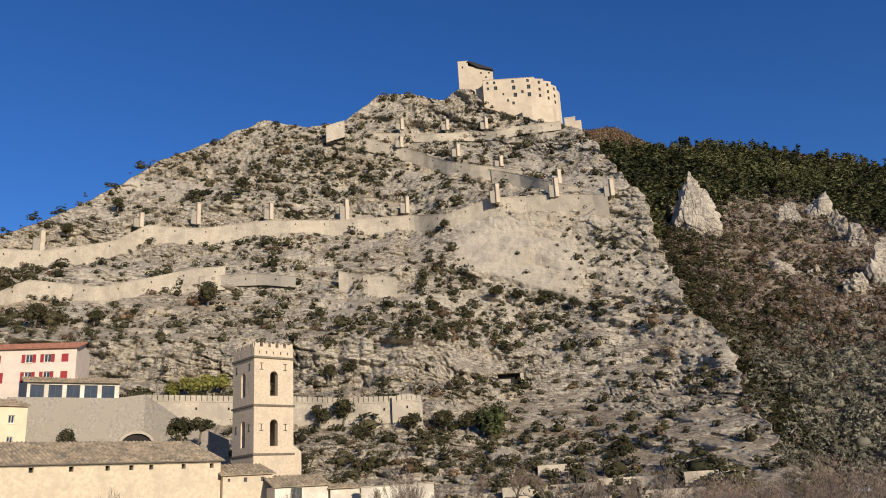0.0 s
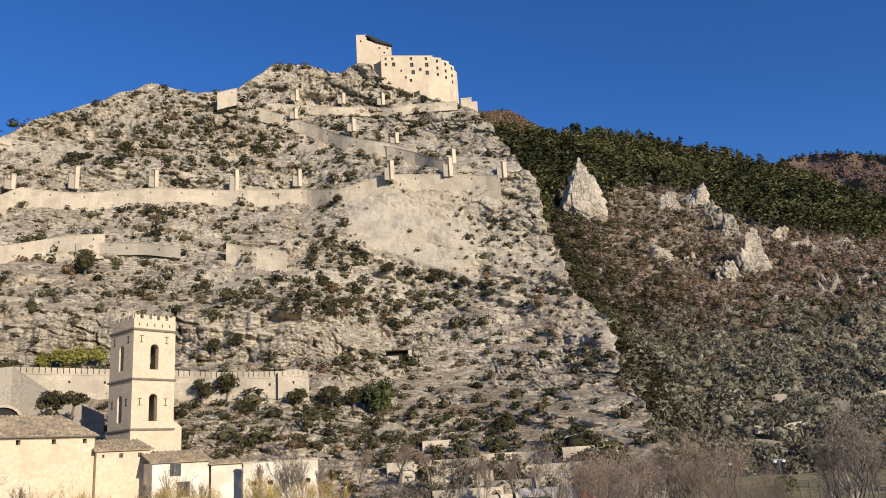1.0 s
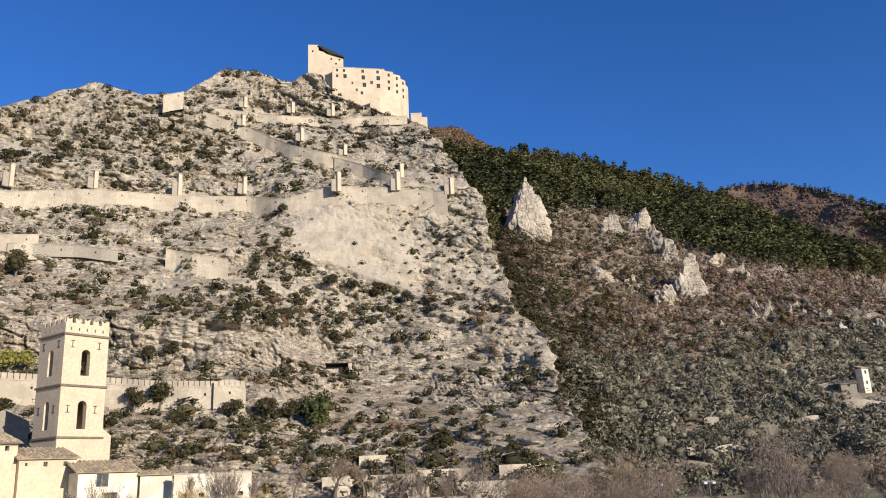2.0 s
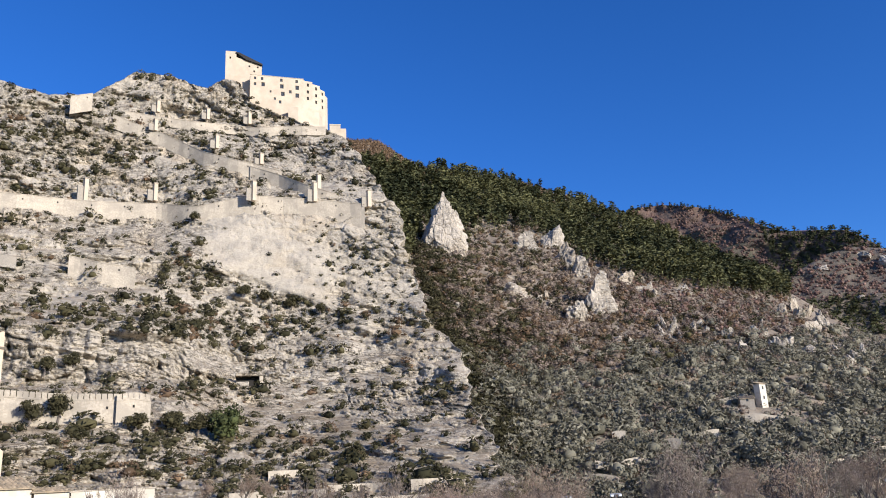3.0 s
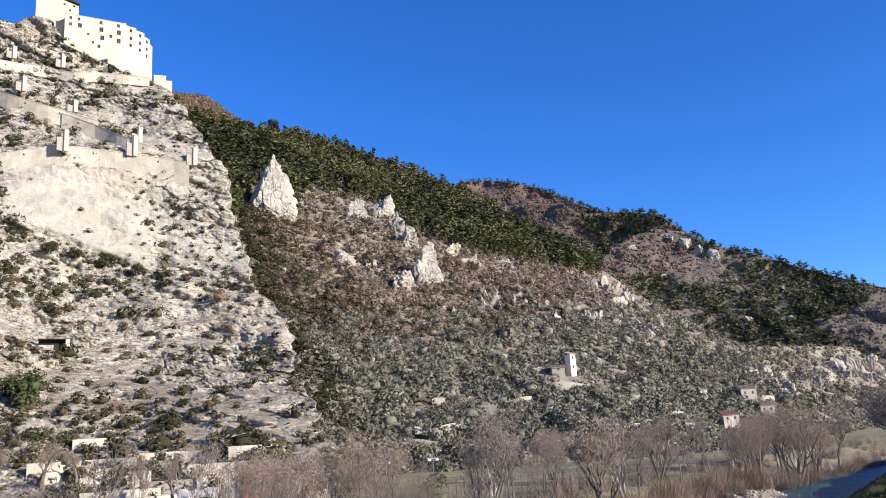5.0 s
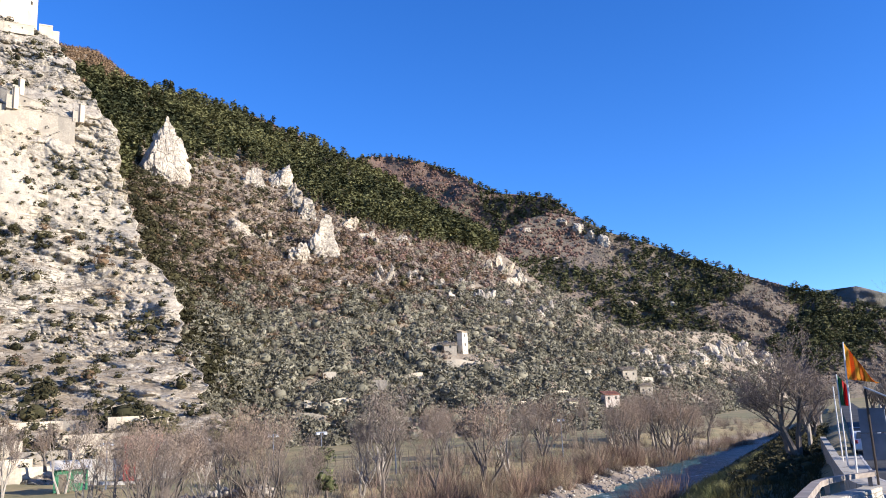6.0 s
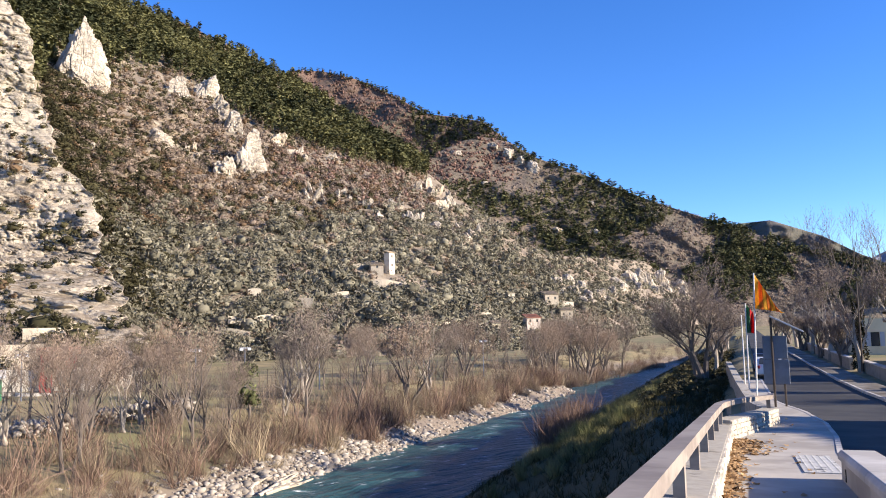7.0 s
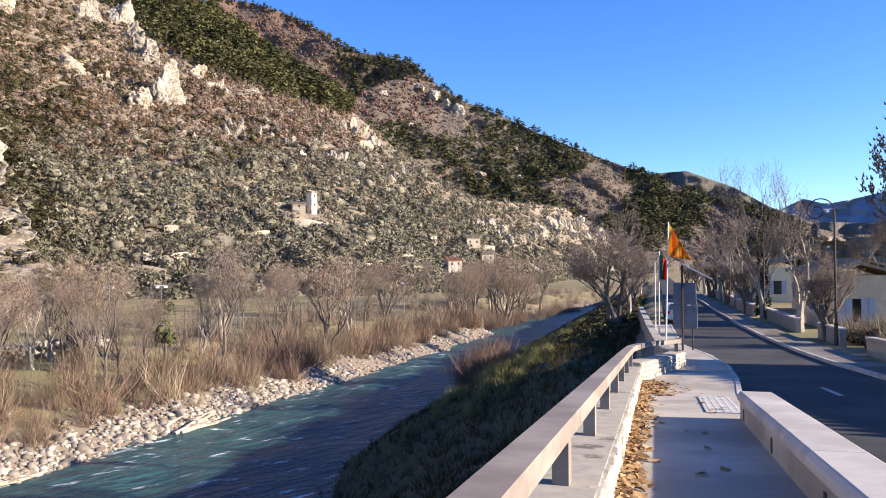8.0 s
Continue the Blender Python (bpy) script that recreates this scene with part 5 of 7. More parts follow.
hill_wall("lower_zigzag_wall", [(-30, 13.6), (-28.1, 14.6), (-23.7, 14.4), (-17.7, 15.8), (-15.5, 16.0)], 5.5, 1.4, "pale stone wall of the lower ascent")
hill_wall("dry_stone_wall", [(-17.4, 15.3), (-13, 15.5), (-10.5, 15.3)], 2.6, 1.2, "grey dry stone terrace wall", material=GREYSTONE)
hill_wall("upper_zigzag_wall", [(-5.6, 24.9), (-2.2, 24.0), (0.7, 23.0), (4.5, 22.3), (6.4, 21.9)], 4.2, 1.4, "pale stone wall of the upper ascent", shown=0.9)
hill_wall("middle_zigzag_wall", [(4.0, 22.2), (6.0, 21.7), (8.4, 20.9), (10.6, 20.3)], 4.5, 1.4, "pale stone wall below the fort", shown=0.8)
hill_wall("top_zigzag_wall", [(-4.8, 25.2), (-1, 25.0), (2, 24.9), (4.5, 24.8), (6.6, 25.0), (9.6, 25.0)], 2.8, 1.4, "pale stone wall of the last ascent", shown=0.65)
hill_wall("stone_bastion", [(-7.7, 15.6), (-6.6, 15.4), (-5.4, 15.2), (-4.4, 15.15), (-3.5, 15.0)], 7.5, 3.0, "pale stone bastion on the lower ascent", toward=3.0)
hill_wall("ridge_wall", [(-8.4, 25.7), (-7.7, 25.9), (-6.9, 26.1)], 5.5, 2.0, "pale stone wall on the ridge crest", toward=3.0)


def gate_pillar(az, el, h, w, group="pillars along the ascent"):
    a = np.array([az])
    e = np.array([el])
    d = float((hill_distance(a, e - 0.8) + hill_relief(a, e - 0.8, hill_distance(a, e - 0.8)))[0]) - 1.8
    p = at(az, d, height(el, d))
    t = thing("gate_pillar", Matrix.Translation(p - Vector((0, 0, h * 0.5 + 1.0))) @ Matrix.Rotation(radians(-az + 24), 4, "Z"), "pale plastered stone gate pillar on the ascent wall", "pillar", group)
    part("shaft", boxed(-w / 2, -w / 2, 0, w / 2, w / 2, h + 1.0, 0.06), FORTWALL, t)
    part("cap", boxed(-w / 2 - 0.12, -w / 2 - 0.12, h + 1.003, w / 2 + 0.12, w / 2 + 0.12, h + 1.25, 0.05), WALLSTONE, t)
    part("doorway_wall", boxed(-w / 2 - 1.8, 0.1, 0, -w / 2 - 0.003, 0.6, h * 0.75), GREYSTONE, t)


for a, e, h in [(-27.5, 17.2, 6), (-17.6, 19.6, 6.5), (-12.5, 19.9, 5), (-7.0, 20.0, 6.5), (-2.5, 20.2, 5), (4.3, 20.6, 5.5), (8.7, 20.6, 5.5), (12.7, 20.1, 4.5), (9.0, 21.3, 4),
                (-2.7, 24.6, 3.5), (-2.6, 25.8, 3.5), (0.9, 25.6, 3.5), (3.9, 25.5, 4), (1.6, 23.8, 4), (4.8, 22.8, 3), (-21.4, 19.0, 4)]:
    gate_pillar(a, e, h, 1.3)


# ---------------------------------------------------------------- the fort
def fort():
    d = 309.0
    a, b = at(3.9, d, 0), at(7.9, d + 2, 0)
    zt = height(28.35, d)
    zb = height(24.6, d)
    m, w = facade(Vector((a.x, a.y, EYE.z + zb)), Vector((b.x, b.y, EYE.z + zb)))
    t = thing("hilltop_fort", m, "cream rendered hilltop citadel with rows of small windows", "fort")
    H = zt - zb
    wins = [(0.09, 0.7), (0.22, 0.7), (0.58, 0.6), (0.87, 0.6), (0.09, 3.3), (0.24, 3.0), (0.59, 3.2), (0.88, 3.2), (0.38, 6.4), (0.75, 5.6), (0.61, 6.6), (0.88, 6.8), (0.46, 9.4), (0.56, 10.6)]
    sized = [1.2, 1.3, 1.4, 1.4, 1.3, 1.8, 1.9, 1.9, 1.0, 1.4, 1.9, 1.9, 1.1, 1.4]
    holes = [(w * f_ - s_ * 0.38, H - dz - 1.0 * s_, w * f_ + s_ * 0.38, H - dz) for (f_, dz), s_ in zip(wins, sized)]
    bm = bmesh.new()
    holed(bm, w, 0, H, 0.8, holes)
    part("wall", bm, FORTWALL, t)
    for h in holes:
        window(t, (h[0] + h[2]) / 2, h[1], h[3], h[2] - h[0], 0.3, CORNICE, sill=False)
    # rounded wing on the valley's side, in short straight bays
    prev = Vector((w, 0, 0))
    for i, (dx, dy, dh) in enumerate([(3.8, 0.6, 0.6), (3.3, 1.4, 1.5), (2.4, 2.0, 2.8), (1.5, 2.6, 4.4), (0.4, 3.5, 6.0)]):
        nxt = prev + Vector((dx, dy, 0))
        n_ = Vector((dy, -dx, 0)).normalized()
        bm = prism([prev, nxt, nxt - n_ * 0.8, prev - n_ * 0.8], (0, 0, H - dh))
        part("bay_wall", bm, FORTWALL, t)
        if i < 3:
            for dz in (2.4, 5.6, 8.6):
                c = prev.lerp(nxt, 0.5)
                win = boxed(-0.45, -0.06, 0, 0.45, 0.3, 1.4, 0.02)
                win.transform(Matrix.Translation((c.x, c.y, H - dh - dz)) @ Matrix.Rotation(math.atan2(dy, dx), 4, "Z"))
                part("window", win, DARK, t)
        prev = nxt
    part("left_wall", boxed(0.01, 0.8, 0, 0.8, 12, H), FORTWALL, t)
    bm = bmesh.new()
    add_prism(bm, [(0.2, 0.3, H - 0.3), (w, 0.3, H - 0.3), (w + 4, 2.0, H - 1.8), (w + 8.0, 8, H - 6.5), (w + 5, 14, H - 4), (0.2, 12, H - 0.3)], (0, 0, 0.25))
    part("roof_terrace", bm, WALLSTONE, t)
    part("parapet", boxed(-0.1, -0.1, H + 0.003, w + 0.1, 0.5, H + 0.25, 0.04), WALLSTONE, t)
    # lower battery in front
    bm = bmesh.new()
    x0 = w * 0.69
    zl = height(26.25, d) - zb
    add_prism(bm, [(x0, -4.5, -4), (x0 + 4, -5.0, -4), (x0 + 13, -1.5, -4), (x0 + 15, 3.0, -4), (x0 + 2, 2.0, -4)], (0, 0, zl + 2.9))
    part("battery", bm, FORTWALL, t)
    # tall keep behind on the rock
    a2, b2 = at(2.05, d + 4, height(27.3, d + 4)), at(2.85, d + 4, height(27.3, d + 4))
    m2, w2 = facade(a2, b2)
    t2 = thing("fort_keep", m2, "tall cream keep with a sloping dark roof on the crag", "fort")
    h2 = height(29.75, d + 4) - height(27.3, d + 4)
    bm = bmesh.new()
    holed(bm, w2, -3, h2, 0.7, [(1.6, h2 - 3.3, 2.2, h2 - 2.3)])
    part("wall", bm, FORTWALL, t2)
    part("dark_inside", boxed(1.4, 0.71, h2 - 3.6, 2.4, 0.8, h2 - 2.1), DARK, t2)
    part("side_wall", boxed(w2 - 0.7, 0.7, -3, w2 - 0.005, 5.0, h2), FORTWALL, t2)
    part("far_wall", boxed(0.005, 0.7, -3, 0.7, 5.0, h2), FORTWALL, t2)
    part("cap", boxed(0, 0.003, h2 + 0.003, w2, 5.0, h2 + 0.25), WALLSTONE, t2)
    L = 10.4
    part("wing_wall", prism([(w2 + 0.003, 0.3, -3), (w2 + L, 0.3, -3), (w2 + L, 0.3, h2 - 5.6), (w2 + 0.003, 0.3, h2 - 2.2)], (0, 5, 0)), FORTWALL, t2)
    part("wing_roof", prism([(w2 - 0.4, -0.6, h2 - 0.3), (w2 + 1.2, -0.6, h2 - 0.4), (w2 + L + 0.3, -0.6, h2 - 4.9), (w2 + L + 0.3, -0.6, h2 - 5.5), (w2 + 4.0, -0.6, h2 - 3.5)], (0, 6.2, 0)), IRON, t2, "dark sloping roof")
    for x_, z_ in ((w2 + 5.0, h2 - 6.4), (w2 + 8.4, h2 - 6.6), (w2 + 7.0, h2 - 8.6)):
        part("window", boxed(x_, 0.24, z_, x_ + 0.7, 0.5, z_ + 0.8, 0.02), DARK, t2)
    # small outwork on the edge
    a3, b3 = at(9.85, d - 7, height(23.6, d - 8)), at(11.1, d - 7, height(23.6, d - 8))
    m3, w3 = facade(a3, b3)
    t3 = thing("fort_outwork", m3, "small cream stone outwork at the cliff edge", "fort")
    h3 = height(25.2, d - 8) - height(23.6, d - 8)
    part("wall", boxed(0, 0, -3, w3 * 0.66, 3, h3, 0.05), FORTWALL, t3)
    part("end_wall", boxed(w3 * 0.66 + 0.003, 0.4, -3, w3, 3.4, h3 - 1.2, 0.05), FORTWALL, t3)
    part("parapet", boxed(-0.1, -0.1, h3 + 0.003, w3 * 0.66 + 0.1, 0.5, h3 + 0.5, 0.04), FORTWALL, t3)


fort()


# ---------------------------------------------------------------- houses and walls on the valley side
def slope_house(name, az, el0, el1, wdeg, material, roof_mat, label, flat=False, near=0.97, turn=20):
    p = on_side(np.array([az]), np.array([el0]))[0]
    d = math.hypot(p[0], p[1]) * near
    h = height(el1, d) - height(el0, d)
    w = d * radians(wdeg)
    base = at(az, d, height(el0, d))
    m = Matrix.Translation(base - Vector((0, 0, 2.0))) @ Matrix.Rotation(radians(-az + turn), 4, "Z") @ Matrix.Translation((-w / 2, 0, 0))
    t = thing(name, m, label, "house")
    H = h + 2.0
    n = max(1, int(w / 2.2))
    floors = max(1, int(h / 2.7))
    holes = [((i + 0.5) * w / n - 0.35, 2.0 + (j + 0.45) * h / floors, (i + 0.5) * w / n + 0.35, 2.0 + (j + 0.45) * h / floors + 1.0) for i in range(n) for j in range(floors)]
    bm = bmesh.new()
    holed(bm, w, 0, H, 0.35, holes)
    part("wall", bm, material, t)
    part("side_wall", boxed(0.005, 0.35, 0, 0.35, w * 0.9, H), material, t)
    part("end_wall", boxed(w - 0.35, 0.35, 0, w - 0.005, w * 0.9, H), material, t)
    for x0, z0, x1, z1 in holes:
        window(t, (x0 + x1) / 2, z0, z1, x1 - x0, 0.15, CORNICE, sill=False)
    if flat:
        part("roof", boxed(-0.2, -0.2, H + 0.003, w + 0.2, w * 0.9 + 0.2, H + 0.2), roof_mat, t)
    else:
        tile_roof(t, w, w * 0.95, H, w * 0.24, 0.3, roof_mat)
    return t


slope_house("white_tower_house", 38.75, 4.1, 5.35, 0.55, WHITE, TILES, "narrow white three-storey house among olives", turn=48)
slope_house("stone_barn", 37.7, 4.15, 4.5, 0.9, GREYSTONE, TILES, "low grey stone barn beside the white house", turn=10)
slope_house("pink_cottage", 48.6, -0.6, 0.55, 1.0, PINK, RED_TILES, "pink cottage with a red tile roof at the slope's foot")
slope_house("ruined_cottage", 47.1, 1.6, 2.3, 0.5, WHITE, TILES, "small pale cottage half hidden by olives", flat=True)
slope_house("stone_cottage", 49.9, 1.5, 2.15, 1.0, WALLSTONE, TILES, "pale stone cottage with a tile roof")
slope_house("terrace_cottage", 50.9, 0.4, 1.0, 0.9, WALLSTONE, TILES, "pale stone cottage on the terraces")
slope_house("ochre_cottage", 46.0, -0.4, 0.25, 0.6, YELLOW, TILES, "ochre cottage among the bare trees")


def terrace_walls():
    r = random.Random(5)
    spec = [(36.0, 38.4, 4.7), (37.4, 40.0, 3.4), (30.5, 33.5, 2.2), (27.5, 31.5, 1.1), (33.5, 37.5, 1.2), (37.5, 41.5, 0.9), (40.5, 44.5, 0.3), (25.0, 29.0, 0.2), (30, 35, -0.3),
            (26.2, 28.4, 3.6), (42.6, 45.5, -0.7), (36, 40, -0.4), (44.4, 46.4, 0.9), (49.0, 51.5, 1.5), (34.2, 36.0, 2.6), (39.5, 41.0, 2.2), (28.8, 30.0, 2.9), (48.2, 50.0, 0.3)]
    for a0, a1, e in spec:
        azs = np.arange(a0, a1, 0.3)
        pts = []
        for a in azs:
            q = on_side(np.array([a]), np.array([e - 0.3]))[0]
            d = math.hypot(q[0], q[1]) - 3.0
            pts.append((a, e + 0.12 * math.sin(a * 2.1 + e), d))
        ds = np.convolve(np.pad([p[2] for p in pts], 2, mode="edge"), np.ones(5) / 5, "valid")
        t = slope_wall("terrace_wall", [(p[0], p[1], d) for p, d in zip(pts, ds)], r.uniform(2.0, 3.0), 0.8, WALLSTONE if r.random() < 0.6 else GREYSTONE, "dry stone terrace wall among olives")
    for a0, a1, e in [(3.0, 9.5, 0.3), (8.5, 14.5, 0.5), (6.0, 10.5, -0.6), (12.0, 16.5, -0.4), (10, 13.5, -1.3), (15.0, 19.5, 0.6), (5.5, 8.5, 1.6), (6.0, 11.0, -1.7), (9.0, 15.0, -2.2), (13.0, 18.0, -1.2), (4.0, 8.0, -0.3), (16.0, 20.0, -1.9)]:
        azs = np.arange(a0, a1, 0.3)
        aa, ee = azs, np.full(len(azs), e - 0.3)
        d = hill_distance(aa, ee)
        d = np.convolve(np.pad(d + hill_relief(aa, ee, d), 3, mode="edge"), np.ones(7) / 7, "valid") - 2.5
        slope_wall("terrace_wall", [(a, e, q) for a, q in zip(azs, d)], 2.6, 1.0, WALLSTONE, "pale stone terrace wall at the hill's foot")


terrace_walls()

# ---------------------------------------------------------------- trees without leaves
BARK = mat("grey_bark", (0.17, 0.14, 0.115), (0.10, 0.083, 0.068), scale=3.0, bump=0.03, bump_scale=12, stretch=(1, 1, 0.25))
PALE_BARK = mat("pale_plane_bark", (0.36, 0.315, 0.26), (0.22, 0.195, 0.16), scale=1.6, bump=0.02, bump_scale=9)
TWIG = mat("grey_brown_twigs", (0.25, 0.195, 0.155), (0.14, 0.11, 0.088), scale=0.8, island=0.25)
RED_TWIG = mat("russet_twigs", (0.28, 0.205, 0.15), (0.19, 0.14, 0.105), scale=0.8, island=0.25)


def bare_tree(name, seed, h, spread, trunk_r, bark, twig, label, fork=0.3, levels=5, upright=0.5, stems=1, twig_w=0.018):
    """A leafless tree: tapered trunk and limbs, and a crown of fine twigs."""
    r = random.Random(seed)
    t = thing(name, Matrix.Identity(4), label, "tree")
    wood, fine = bmesh.new(), []

    def grow(p, d, length, rad, level):
        n = 4 if level < 2 else 3
        pts, rads = [p], [rad]
        q, dd = p.copy(), d.copy()
        for i in range(n):
            wob = 0.07 if level == 0 else 0.15
            dd = (dd + Vector((r.gauss(0, wob), r.gauss(0, wob), r.gauss(0.05, 0.10) + 0.05 * upright))).normalized()
            q = q + dd * (length / n)
            pts.append(q.copy())
            rads.append(rad * (1 - 0.45 * (i + 1) / n))
        if level < levels - 2:
            add_tube(wood, pts, rads, 6 if level == 0 else 4)
        else:
            for a, b in zip(pts, pts[1:]):
                fine.append((a, b, max(rad * 0.4, twig_w)))
        if level >= levels:
            return
        kids = 3 + (1 if r.random() < 0.4 else 0)
        for k in range(kids):
            at_ = 1.0 if k == 0 else r.uniform(0.35 if level else 0.55, 1.0)
            i = min(n - 1, int(at_ * n))
            base = pts[i].lerp(pts[i + 1], at_ * n - i)
            turn = r.uniform(0, 2 * math.pi)
            side_ = Vector((math.cos(turn), math.sin(turn), 0))
            ang = (0.25 if k == 0 else r.uniform(0.45, 0.95)) * spread
            nd = (dd * math.cos(ang) + side_ * math.sin(ang) + Vector((0, 0, 0.15 * upright))).normalized()
            grow(base, nd, length * r.uniform(0.58, 0.82), rads[i] * (0.75 if k == 0 else 0.55), level + 1)

    for s_ in range(stems):
        lean_ = Vector((r.gauss(0, 0.05 + 0.2 * (stems > 1)), r.gauss(0, 0.05 + 0.2 * (stems > 1)), 1)).normalized()
        grow(Vector((r.gauss(0, 0.1 * (stems - 1)), r.gauss(0, 0.1 * (stems - 1)), -0.3)), lean_, h * fork, trunk_r, 0)
    part("trunk", wood, bark, t)
    cos, fs = [], []
    for a, b, w in fine:
        d_ = (b - a)
        s1 = d_.cross(Vector((0.37, 0.61, 0.2))).normalized() * w * 0.5
        s2 = d_.cross(s1).normalized() * w * 0.5
        k = len(cos)
        s1 = (s1 if k % 2 else s2) * 1.35
        cos += [a + s1, a - s1, b + d_ * 0.08]
        fs += [(k, k + 1, k + 2)]
    ob = raw_mesh("crown", np.array([tuple(c) for c in cos]), np.array(fs), twig)
    ob.parent = t
    return t


def plan(s, q):
    v_ = ROAD * s + RIGHT * q
    return v_.x, v_.y


def river_plan(s, n):
    v_ = ALONG * s + ACROSS * (n + float(bend(min(s, 320))))
    return v_.x, v_.y


def ground_at(x, y):
    return float(near_ground(np.array([x]), np.array([y]))[0])


bank_trees = [bare_tree("bank_tree", 100 + i, (11.5, 10.5, 13.0, 8.5, 12.0)[i], (0.85, 0.95, 0.7, 0.95, 0.6)[i], (0.17, 0.15, 0.18, 0.11, 0.13)[i], (BARK, PALE_BARK, BARK, BARK, BARK)[i],
                        (TWIG, TWIG, RED_TWIG, RED_TWIG, TWIG)[i], ("leafless riverside tree with grey twigs", "pale-barked leafless riverside tree", "tall leafless tree with russet twigs",
                                                                   "small leafless tree with russet twigs", "slim leafless poplar on the river bank")[i], (0.26, 0.22, 0.27, 0.2, 0.28)[i], (6, 5, 6, 5, 6)[i], (0.7, 0.5, 0.9, 0.5, 1.1)[i], (1, 2, 1, 3, 1)[i], (0.014, 0.018, 0.014, 0.018, 0.014)[i]) for i in range(5)]
for b_ in bank_trees:
    b_["group"] = "riverside trees"
heights = [max(v_.co.z for v_ in b_.children[1].data.vertices) for b_ in bank_trees]
planted = set()
r = random.Random(4)
spots = []
for i in range(84):
    s = r.uniform(8, 175) if i > 14 else r.uniform(8, 60)
    n = r.uniform(36, 48) if i % 3 else r.uniform(48, 74)
    if n > 48 and s < 42:
        n -= 12
    spots.append((s, n))
for i, (s, n) in enumerate(spots):
    x, y = river_plan(s, n)
    z = ground_at(x, y)
    if math.atan2(x, y) < radians(17) and i % 4:
        continue
    k = ((10.6 if x > 0.6 * y else 9.2) + r.uniform(-3.2, 0.4) - z) / heights[i % 5]
    m = Matrix.Translation((x, y, z)) @ Matrix.Rotation(r.uniform(0, 6.28), 4, "Z") @ Matrix.Diagonal((k, k, k * r.uniform(0.85, 1.1), 1))
    if i % 5 not in planted:
        planted.add(i % 5)
        bank_trees[i % 5].matrix_basis = m
    else:
        copy_thing(bank_trees[i % 5], Matrix.Translation((x, y, z)) @ Matrix.Rotation(r.uniform(0, 6.28), 4, "Z") @ Matrix.Diagonal([v_ * k / s0 for v_, s0 in zip((1, 1, 1), bank_trees[i % 5].scale)] + [1]))

# willow stems, dry brush and boulders along the far bank
brush = []
for i in range(1000):
    s = rng.uniform(-5, 190)
    n = 34.0 + abs(rng.normal()) * 3.4 + 0.8 * math.sin(s * 0.9)
    brush.append((*river_plan(s, n), 0))
brush = np.array(brush)
brush[:, 2] = near_ground(brush[:, 0], brush[:, 1]) - 0.1
half = len(brush) // 2
FINE_TWIGS = [twig_template(s + 10, 95, (0.35, 0.5, 0.7, 0.85, 0.6)[s], 0.0055) for s in range(5)]
scatter("willow_brush", FINE_TWIGS, brush[:half], rng.lognormal(0.0, 0.42, half).clip(0.4, 2.1), rng.uniform(0, 1, half), STEM, "russet leafless willow brush along the river bank", "brush")
STRAW = toned("straw_brush", (0.18, 0.142, 0.095), (0.31, 0.25, 0.165))
scatter("dry_brush", FINE_TWIGS, brush[half:], rng.lognormal(-0.2, 0.42, len(brush) - half).clip(0.35, 1.9), rng.uniform(0, 1, len(brush) - half), STRAW, "pale dry brush along the river bank", "brush")
STONE = toned("river_stones", (0.14, 0.12, 0.098), (0.40, 0.36, 0.305), island=0.1)


def stone_template(seed):
    """An angular block of scree."""
    r_ = np.random.default_rng(seed + 70)
    co, f = ico_template(1, 0.38, seed + 70)
    co = co * (1.0, r_.uniform(0.5, 0.85), r_.uniform(0.4, 0.75))
    a = r_.uniform(-0.5, 0.5)
    x, z = co[:, 0] * math.cos(a) - co[:, 2] * math.sin(a), co[:, 0] * math.sin(a) + co[:, 2] * math.cos(a)
    return np.stack([x, co[:, 1], z], 1), f


stones = np.array([(*river_plan(s, n), 0) for s, n in zip(np.where(rng.uniform(size=13000) < 0.5, rng.uniform(-10, 70, 13000), rng.uniform(-10, 230, 13000)), 31.0 + np.abs(rng.normal(size=13000)) * 2.3)])
stones[:, 2] = near_ground(stones[:, 0], stones[:, 1])
scatter("bank_stones", [stone_template(s) for s in range(10)], stones, rng.lognormal(-2.15, 0.6, len(stones)).clip(0.05, 0.5), rng.uniform(0, 1, len(stones)), STONE,
        "pale boulders and cobbles along the river bank", "stones")
gravel = np.array([(*river_plan(s, n), 0) for s, n in zip(rng.uniform(185, 260, 900), rng.uniform(19, 24, 900))])
gravel[:, 2] = -0.05
scatter("gravel_bar", [ico_template(1, 0.25, s, 0.5) for s in range(3)], gravel, rng.uniform(0.2, 0.7, len(gravel)), rng.uniform(0.3, 1, len(gravel)), STONE, "pale gravel bar in the river bend", "gravel")
farveg = np.array([(*river_plan(s, n), 0) for s, n in zip(rng.uniform(45, 300, 280), 37 + np.abs(rng.normal(size=280)) * 12)])
farveg[:, 2] = near_ground(farveg[:, 0], farveg[:, 1])
scatter("valley_floor_scrub", FINE_TWIGS, farveg, rng.uniform(0.8, 1.8, len(farveg)), rng.uniform(0, 1, len(farveg)), GREYBUSH, "grey-brown scrub on the valley floor", "scrub")
revet = np.array([(*river_plan(s, n), 0) for s, n in zip(rng.uniform(40, 58, 700), 50.5 + rng.normal(size=700) * 0.5)])
revet[:, 2] = near_ground(revet[:, 0], revet[:, 1]) + rng.uniform(0, 1.1, len(revet))
scatter("stone_revetment", [stone_template(s + 20) for s in range(6)], revet, rng.uniform(0.15, 0.38, len(revet)), rng.uniform(0.4, 1, len(revet)), STONE, "pale heaped stone revetment behind the bank", "stones")
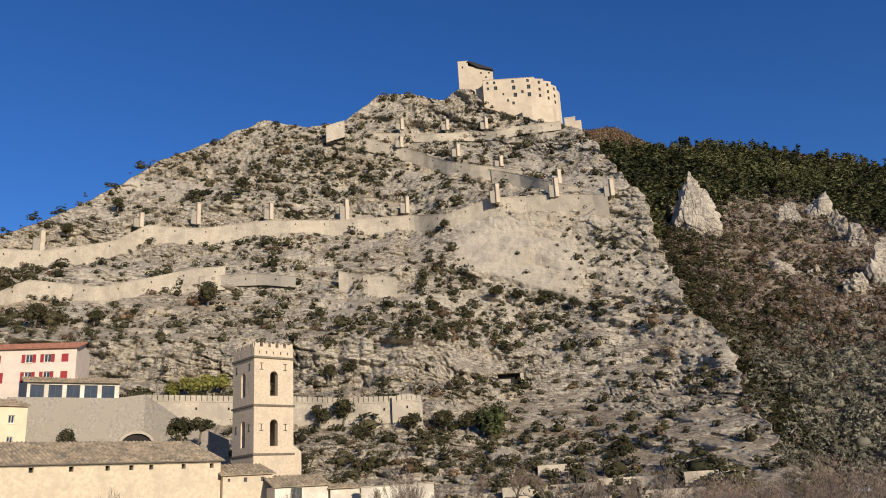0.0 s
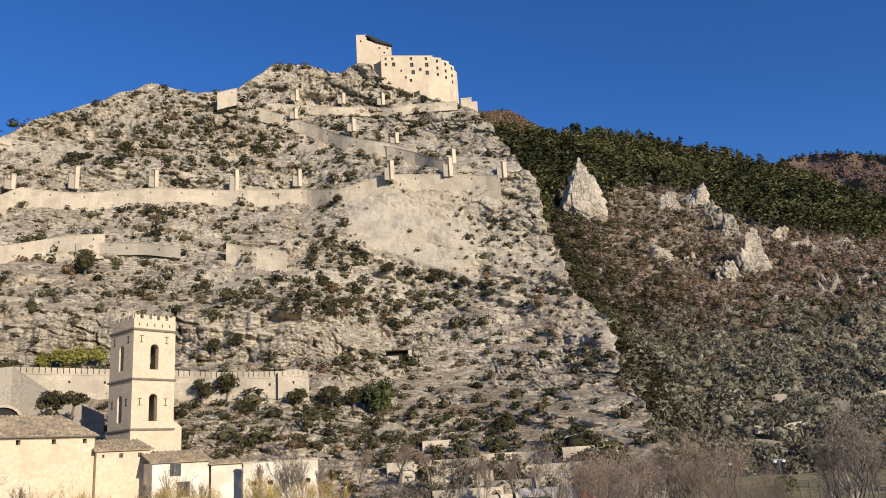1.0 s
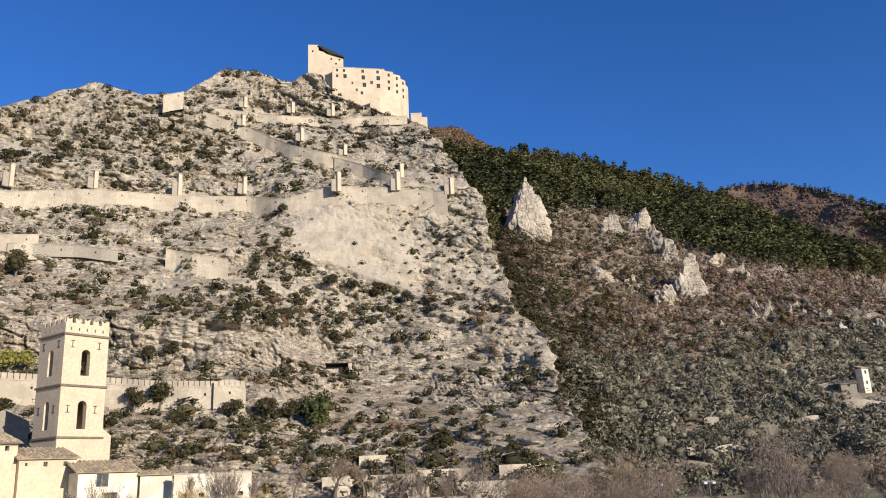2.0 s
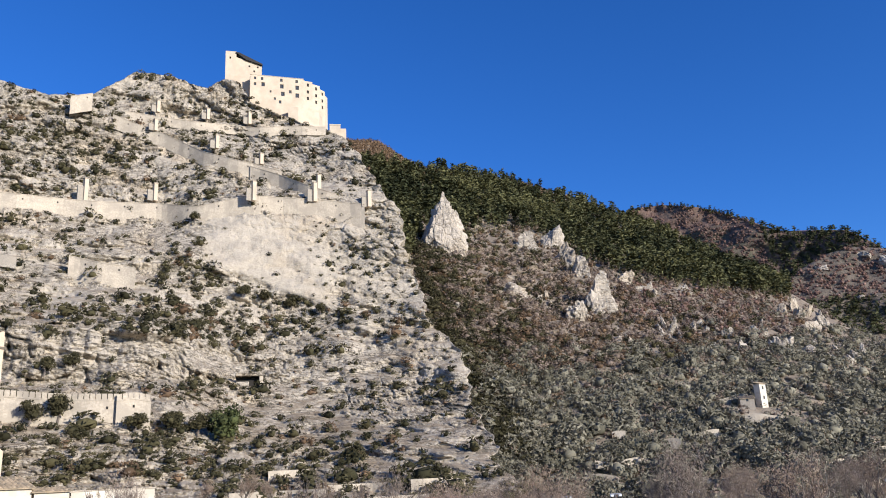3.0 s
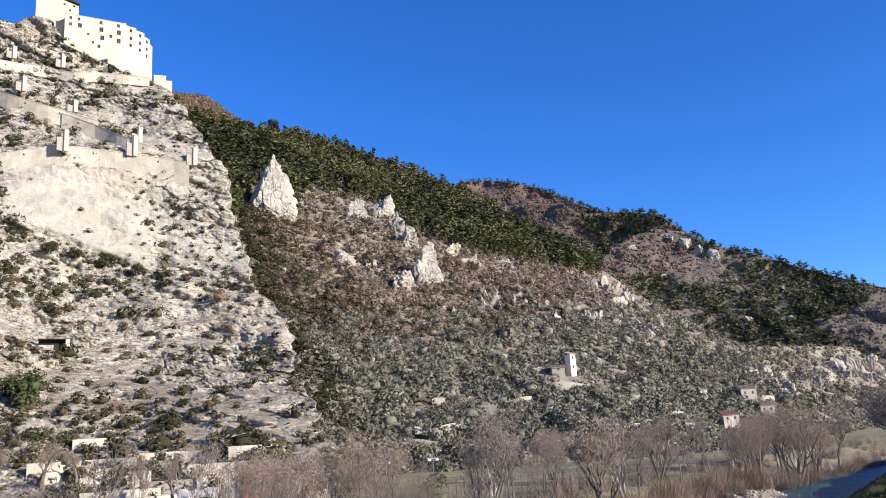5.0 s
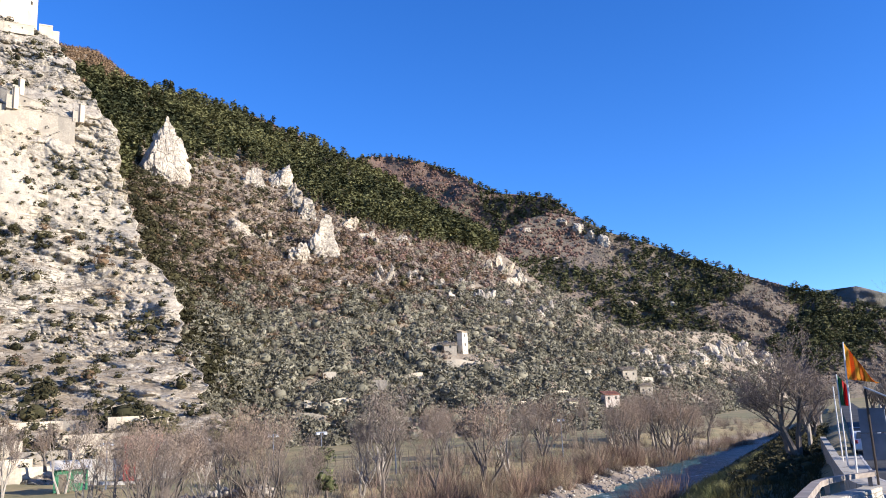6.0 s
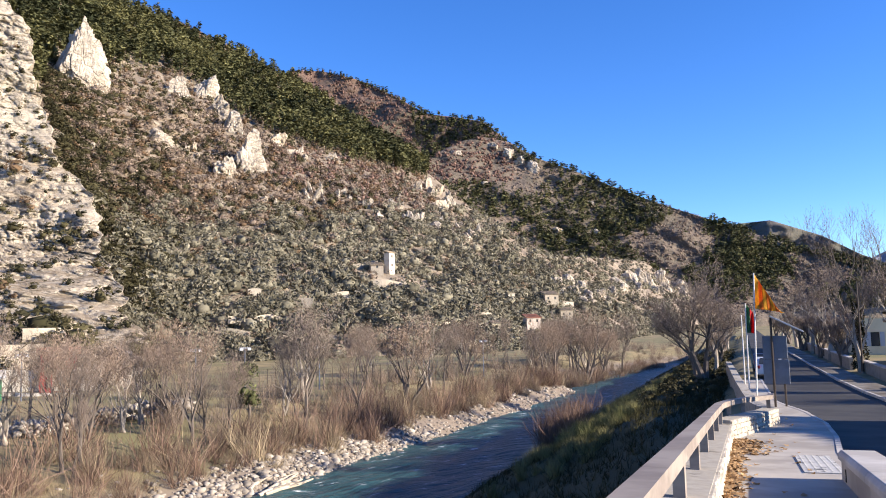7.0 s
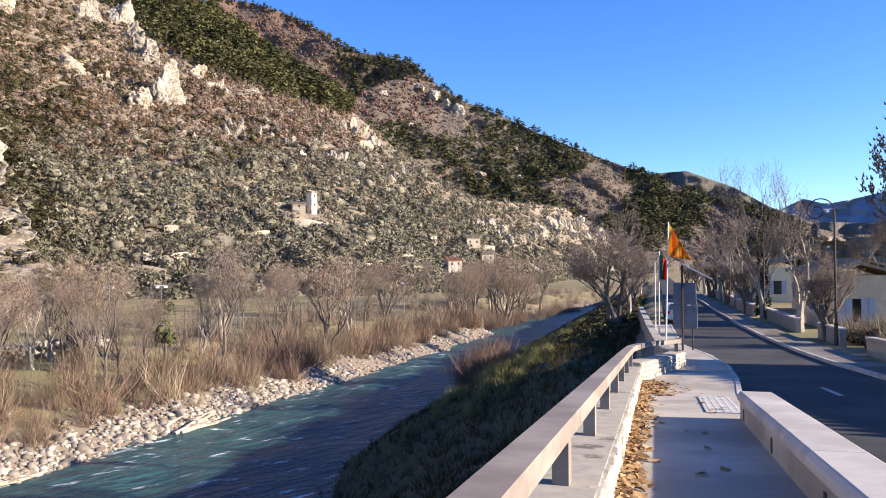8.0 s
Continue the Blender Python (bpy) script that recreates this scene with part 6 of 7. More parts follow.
DRIFT = mat("bleached_driftwood", (0.52, 0.44, 0.34), (0.38, 0.32, 0.245), scale=3.0, bump=0.02, bump_scale=14, stretch=(1, 1, 0.4))
dr = random.Random(31)
for k in range(9):
    s_, n_ = 43.5 + dr.uniform(-1.8, 3.4), 31.0 + dr.uniform(-0.3, 1.6)
    if k > 5:
        s_, n_ = 20 + dr.uniform(0, 8), 31.4 + dr.uniform(0, 1.5)
    x, y = river_plan(s_, n_)
    L = dr.uniform(1.6, 4.2)
    t = thing("driftwood_log", Matrix.Translation((x, y, max(0.0, ground_at(x, y)) + 0.1)) @ Matrix.Rotation(dr.gauss(0.35, 0.4), 4, "Z"), "bleached driftwood log stranded at the water's edge", "log", "driftwood")
    part("log", tube([(0, 0, 0), (L * 0.3, 0.12, 0.12), (L * 0.65, 0.05, 0.18), (L, 0.25, 0.3)], [0.13, 0.12, 0.10, 0.05], 7), DRIFT, t)
    part("branch", tube([(L * 0.45, 0.08, 0.14), (L * 0.6, -0.3, 0.35), (L * 0.7, -0.6, 0.4)], [0.06, 0.04, 0.02], 5), DRIFT, t)
# dry grass of the meadow
tuft = np.array([(*river_plan(s, n), 0) for s, n in zip(rng.uniform(-10, 150, 1800), rng.uniform(34, 62, 1800))])
tuft[:, 2] = near_ground(tuft[:, 0], tuft[:, 1])
scatter("dry_grass", [twig_template(s + 50, 12, 0.5, 0.03) for s in range(4)], tuft, rng.uniform(0.15, 0.4, len(tuft)), rng.uniform(0, 1, len(tuft)), STRAW, "dry straw-coloured grass on the meadow", "grass")

# broom and grass on the road embankment
BROOM = toned("green_broom_stems", (0.10, 0.105, 0.04), (0.22, 0.20, 0.09))
GRASS = toned("embankment_grass", (0.022, 0.022, 0.009), (0.06, 0.055, 0.022))
bs, bq = [], []
for i in range(250):
    s = 38 + 48 * rng.uniform()
    bs.append(s)
    bq.append(-6.2 - 5.5 * rng.uniform())
bp_ = np.array([(*plan(s, q), 0) for s, q in zip(bs, bq)])
bp_[:, 2] = near_ground(bp_[:, 0], bp_[:, 1]) - 0.1
scatter("broom_bushes", [twig_template(s + 70, 210, 0.5, 0.012) for s in range(5)], bp_, rng.uniform(0.3, 0.62, len(bp_)), rng.uniform(0, 1, len(bp_)), BROOM, "green broom bushes on the river embankment", "broom")
gs = np.array([(*plan(s, q), 0) for s, q in zip(np.where(rng.uniform(size=9500) < 0.8, rng.uniform(-2, 70, 9500), rng.uniform(70, 140, 9500)), -1.3 - 14 * rng.uniform(size=9500) ** 1.2)])
gs[:, 2] = near_ground(gs[:, 0], gs[:, 1]) - 0.03
scatter("embankment_turf", [twig_template(s + 90, 9, 0.6, 0.03) for s in range(4)], gs, rng.uniform(0.10, 0.30, len(gs)), rng.uniform(0, 1, len(gs)), GRASS, "short grass on the road embankment", "grass")
vs = np.array([(*plan(s, q), 0) for s, q in zip(rng.uniform(52, 120, 130), rng.uniform(-6.5, -1.8, 130))])
vs[:, 2] = near_ground(vs[:, 0], vs[:, 1]) - 0.1
scatter("verge_shrubs", SHRUBS, vs, rng.uniform(0.3, 0.75, len(vs)), rng.uniform(0.1, 1, len(vs)), SHRUB, "dark evergreen shrubs on the grassy verge", "shrubs")
rb = np.array([(*plan(s, q), 0) for s, q in zip(rng.normal(61, 3, 26), rng.normal(-12.4, 0.8, 26))])
rb[:, 2] = near_ground(rb[:, 0], rb[:, 1])
scatter("red_osier", FINE_TWIGS, rb, rng.uniform(1.3, 2.0, len(rb)), rng.uniform(0, 1, len(rb)), STEM, "russet osier stems by the water", "brush")

lone = bare_tree("embankment_tree", 210, 10.5, 1.05, 0.24, BARK, TWIG, "broad leafless tree on the embankment", 0.22, 6, 0.35, 3, 0.027)
x, y = plan(69, -3.2)
lone.matrix_basis = Matrix.Translation((x, y, ground_at(x, y))) @ Matrix.Scale(1.35, 4)

# ---------------------------------------------------------------- road, path, barrier, parapet and rail
ASPHALT = mat("asphalt", (0.033, 0.033, 0.035), (0.023, 0.023, 0.025), scale=3.0, rough=0.85, c3=(0.055, 0.053, 0.05), scale3=0.25, bump=0.006, bump_scale=60)
CONCRETE = mat("pale_concrete", (0.46, 0.42, 0.36), (0.38, 0.345, 0.295), scale=1.2, c3=(0.31, 0.28, 0.24), scale3=0.5, bump=0.006, bump_scale=40)
FARPAVE = mat("worn_pavement", (0.25, 0.225, 0.19), (0.16, 0.145, 0.12), scale=1.2, c3=(0.11, 0.09, 0.065), scale3=0.35, bump=0.02, bump_scale=8)
COPE = mat("barrier_concrete", (0.56, 0.53, 0.48), (0.47, 0.44, 0.395), scale=1.0, c3=(0.40, 0.37, 0.33), scale3=0.7, bump=0.004, bump_scale=40)
RUBBLE = mat("rubble_stone", (0.52, 0.47, 0.385), (0.36, 0.325, 0.27), scale=5.0, c3=(0.24, 0.215, 0.18), scale3=1.3, t3=(0.55, 0.7), bump=0.035, bump_scale=9, random_ob=0.18)
MORTAR = mat("lime_mortar", (0.40, 0.365, 0.305), (0.31, 0.285, 0.24), scale=6.0, c3=(0.12, 0.11, 0.09), scale3=1.6, t3=(0.58, 0.66), bump=0.03, bump_scale=14)
RAILPAINT = mat("weathered_rail_timber", (0.24, 0.20, 0.17), (0.185, 0.155, 0.13), scale=4.0, c3=(0.29, 0.25, 0.21), scale3=0.9, rough=0.7, bump=0.006, bump_scale=18, stretch=(1, 1, 3))
LEAF = toned("fallen_plane_leaves", (0.27, 0.155, 0.07), (0.47, 0.31, 0.16), island=0.3)
PAINT = mat("white_road_paint", (0.55, 0.54, 0.50), (0.40, 0.39, 0.36), scale=6.0, c3=(0.12, 0.12, 0.12), scale3=3.0, t3=(0.58, 0.66))


def strip(name, s0, s1, left, right, lift, depth, material, label, category, step=1.5, kind="structure"):
    """A paved strip that follows the road's fall, with its thickness."""
    ss = np.arange(s0, s1 + 1e-6, step)
    bm = bmesh.new()
    rows = []
    for s in ss:
        z = float(PATH_Z(s)) + lift
        l_, r_ = float(left(s)), float(right(s))
        a, b = plan(s, l_), plan(s, r_)
        rows.append([bm.verts.new(p) for p in ((*a, z), (*b, z), (*b, z - depth), (*a, z - depth))])
    for r0, r1 in zip(rows, rows[1:]):
        for i in range(4):
            bm.faces.new((r0[i], r0[(i + 1) % 4], r1[(i + 1) % 4], r1[i]))
    bm.faces.new(rows[0])
    bm.faces.new(rows[-1][::-1])
    return tagged(part(name, bm, material), label, category, kind=kind)


PATH_RIGHT = curve([(-40, 1.85), (14.3, 1.85), (18, 1.62), (24, 2.1), (30, 2.35), (36, 2.1), (42, 1.2), (60, 0.9), (200, 0.9)])
PATH_LEFT = curve([(-40, -0.45), (22, -0.45), (25, 0.1), (29, 0.85), (34, 0.7), (60, -0.4), (200, -0.4)])
ROAD_RIGHT = curve([(-40, 6.6), (30, 6.6), (60, 5.6), (120, 5.0), (400, 5.0)])
strip("road", -40, 400, lambda s: PATH_RIGHT(s) + 0.06, lambda s: ROAD_RIGHT(s), -0.13, 0.4, ASPHALT, "dark asphalt road running along the river", "road", 2.0)
strip("footpath", -40, 60, PATH_LEFT, PATH_RIGHT, 0.0, 0.5, CONCRETE, "pale concrete footpath beside the road", "pavement")
strip("kerb", 14.6, 60, PATH_RIGHT, lambda s: PATH_RIGHT(s) + 0.12, 0.012, 0.4, COPE, "pale concrete kerb", "kerb")
strip("far_pavement", -40, 160, lambda s: ROAD_RIGHT(s) + 0.13, lambda s: ROAD_RIGHT(s) + 1.7, 0.0, 0.5, FARPAVE, "worn grey pavement across the road", "pavement", 2.0)
strip("far_kerb", -40, 160, ROAD_RIGHT, lambda s: ROAD_RIGHT(s) + 0.125, 0.012, 0.4, COPE, "pale kerb across the road", "kerb", 2.0)
for s in (21.0,):
    strip("road_mark", s, s + 2.4, lambda v_: 4.15 + 0 * v_, lambda v_: 4.28 + 0 * v_, -0.124, 0.02, PAINT, "worn white centre line dash on the road", "road marking", 1.2)


def tactile_plate():
    x, y = plan(16.6, 1.15)
    m = Matrix.Translation((x, y, float(PATH_Z(16.6)))) @ Matrix.Rotation(radians(90 - ROAD_AZ), 4, "Z") @ Matrix.Rotation(math.atan(0.063), 4, "Y")
    t = thing("tactile_plate", m, "white tactile paving plate set in the footpath", "paving")
    part("plate", boxed(-1.6, -0.32, 0.004, 1.6, 0.32, 0.016), PAINT, t)
    stud = bmesh.new()
    bmesh.ops.create_cone(stud, cap_ends=True, segments=6, radius1=0.022, radius2=0.015, depth=0.006)
    me = bpy.data.meshes.new("stud")
    stud.to_mesh(me)
    stud.free()
    me.materials.append(PAINT)
    for i in range(22):
        for j in range(5):
            o = new("stud", me)
            o.parent = t
            o.location = (-1.45 + i * 0.138, -0.24 + j * 0.12, 0.02)


tactile_plate()


def road_frame(s, q, z=0.0):
    x, y = plan(s, q)
    return Matrix.Translation((x, y, float(PATH_Z(s)) + z)) @ Matrix.Rotation(radians(90 - ROAD_AZ), 4, "Z")


def barrier():
    """Concrete blocks of the guard wall, in the local frame x along the road, y to its left."""
    ends = [14.3, 11.1, 7.9, 4.7, 1.5, -1.7, -4.9, -8.1]
    for s1, s0 in zip(ends, ends[1:]):
        a = road_frame(s0, 1.32)
        slope = float(PATH_Z(s1) - PATH_Z(s0))
        t = thing("guard_wall_block", a, "pale precast concrete guard wall block between path and road", "barrier", "guard wall blocks")
        L = s1 - s0 - 0.012
        last = s1 == 14.3
        # body with a groove below the coping
        def shear(bm):
            for v_ in bm.verts:
                v_.co.z += slope * v_.co.x / (s1 - s0)
            return bm
        cut = 0.28 if last else 0.0
        bm = bmesh.new()
        add_prism(bm, [(0, 0.0, -0.2), (L, 0.0, -0.2), (L - cut * 0.3, 0.0, 0.31), (0, 0.0, 0.31)], (0, -0.46, 0))
        part("body", shear(bm), CONCRETE, t)
        bm = bmesh.new()
        add_prism(bm, [(0, 0.05, 0.313), (0, 0.05, 0.40), (0, 0.0, 0.46), (0, -0.48, 0.46), (0, -0.53, 0.40), (0, -0.53, 0.313)], (L - cut * 0.35, 0, 0))
        bmesh.ops.bevel(bm, geom=bm.edges[:], offset=0.012, segments=1, affect="EDGES")
        part("coping", shear(bm), COPE, t)
        bm = bmesh.new()
        add_box(bm, L * 0.78, -0.002, 0.03, L * 0.78 + 0.10, 0.012, 0.22, 0.004)
        part("drain_slot", shear(bm), IRON, t)


barrier()


def parapet():
    """Rubble parapet with a flat top, beside the footpath."""
    runs = [((-12, -0.40), (22, -0.40)), ((22, -0.40), (29.4, 0.92)), ((29.4, 0.92), (33, 0.55)), ((33, 0.55), (75, -1.1))]
    rr = random.Random(8)
    count = 0
    stones_ = []
    for k in range(9):
        bm = bmesh.new()
        bmesh.ops.create_cube(bm, size=1.0)
        bmesh.ops.bevel(bm, geom=bm.edges[:], offset=0.16, segments=1, affect="EDGES")
        for v_ in bm.verts:
            v_.co += Vector((rr.uniform(-0.09, 0.09), rr.uniform(-0.05, 0.05), rr.uniform(-0.09, 0.09)))
        me = bpy.data.meshes.new("stone")
        bm.to_mesh(me)
        bm.free()
        me.materials.append(RUBBLE)
        stones_.append(me)
    for ri, ((s0, q0), (s1, q1)) in enumerate(runs):
        a, b = Vector((*plan(s0, q0), 0)), Vector((*plan(s1, q1), 0))
        x_ = (b - a).normalized()
        L = (b - a).length
        y_ = Vector((-x_.y, x_.x, 0))
        m = Matrix((x_, y_, Vector((0, 0, 1)))).transposed().to_4x4()
        m.translation = a + Vector((0, 0, 0))
        t = thing("parapet_wall", m, "low rubble stone parapet wall beside the footpath", "wall", "parapet walls")
        top = 0.42 if ri < 1 else 0.50
        wd = 0.62 if ri < 1 else 0.45
        bm = bmesh.new()
        rows = []
        n_ = max(2, int(L / 1.2))
        for i in range(n_ + 1):
            x = L * i / n_
            z = float(PATH_Z(s0 + (s1 - s0) * i / n_))
            rows.append([bm.verts.new(p) for p in ((x, 0.02, z - 1.2), (x, 0.02, z + top - 0.02), (x, wd, z + top), (x, wd, z - 1.5))])
        for r0, r1 in zip(rows, rows[1:]):
            for i in range(4):
                bm.faces.new((r0[i], r0[(i + 1) % 4], r1[(i + 1) % 4], r1[i]))
        bm.faces.new(rows[0])
        bm.faces.new(rows[-1][::-1])
        part("core", bm, MORTAR, t)
        if ri > 2:
            continue
        xs = (6.5, 34) if ri == 0 else (0, L)
        far_from = 0
        z_row = -0.04
        while z_row < top - 0.02:
            hgt = rr.uniform(0.11, 0.17)
            if z_row + hgt > top - 0.03:
                hgt = top - z_row
            x = max(0, xs[0] + 12 - 12) if ri == 0 else 0
            x = 15.0 if ri == 0 else 0
            while x < (L if ri else 34):
                w_ = rr.uniform(0.16, 0.42)
                z = float(PATH_Z(s0 + (s1 - s0) * (x + w_ / 2) / L))
                o = new("stone", stones_[rr.randrange(9)])
                o.parent = t
                o.location = (x + w_ / 2, 0.03, z + z_row + hgt / 2 - 0.025)
                o.scale = (w_ - 0.012, rr.uniform(0.10, 0.15), hgt - 0.012)
                o.rotation_euler = (0, rr.uniform(-0.04, 0.04), 0)
                x += w_
                count += 1
            z_row += hgt
    # top stones
    rail = thing("guard_rail", road_frame(0, -0.98, 0), "brown weathered guard rail beam on short posts", "rail")
    inv = rail.matrix_basis.inverted()

    def beam(points, hw, hh, name, material):
        bm = bmesh.new()
        rows = []
        for i, (s, q) in enumerate(points):
            p0, p1 = points[max(0, i - 1)], points[min(len(points) - 1, i + 1)]
            d_ = Vector((*plan(*p1), 0)) - Vector((*plan(*p0), 0))
            d_.normalize()
            n_ = Vector((-d_.y, d_.x, 0)) * hw
            c = Vector((*plan(s, q), float(PATH_Z(s)) + 0.92))
            rows.append([bm.verts.new(inv @ v_) for v_ in (c + n_ - Vector((0, 0, hh)), c + n_, c - n_, c - n_ - Vector((0, 0, hh)))])
        for r0, r1 in zip(rows, rows[1:]):
            for i in range(4):
                bm.faces.new((r0[i], r0[(i + 1) % 4], r1[(i + 1) % 4], r1[i]))
        bm.faces.new(rows[0])
        bm.faces.new(rows[-1][::-1])
        bmesh.ops.bevel(bm, geom=[e for e in bm.edges if len(e.link_faces) == 2 and e.calc_face_angle(0) > 1.0], offset=0.015, segments=1, affect="EDGES")
        return part(name, bm, material, rail)

    line = [(-6, -0.68), (0, -0.68), (6, -0.68), (12, -0.68), (18, -0.68), (22, -0.66), (24.5, -0.47), (27, -0.1), (29.6, 0.72), (31, 0.8)]
    beam(line, 0.10, 0.14, "beam", RAILPAINT)
    for i in range(15):
        s = -4.4 + i * 2.6
        q = float(np.interp(s, [p[0] for p in line], [p[1] for p in line]))
        if s > 30.5:
            break
        bm = boxed(-0.10, -0.06, -0.54, 0.10, 0.06, -0.141)
        x, y = plan(s, q)
        bm.transform(inv @ (Matrix.Translation((x, y, float(PATH_Z(s)) + 0.92)) @ Matrix.Rotation(radians(90 - ROAD_AZ), 4, "Z")))
        part("post", bm, RAILPAINT, rail)


parapet()

# fallen leaves drifted against the parapet
ls = np.concatenate([rng.uniform(4, 21.5, 2600), rng.uniform(18, 22, 500), rng.uniform(3, 40, 45)])
lq = np.concatenate([-0.42 + np.abs(rng.normal(size=2600)) * 0.12, -0.4 + np.abs(rng.normal(size=500)) * 0.32, rng.uniform(-0.4, 1.3, 45)])
lp = np.array([(*plan(s, q), float(PATH_Z(s)) + 0.012 + 0.05 * rng.uniform() * math.exp(-(q + 0.42) * 6)) for s, q in zip(ls, lq)])
leaf_t = []
for s in range(5):
    rl = np.random.default_rng(s + 300)
    c = rl.normal(size=(6, 3)) * (0.0, 0.0, 0.18)
    ring = np.array([(0, 0, 0.25), (1, 0.1, 0), (0.35, 0.8, 0.2), (-0.7, 0.65, 0.0), (-0.8, -0.5, 0.25), (0.4, -0.8, 0.05)]) + c
    leaf_t.append((ring, np.array([[0, 1, 2], [0, 2, 3], [0, 3, 4], [0, 4, 5], [0, 5, 1]])))
scatter("fallen_leaves", leaf_t, lp, rng.uniform(0.04, 0.08, len(lp)), rng.uniform(0, 1, len(lp)), LEAF, "brown fallen plane leaves drifted along the parapet", "leaves")

# ---------------------------------------------------------------- larger single bushes and trees
def leafy_bush(name, place, rad, tall, material, seed, label, leaves=1600, trunk=True, tone=(0.2, 0.9)):
    r_ = np.random.default_rng(seed)
    t = thing(name, Matrix.Translation(place), label, "bush" if not trunk else "tree")
    cos, fs, ts, o = [], [], [], 0
    lobes = max(6, int(rad * 5))
    for k in range(lobes):
        d_ = r_.normal(size=3)
        d_ /= np.linalg.norm(d_)
        c = d_ * (rad * 0.6, rad * 0.6, tall * 0.34) * r_.uniform(0.5, 1.1) + (0, 0, tall * 0.55)
        q = rad * r_.uniform(0.3, 0.5)
        core, cf = ico_template(1, 0.25, seed + k)
        lt, lf = leaf_tris(leaves // lobes, r_, 0.5, 0.12, 4)
        co, f = merge((core * 0.55, cf), (lt, lf))
        cos.append(co * q + c)
        fs.append(f + o)
        ts.append(np.full(len(co), r_.uniform(*tone)))
        o += len(co)
    ob = raw_mesh("crown", np.concatenate(cos), np.concatenate(fs), material, tone=np.concatenate(ts))
    ob.parent = t
    part("trunk", tube([(0, 0, -0.6), (0.1 * rad, 0, tall * 0.3), (0, 0.1 * rad, tall * 0.6)], [0.09 * rad, 0.07 * rad, 0.03 * rad], 6), BARK, t)
    return t


GREEN_BUSH = toned("fresh_green_needles", (0.035, 0.044, 0.016), (0.085, 0.095, 0.036))
BAMBOO = toned("yellow_green_cane_leaves", (0.13, 0.13, 0.03), (0.27, 0.25, 0.07))


def hill_bush(az, el, rad, tall, material, seed, label, name="evergreen_bush"):
    p = on_hill(np.array([az]), np.array([el]))[0]
    leafy_bush(name, Vector(p) - bearing(az) * 1.5, rad, tall, material, seed, label)


for i, (a, e, rd, tl) in enumerate([(2.6, 3.6, 4.2, 6.5), (-29.8, 13.2, 4.2, 6.5), (-16.8, 13.3, 3.6, 6.0), (-27.5, 11.7, 3.2, 5.5), (-7.6, 5.2, 3.2, 4.5), (-9.2, 5.0, 2.6, 3.8), (-8.6, 8.0, 2.4, 4.0),
                                    (-7.0, 8.2, 2.2, 4.0), (-24, 12, 2.2, 3.4), (-14.5, 21.2, 3.0, 4.0), (-23.0, 19.4, 2.6, 3.6), (-0.6, 4.4, 2.6, 3.0), (0.9, 4.2, 2.4, 3.2), (-3.0, 4.6, 2.3, 2.8),
                                    (-26.0, 17.6, 2.4, 3.2), (7.0, 12.4, 2.4, 3.2), (3.6, 13.2, 2.4, 3.0), (9.0, 12.0, 2.0, 2.6), (0.2, 18.2, 2.0, 3.4), (5.2, 12.9, 2.2, 2.6)]):
    hill_bush(a, e, rd, tl, GREEN_BUSH if i == 0 else SHRUB, 400 + i, "dense dark evergreen bush among the rocks")
for i, (a, e, rd, tl) in enumerate([(-18.9, 7.2, 2.4, 3.4), (-17.8, 7.3, 2.6, 3.6), (-16.7, 7.4, 2.8, 4.2), (-15.8, 7.4, 2.6, 4.4)]):
    hill_bush(a, e, rd, tl, BAMBOO, 450 + i, "yellow-green cane thicket behind the rampart", "cane_thicket")
for i, (a, d, e) in enumerate([(-18.3, 141, 4.4), (-17.1, 140, 4.6), (-25.2, 140, 3.9)]):
    leafy_bush("garden_bush", at(a, d, height(e, d)), 2.3, 3.6, SHRUB, 480 + i, "dark evergreen bush below the retaining wall")

# bare trees before the village, with yellow willow twigs
YELLOW_TWIG = mat("yellow_willow_twigs", (0.42, 0.30, 0.10), (0.30, 0.21, 0.075), scale=0.8, island=0.2)
willow = bare_tree("yellow_willow", 501, 7.5, 0.8, 0.12, BARK, YELLOW_TWIG, "leafless willow with yellow twigs before the village", 0.26, 6, 0.9, 3, 0.016)
grey_t = bare_tree("pale_poplar", 502, 8.5, 0.5, 0.12, PALE_BARK, TWIG, "slim pale leafless poplar before the village", 0.28, 5, 1.2, 2, 0.03)
russet_t = bare_tree("pollard_tree", 503, 8.0, 1.0, 0.28, BARK, RED_TWIG, "pollarded tree with russet twigs at the hill's foot", 0.22, 6, 0.7, 1, 0.03)


def plant(src, az, d, base_el, k, first=False, seed=0):
    p = at(az, d, height(base_el, d))
    m = Matrix.Translation(p) @ Matrix.Rotation(seed * 1.7, 4, "Z") @ Matrix.Scale(k, 4)
    if first:
        src.matrix_basis = m
        return src
    f = src.scale[0]
    return copy_thing(src, Matrix.Translation(p) @ Matrix.Rotation(seed * 1.7, 4, "Z") @ Matrix.Scale(k / f, 4))


for i, (a, d, k) in enumerate([(-15.5, 58, 0.95), (-19.3, 62, 1.0), (-12.2, 55, 0.9), (-8.8, 60, 0.95), (-5.0, 56, 0.95), (-2.6, 63, 1.0), (-23, 64, 0.9), (-27, 60, 0.95)]):
    plant(willow, a, d, -6.4, k * 1.22, i == 0, i)
for i, (a, d, k) in enumerate([(-22.6, 84, 1.05), (-20.4, 86, 1.0), (-24.2, 88, 0.95), (-4.6, 92, 1.2), (-3.3, 95, 1.25), (-2.2, 93, 1.1), (7.4, 100, 1.2), (-11.9, 90, 1.0), (-9.6, 92, 0.95), (9.3, 96, 1.1), (12.5, 98, 1.2)]):
    plant(grey_t, a, d, -4.2, k * 1.15, i == 0, i + 3)
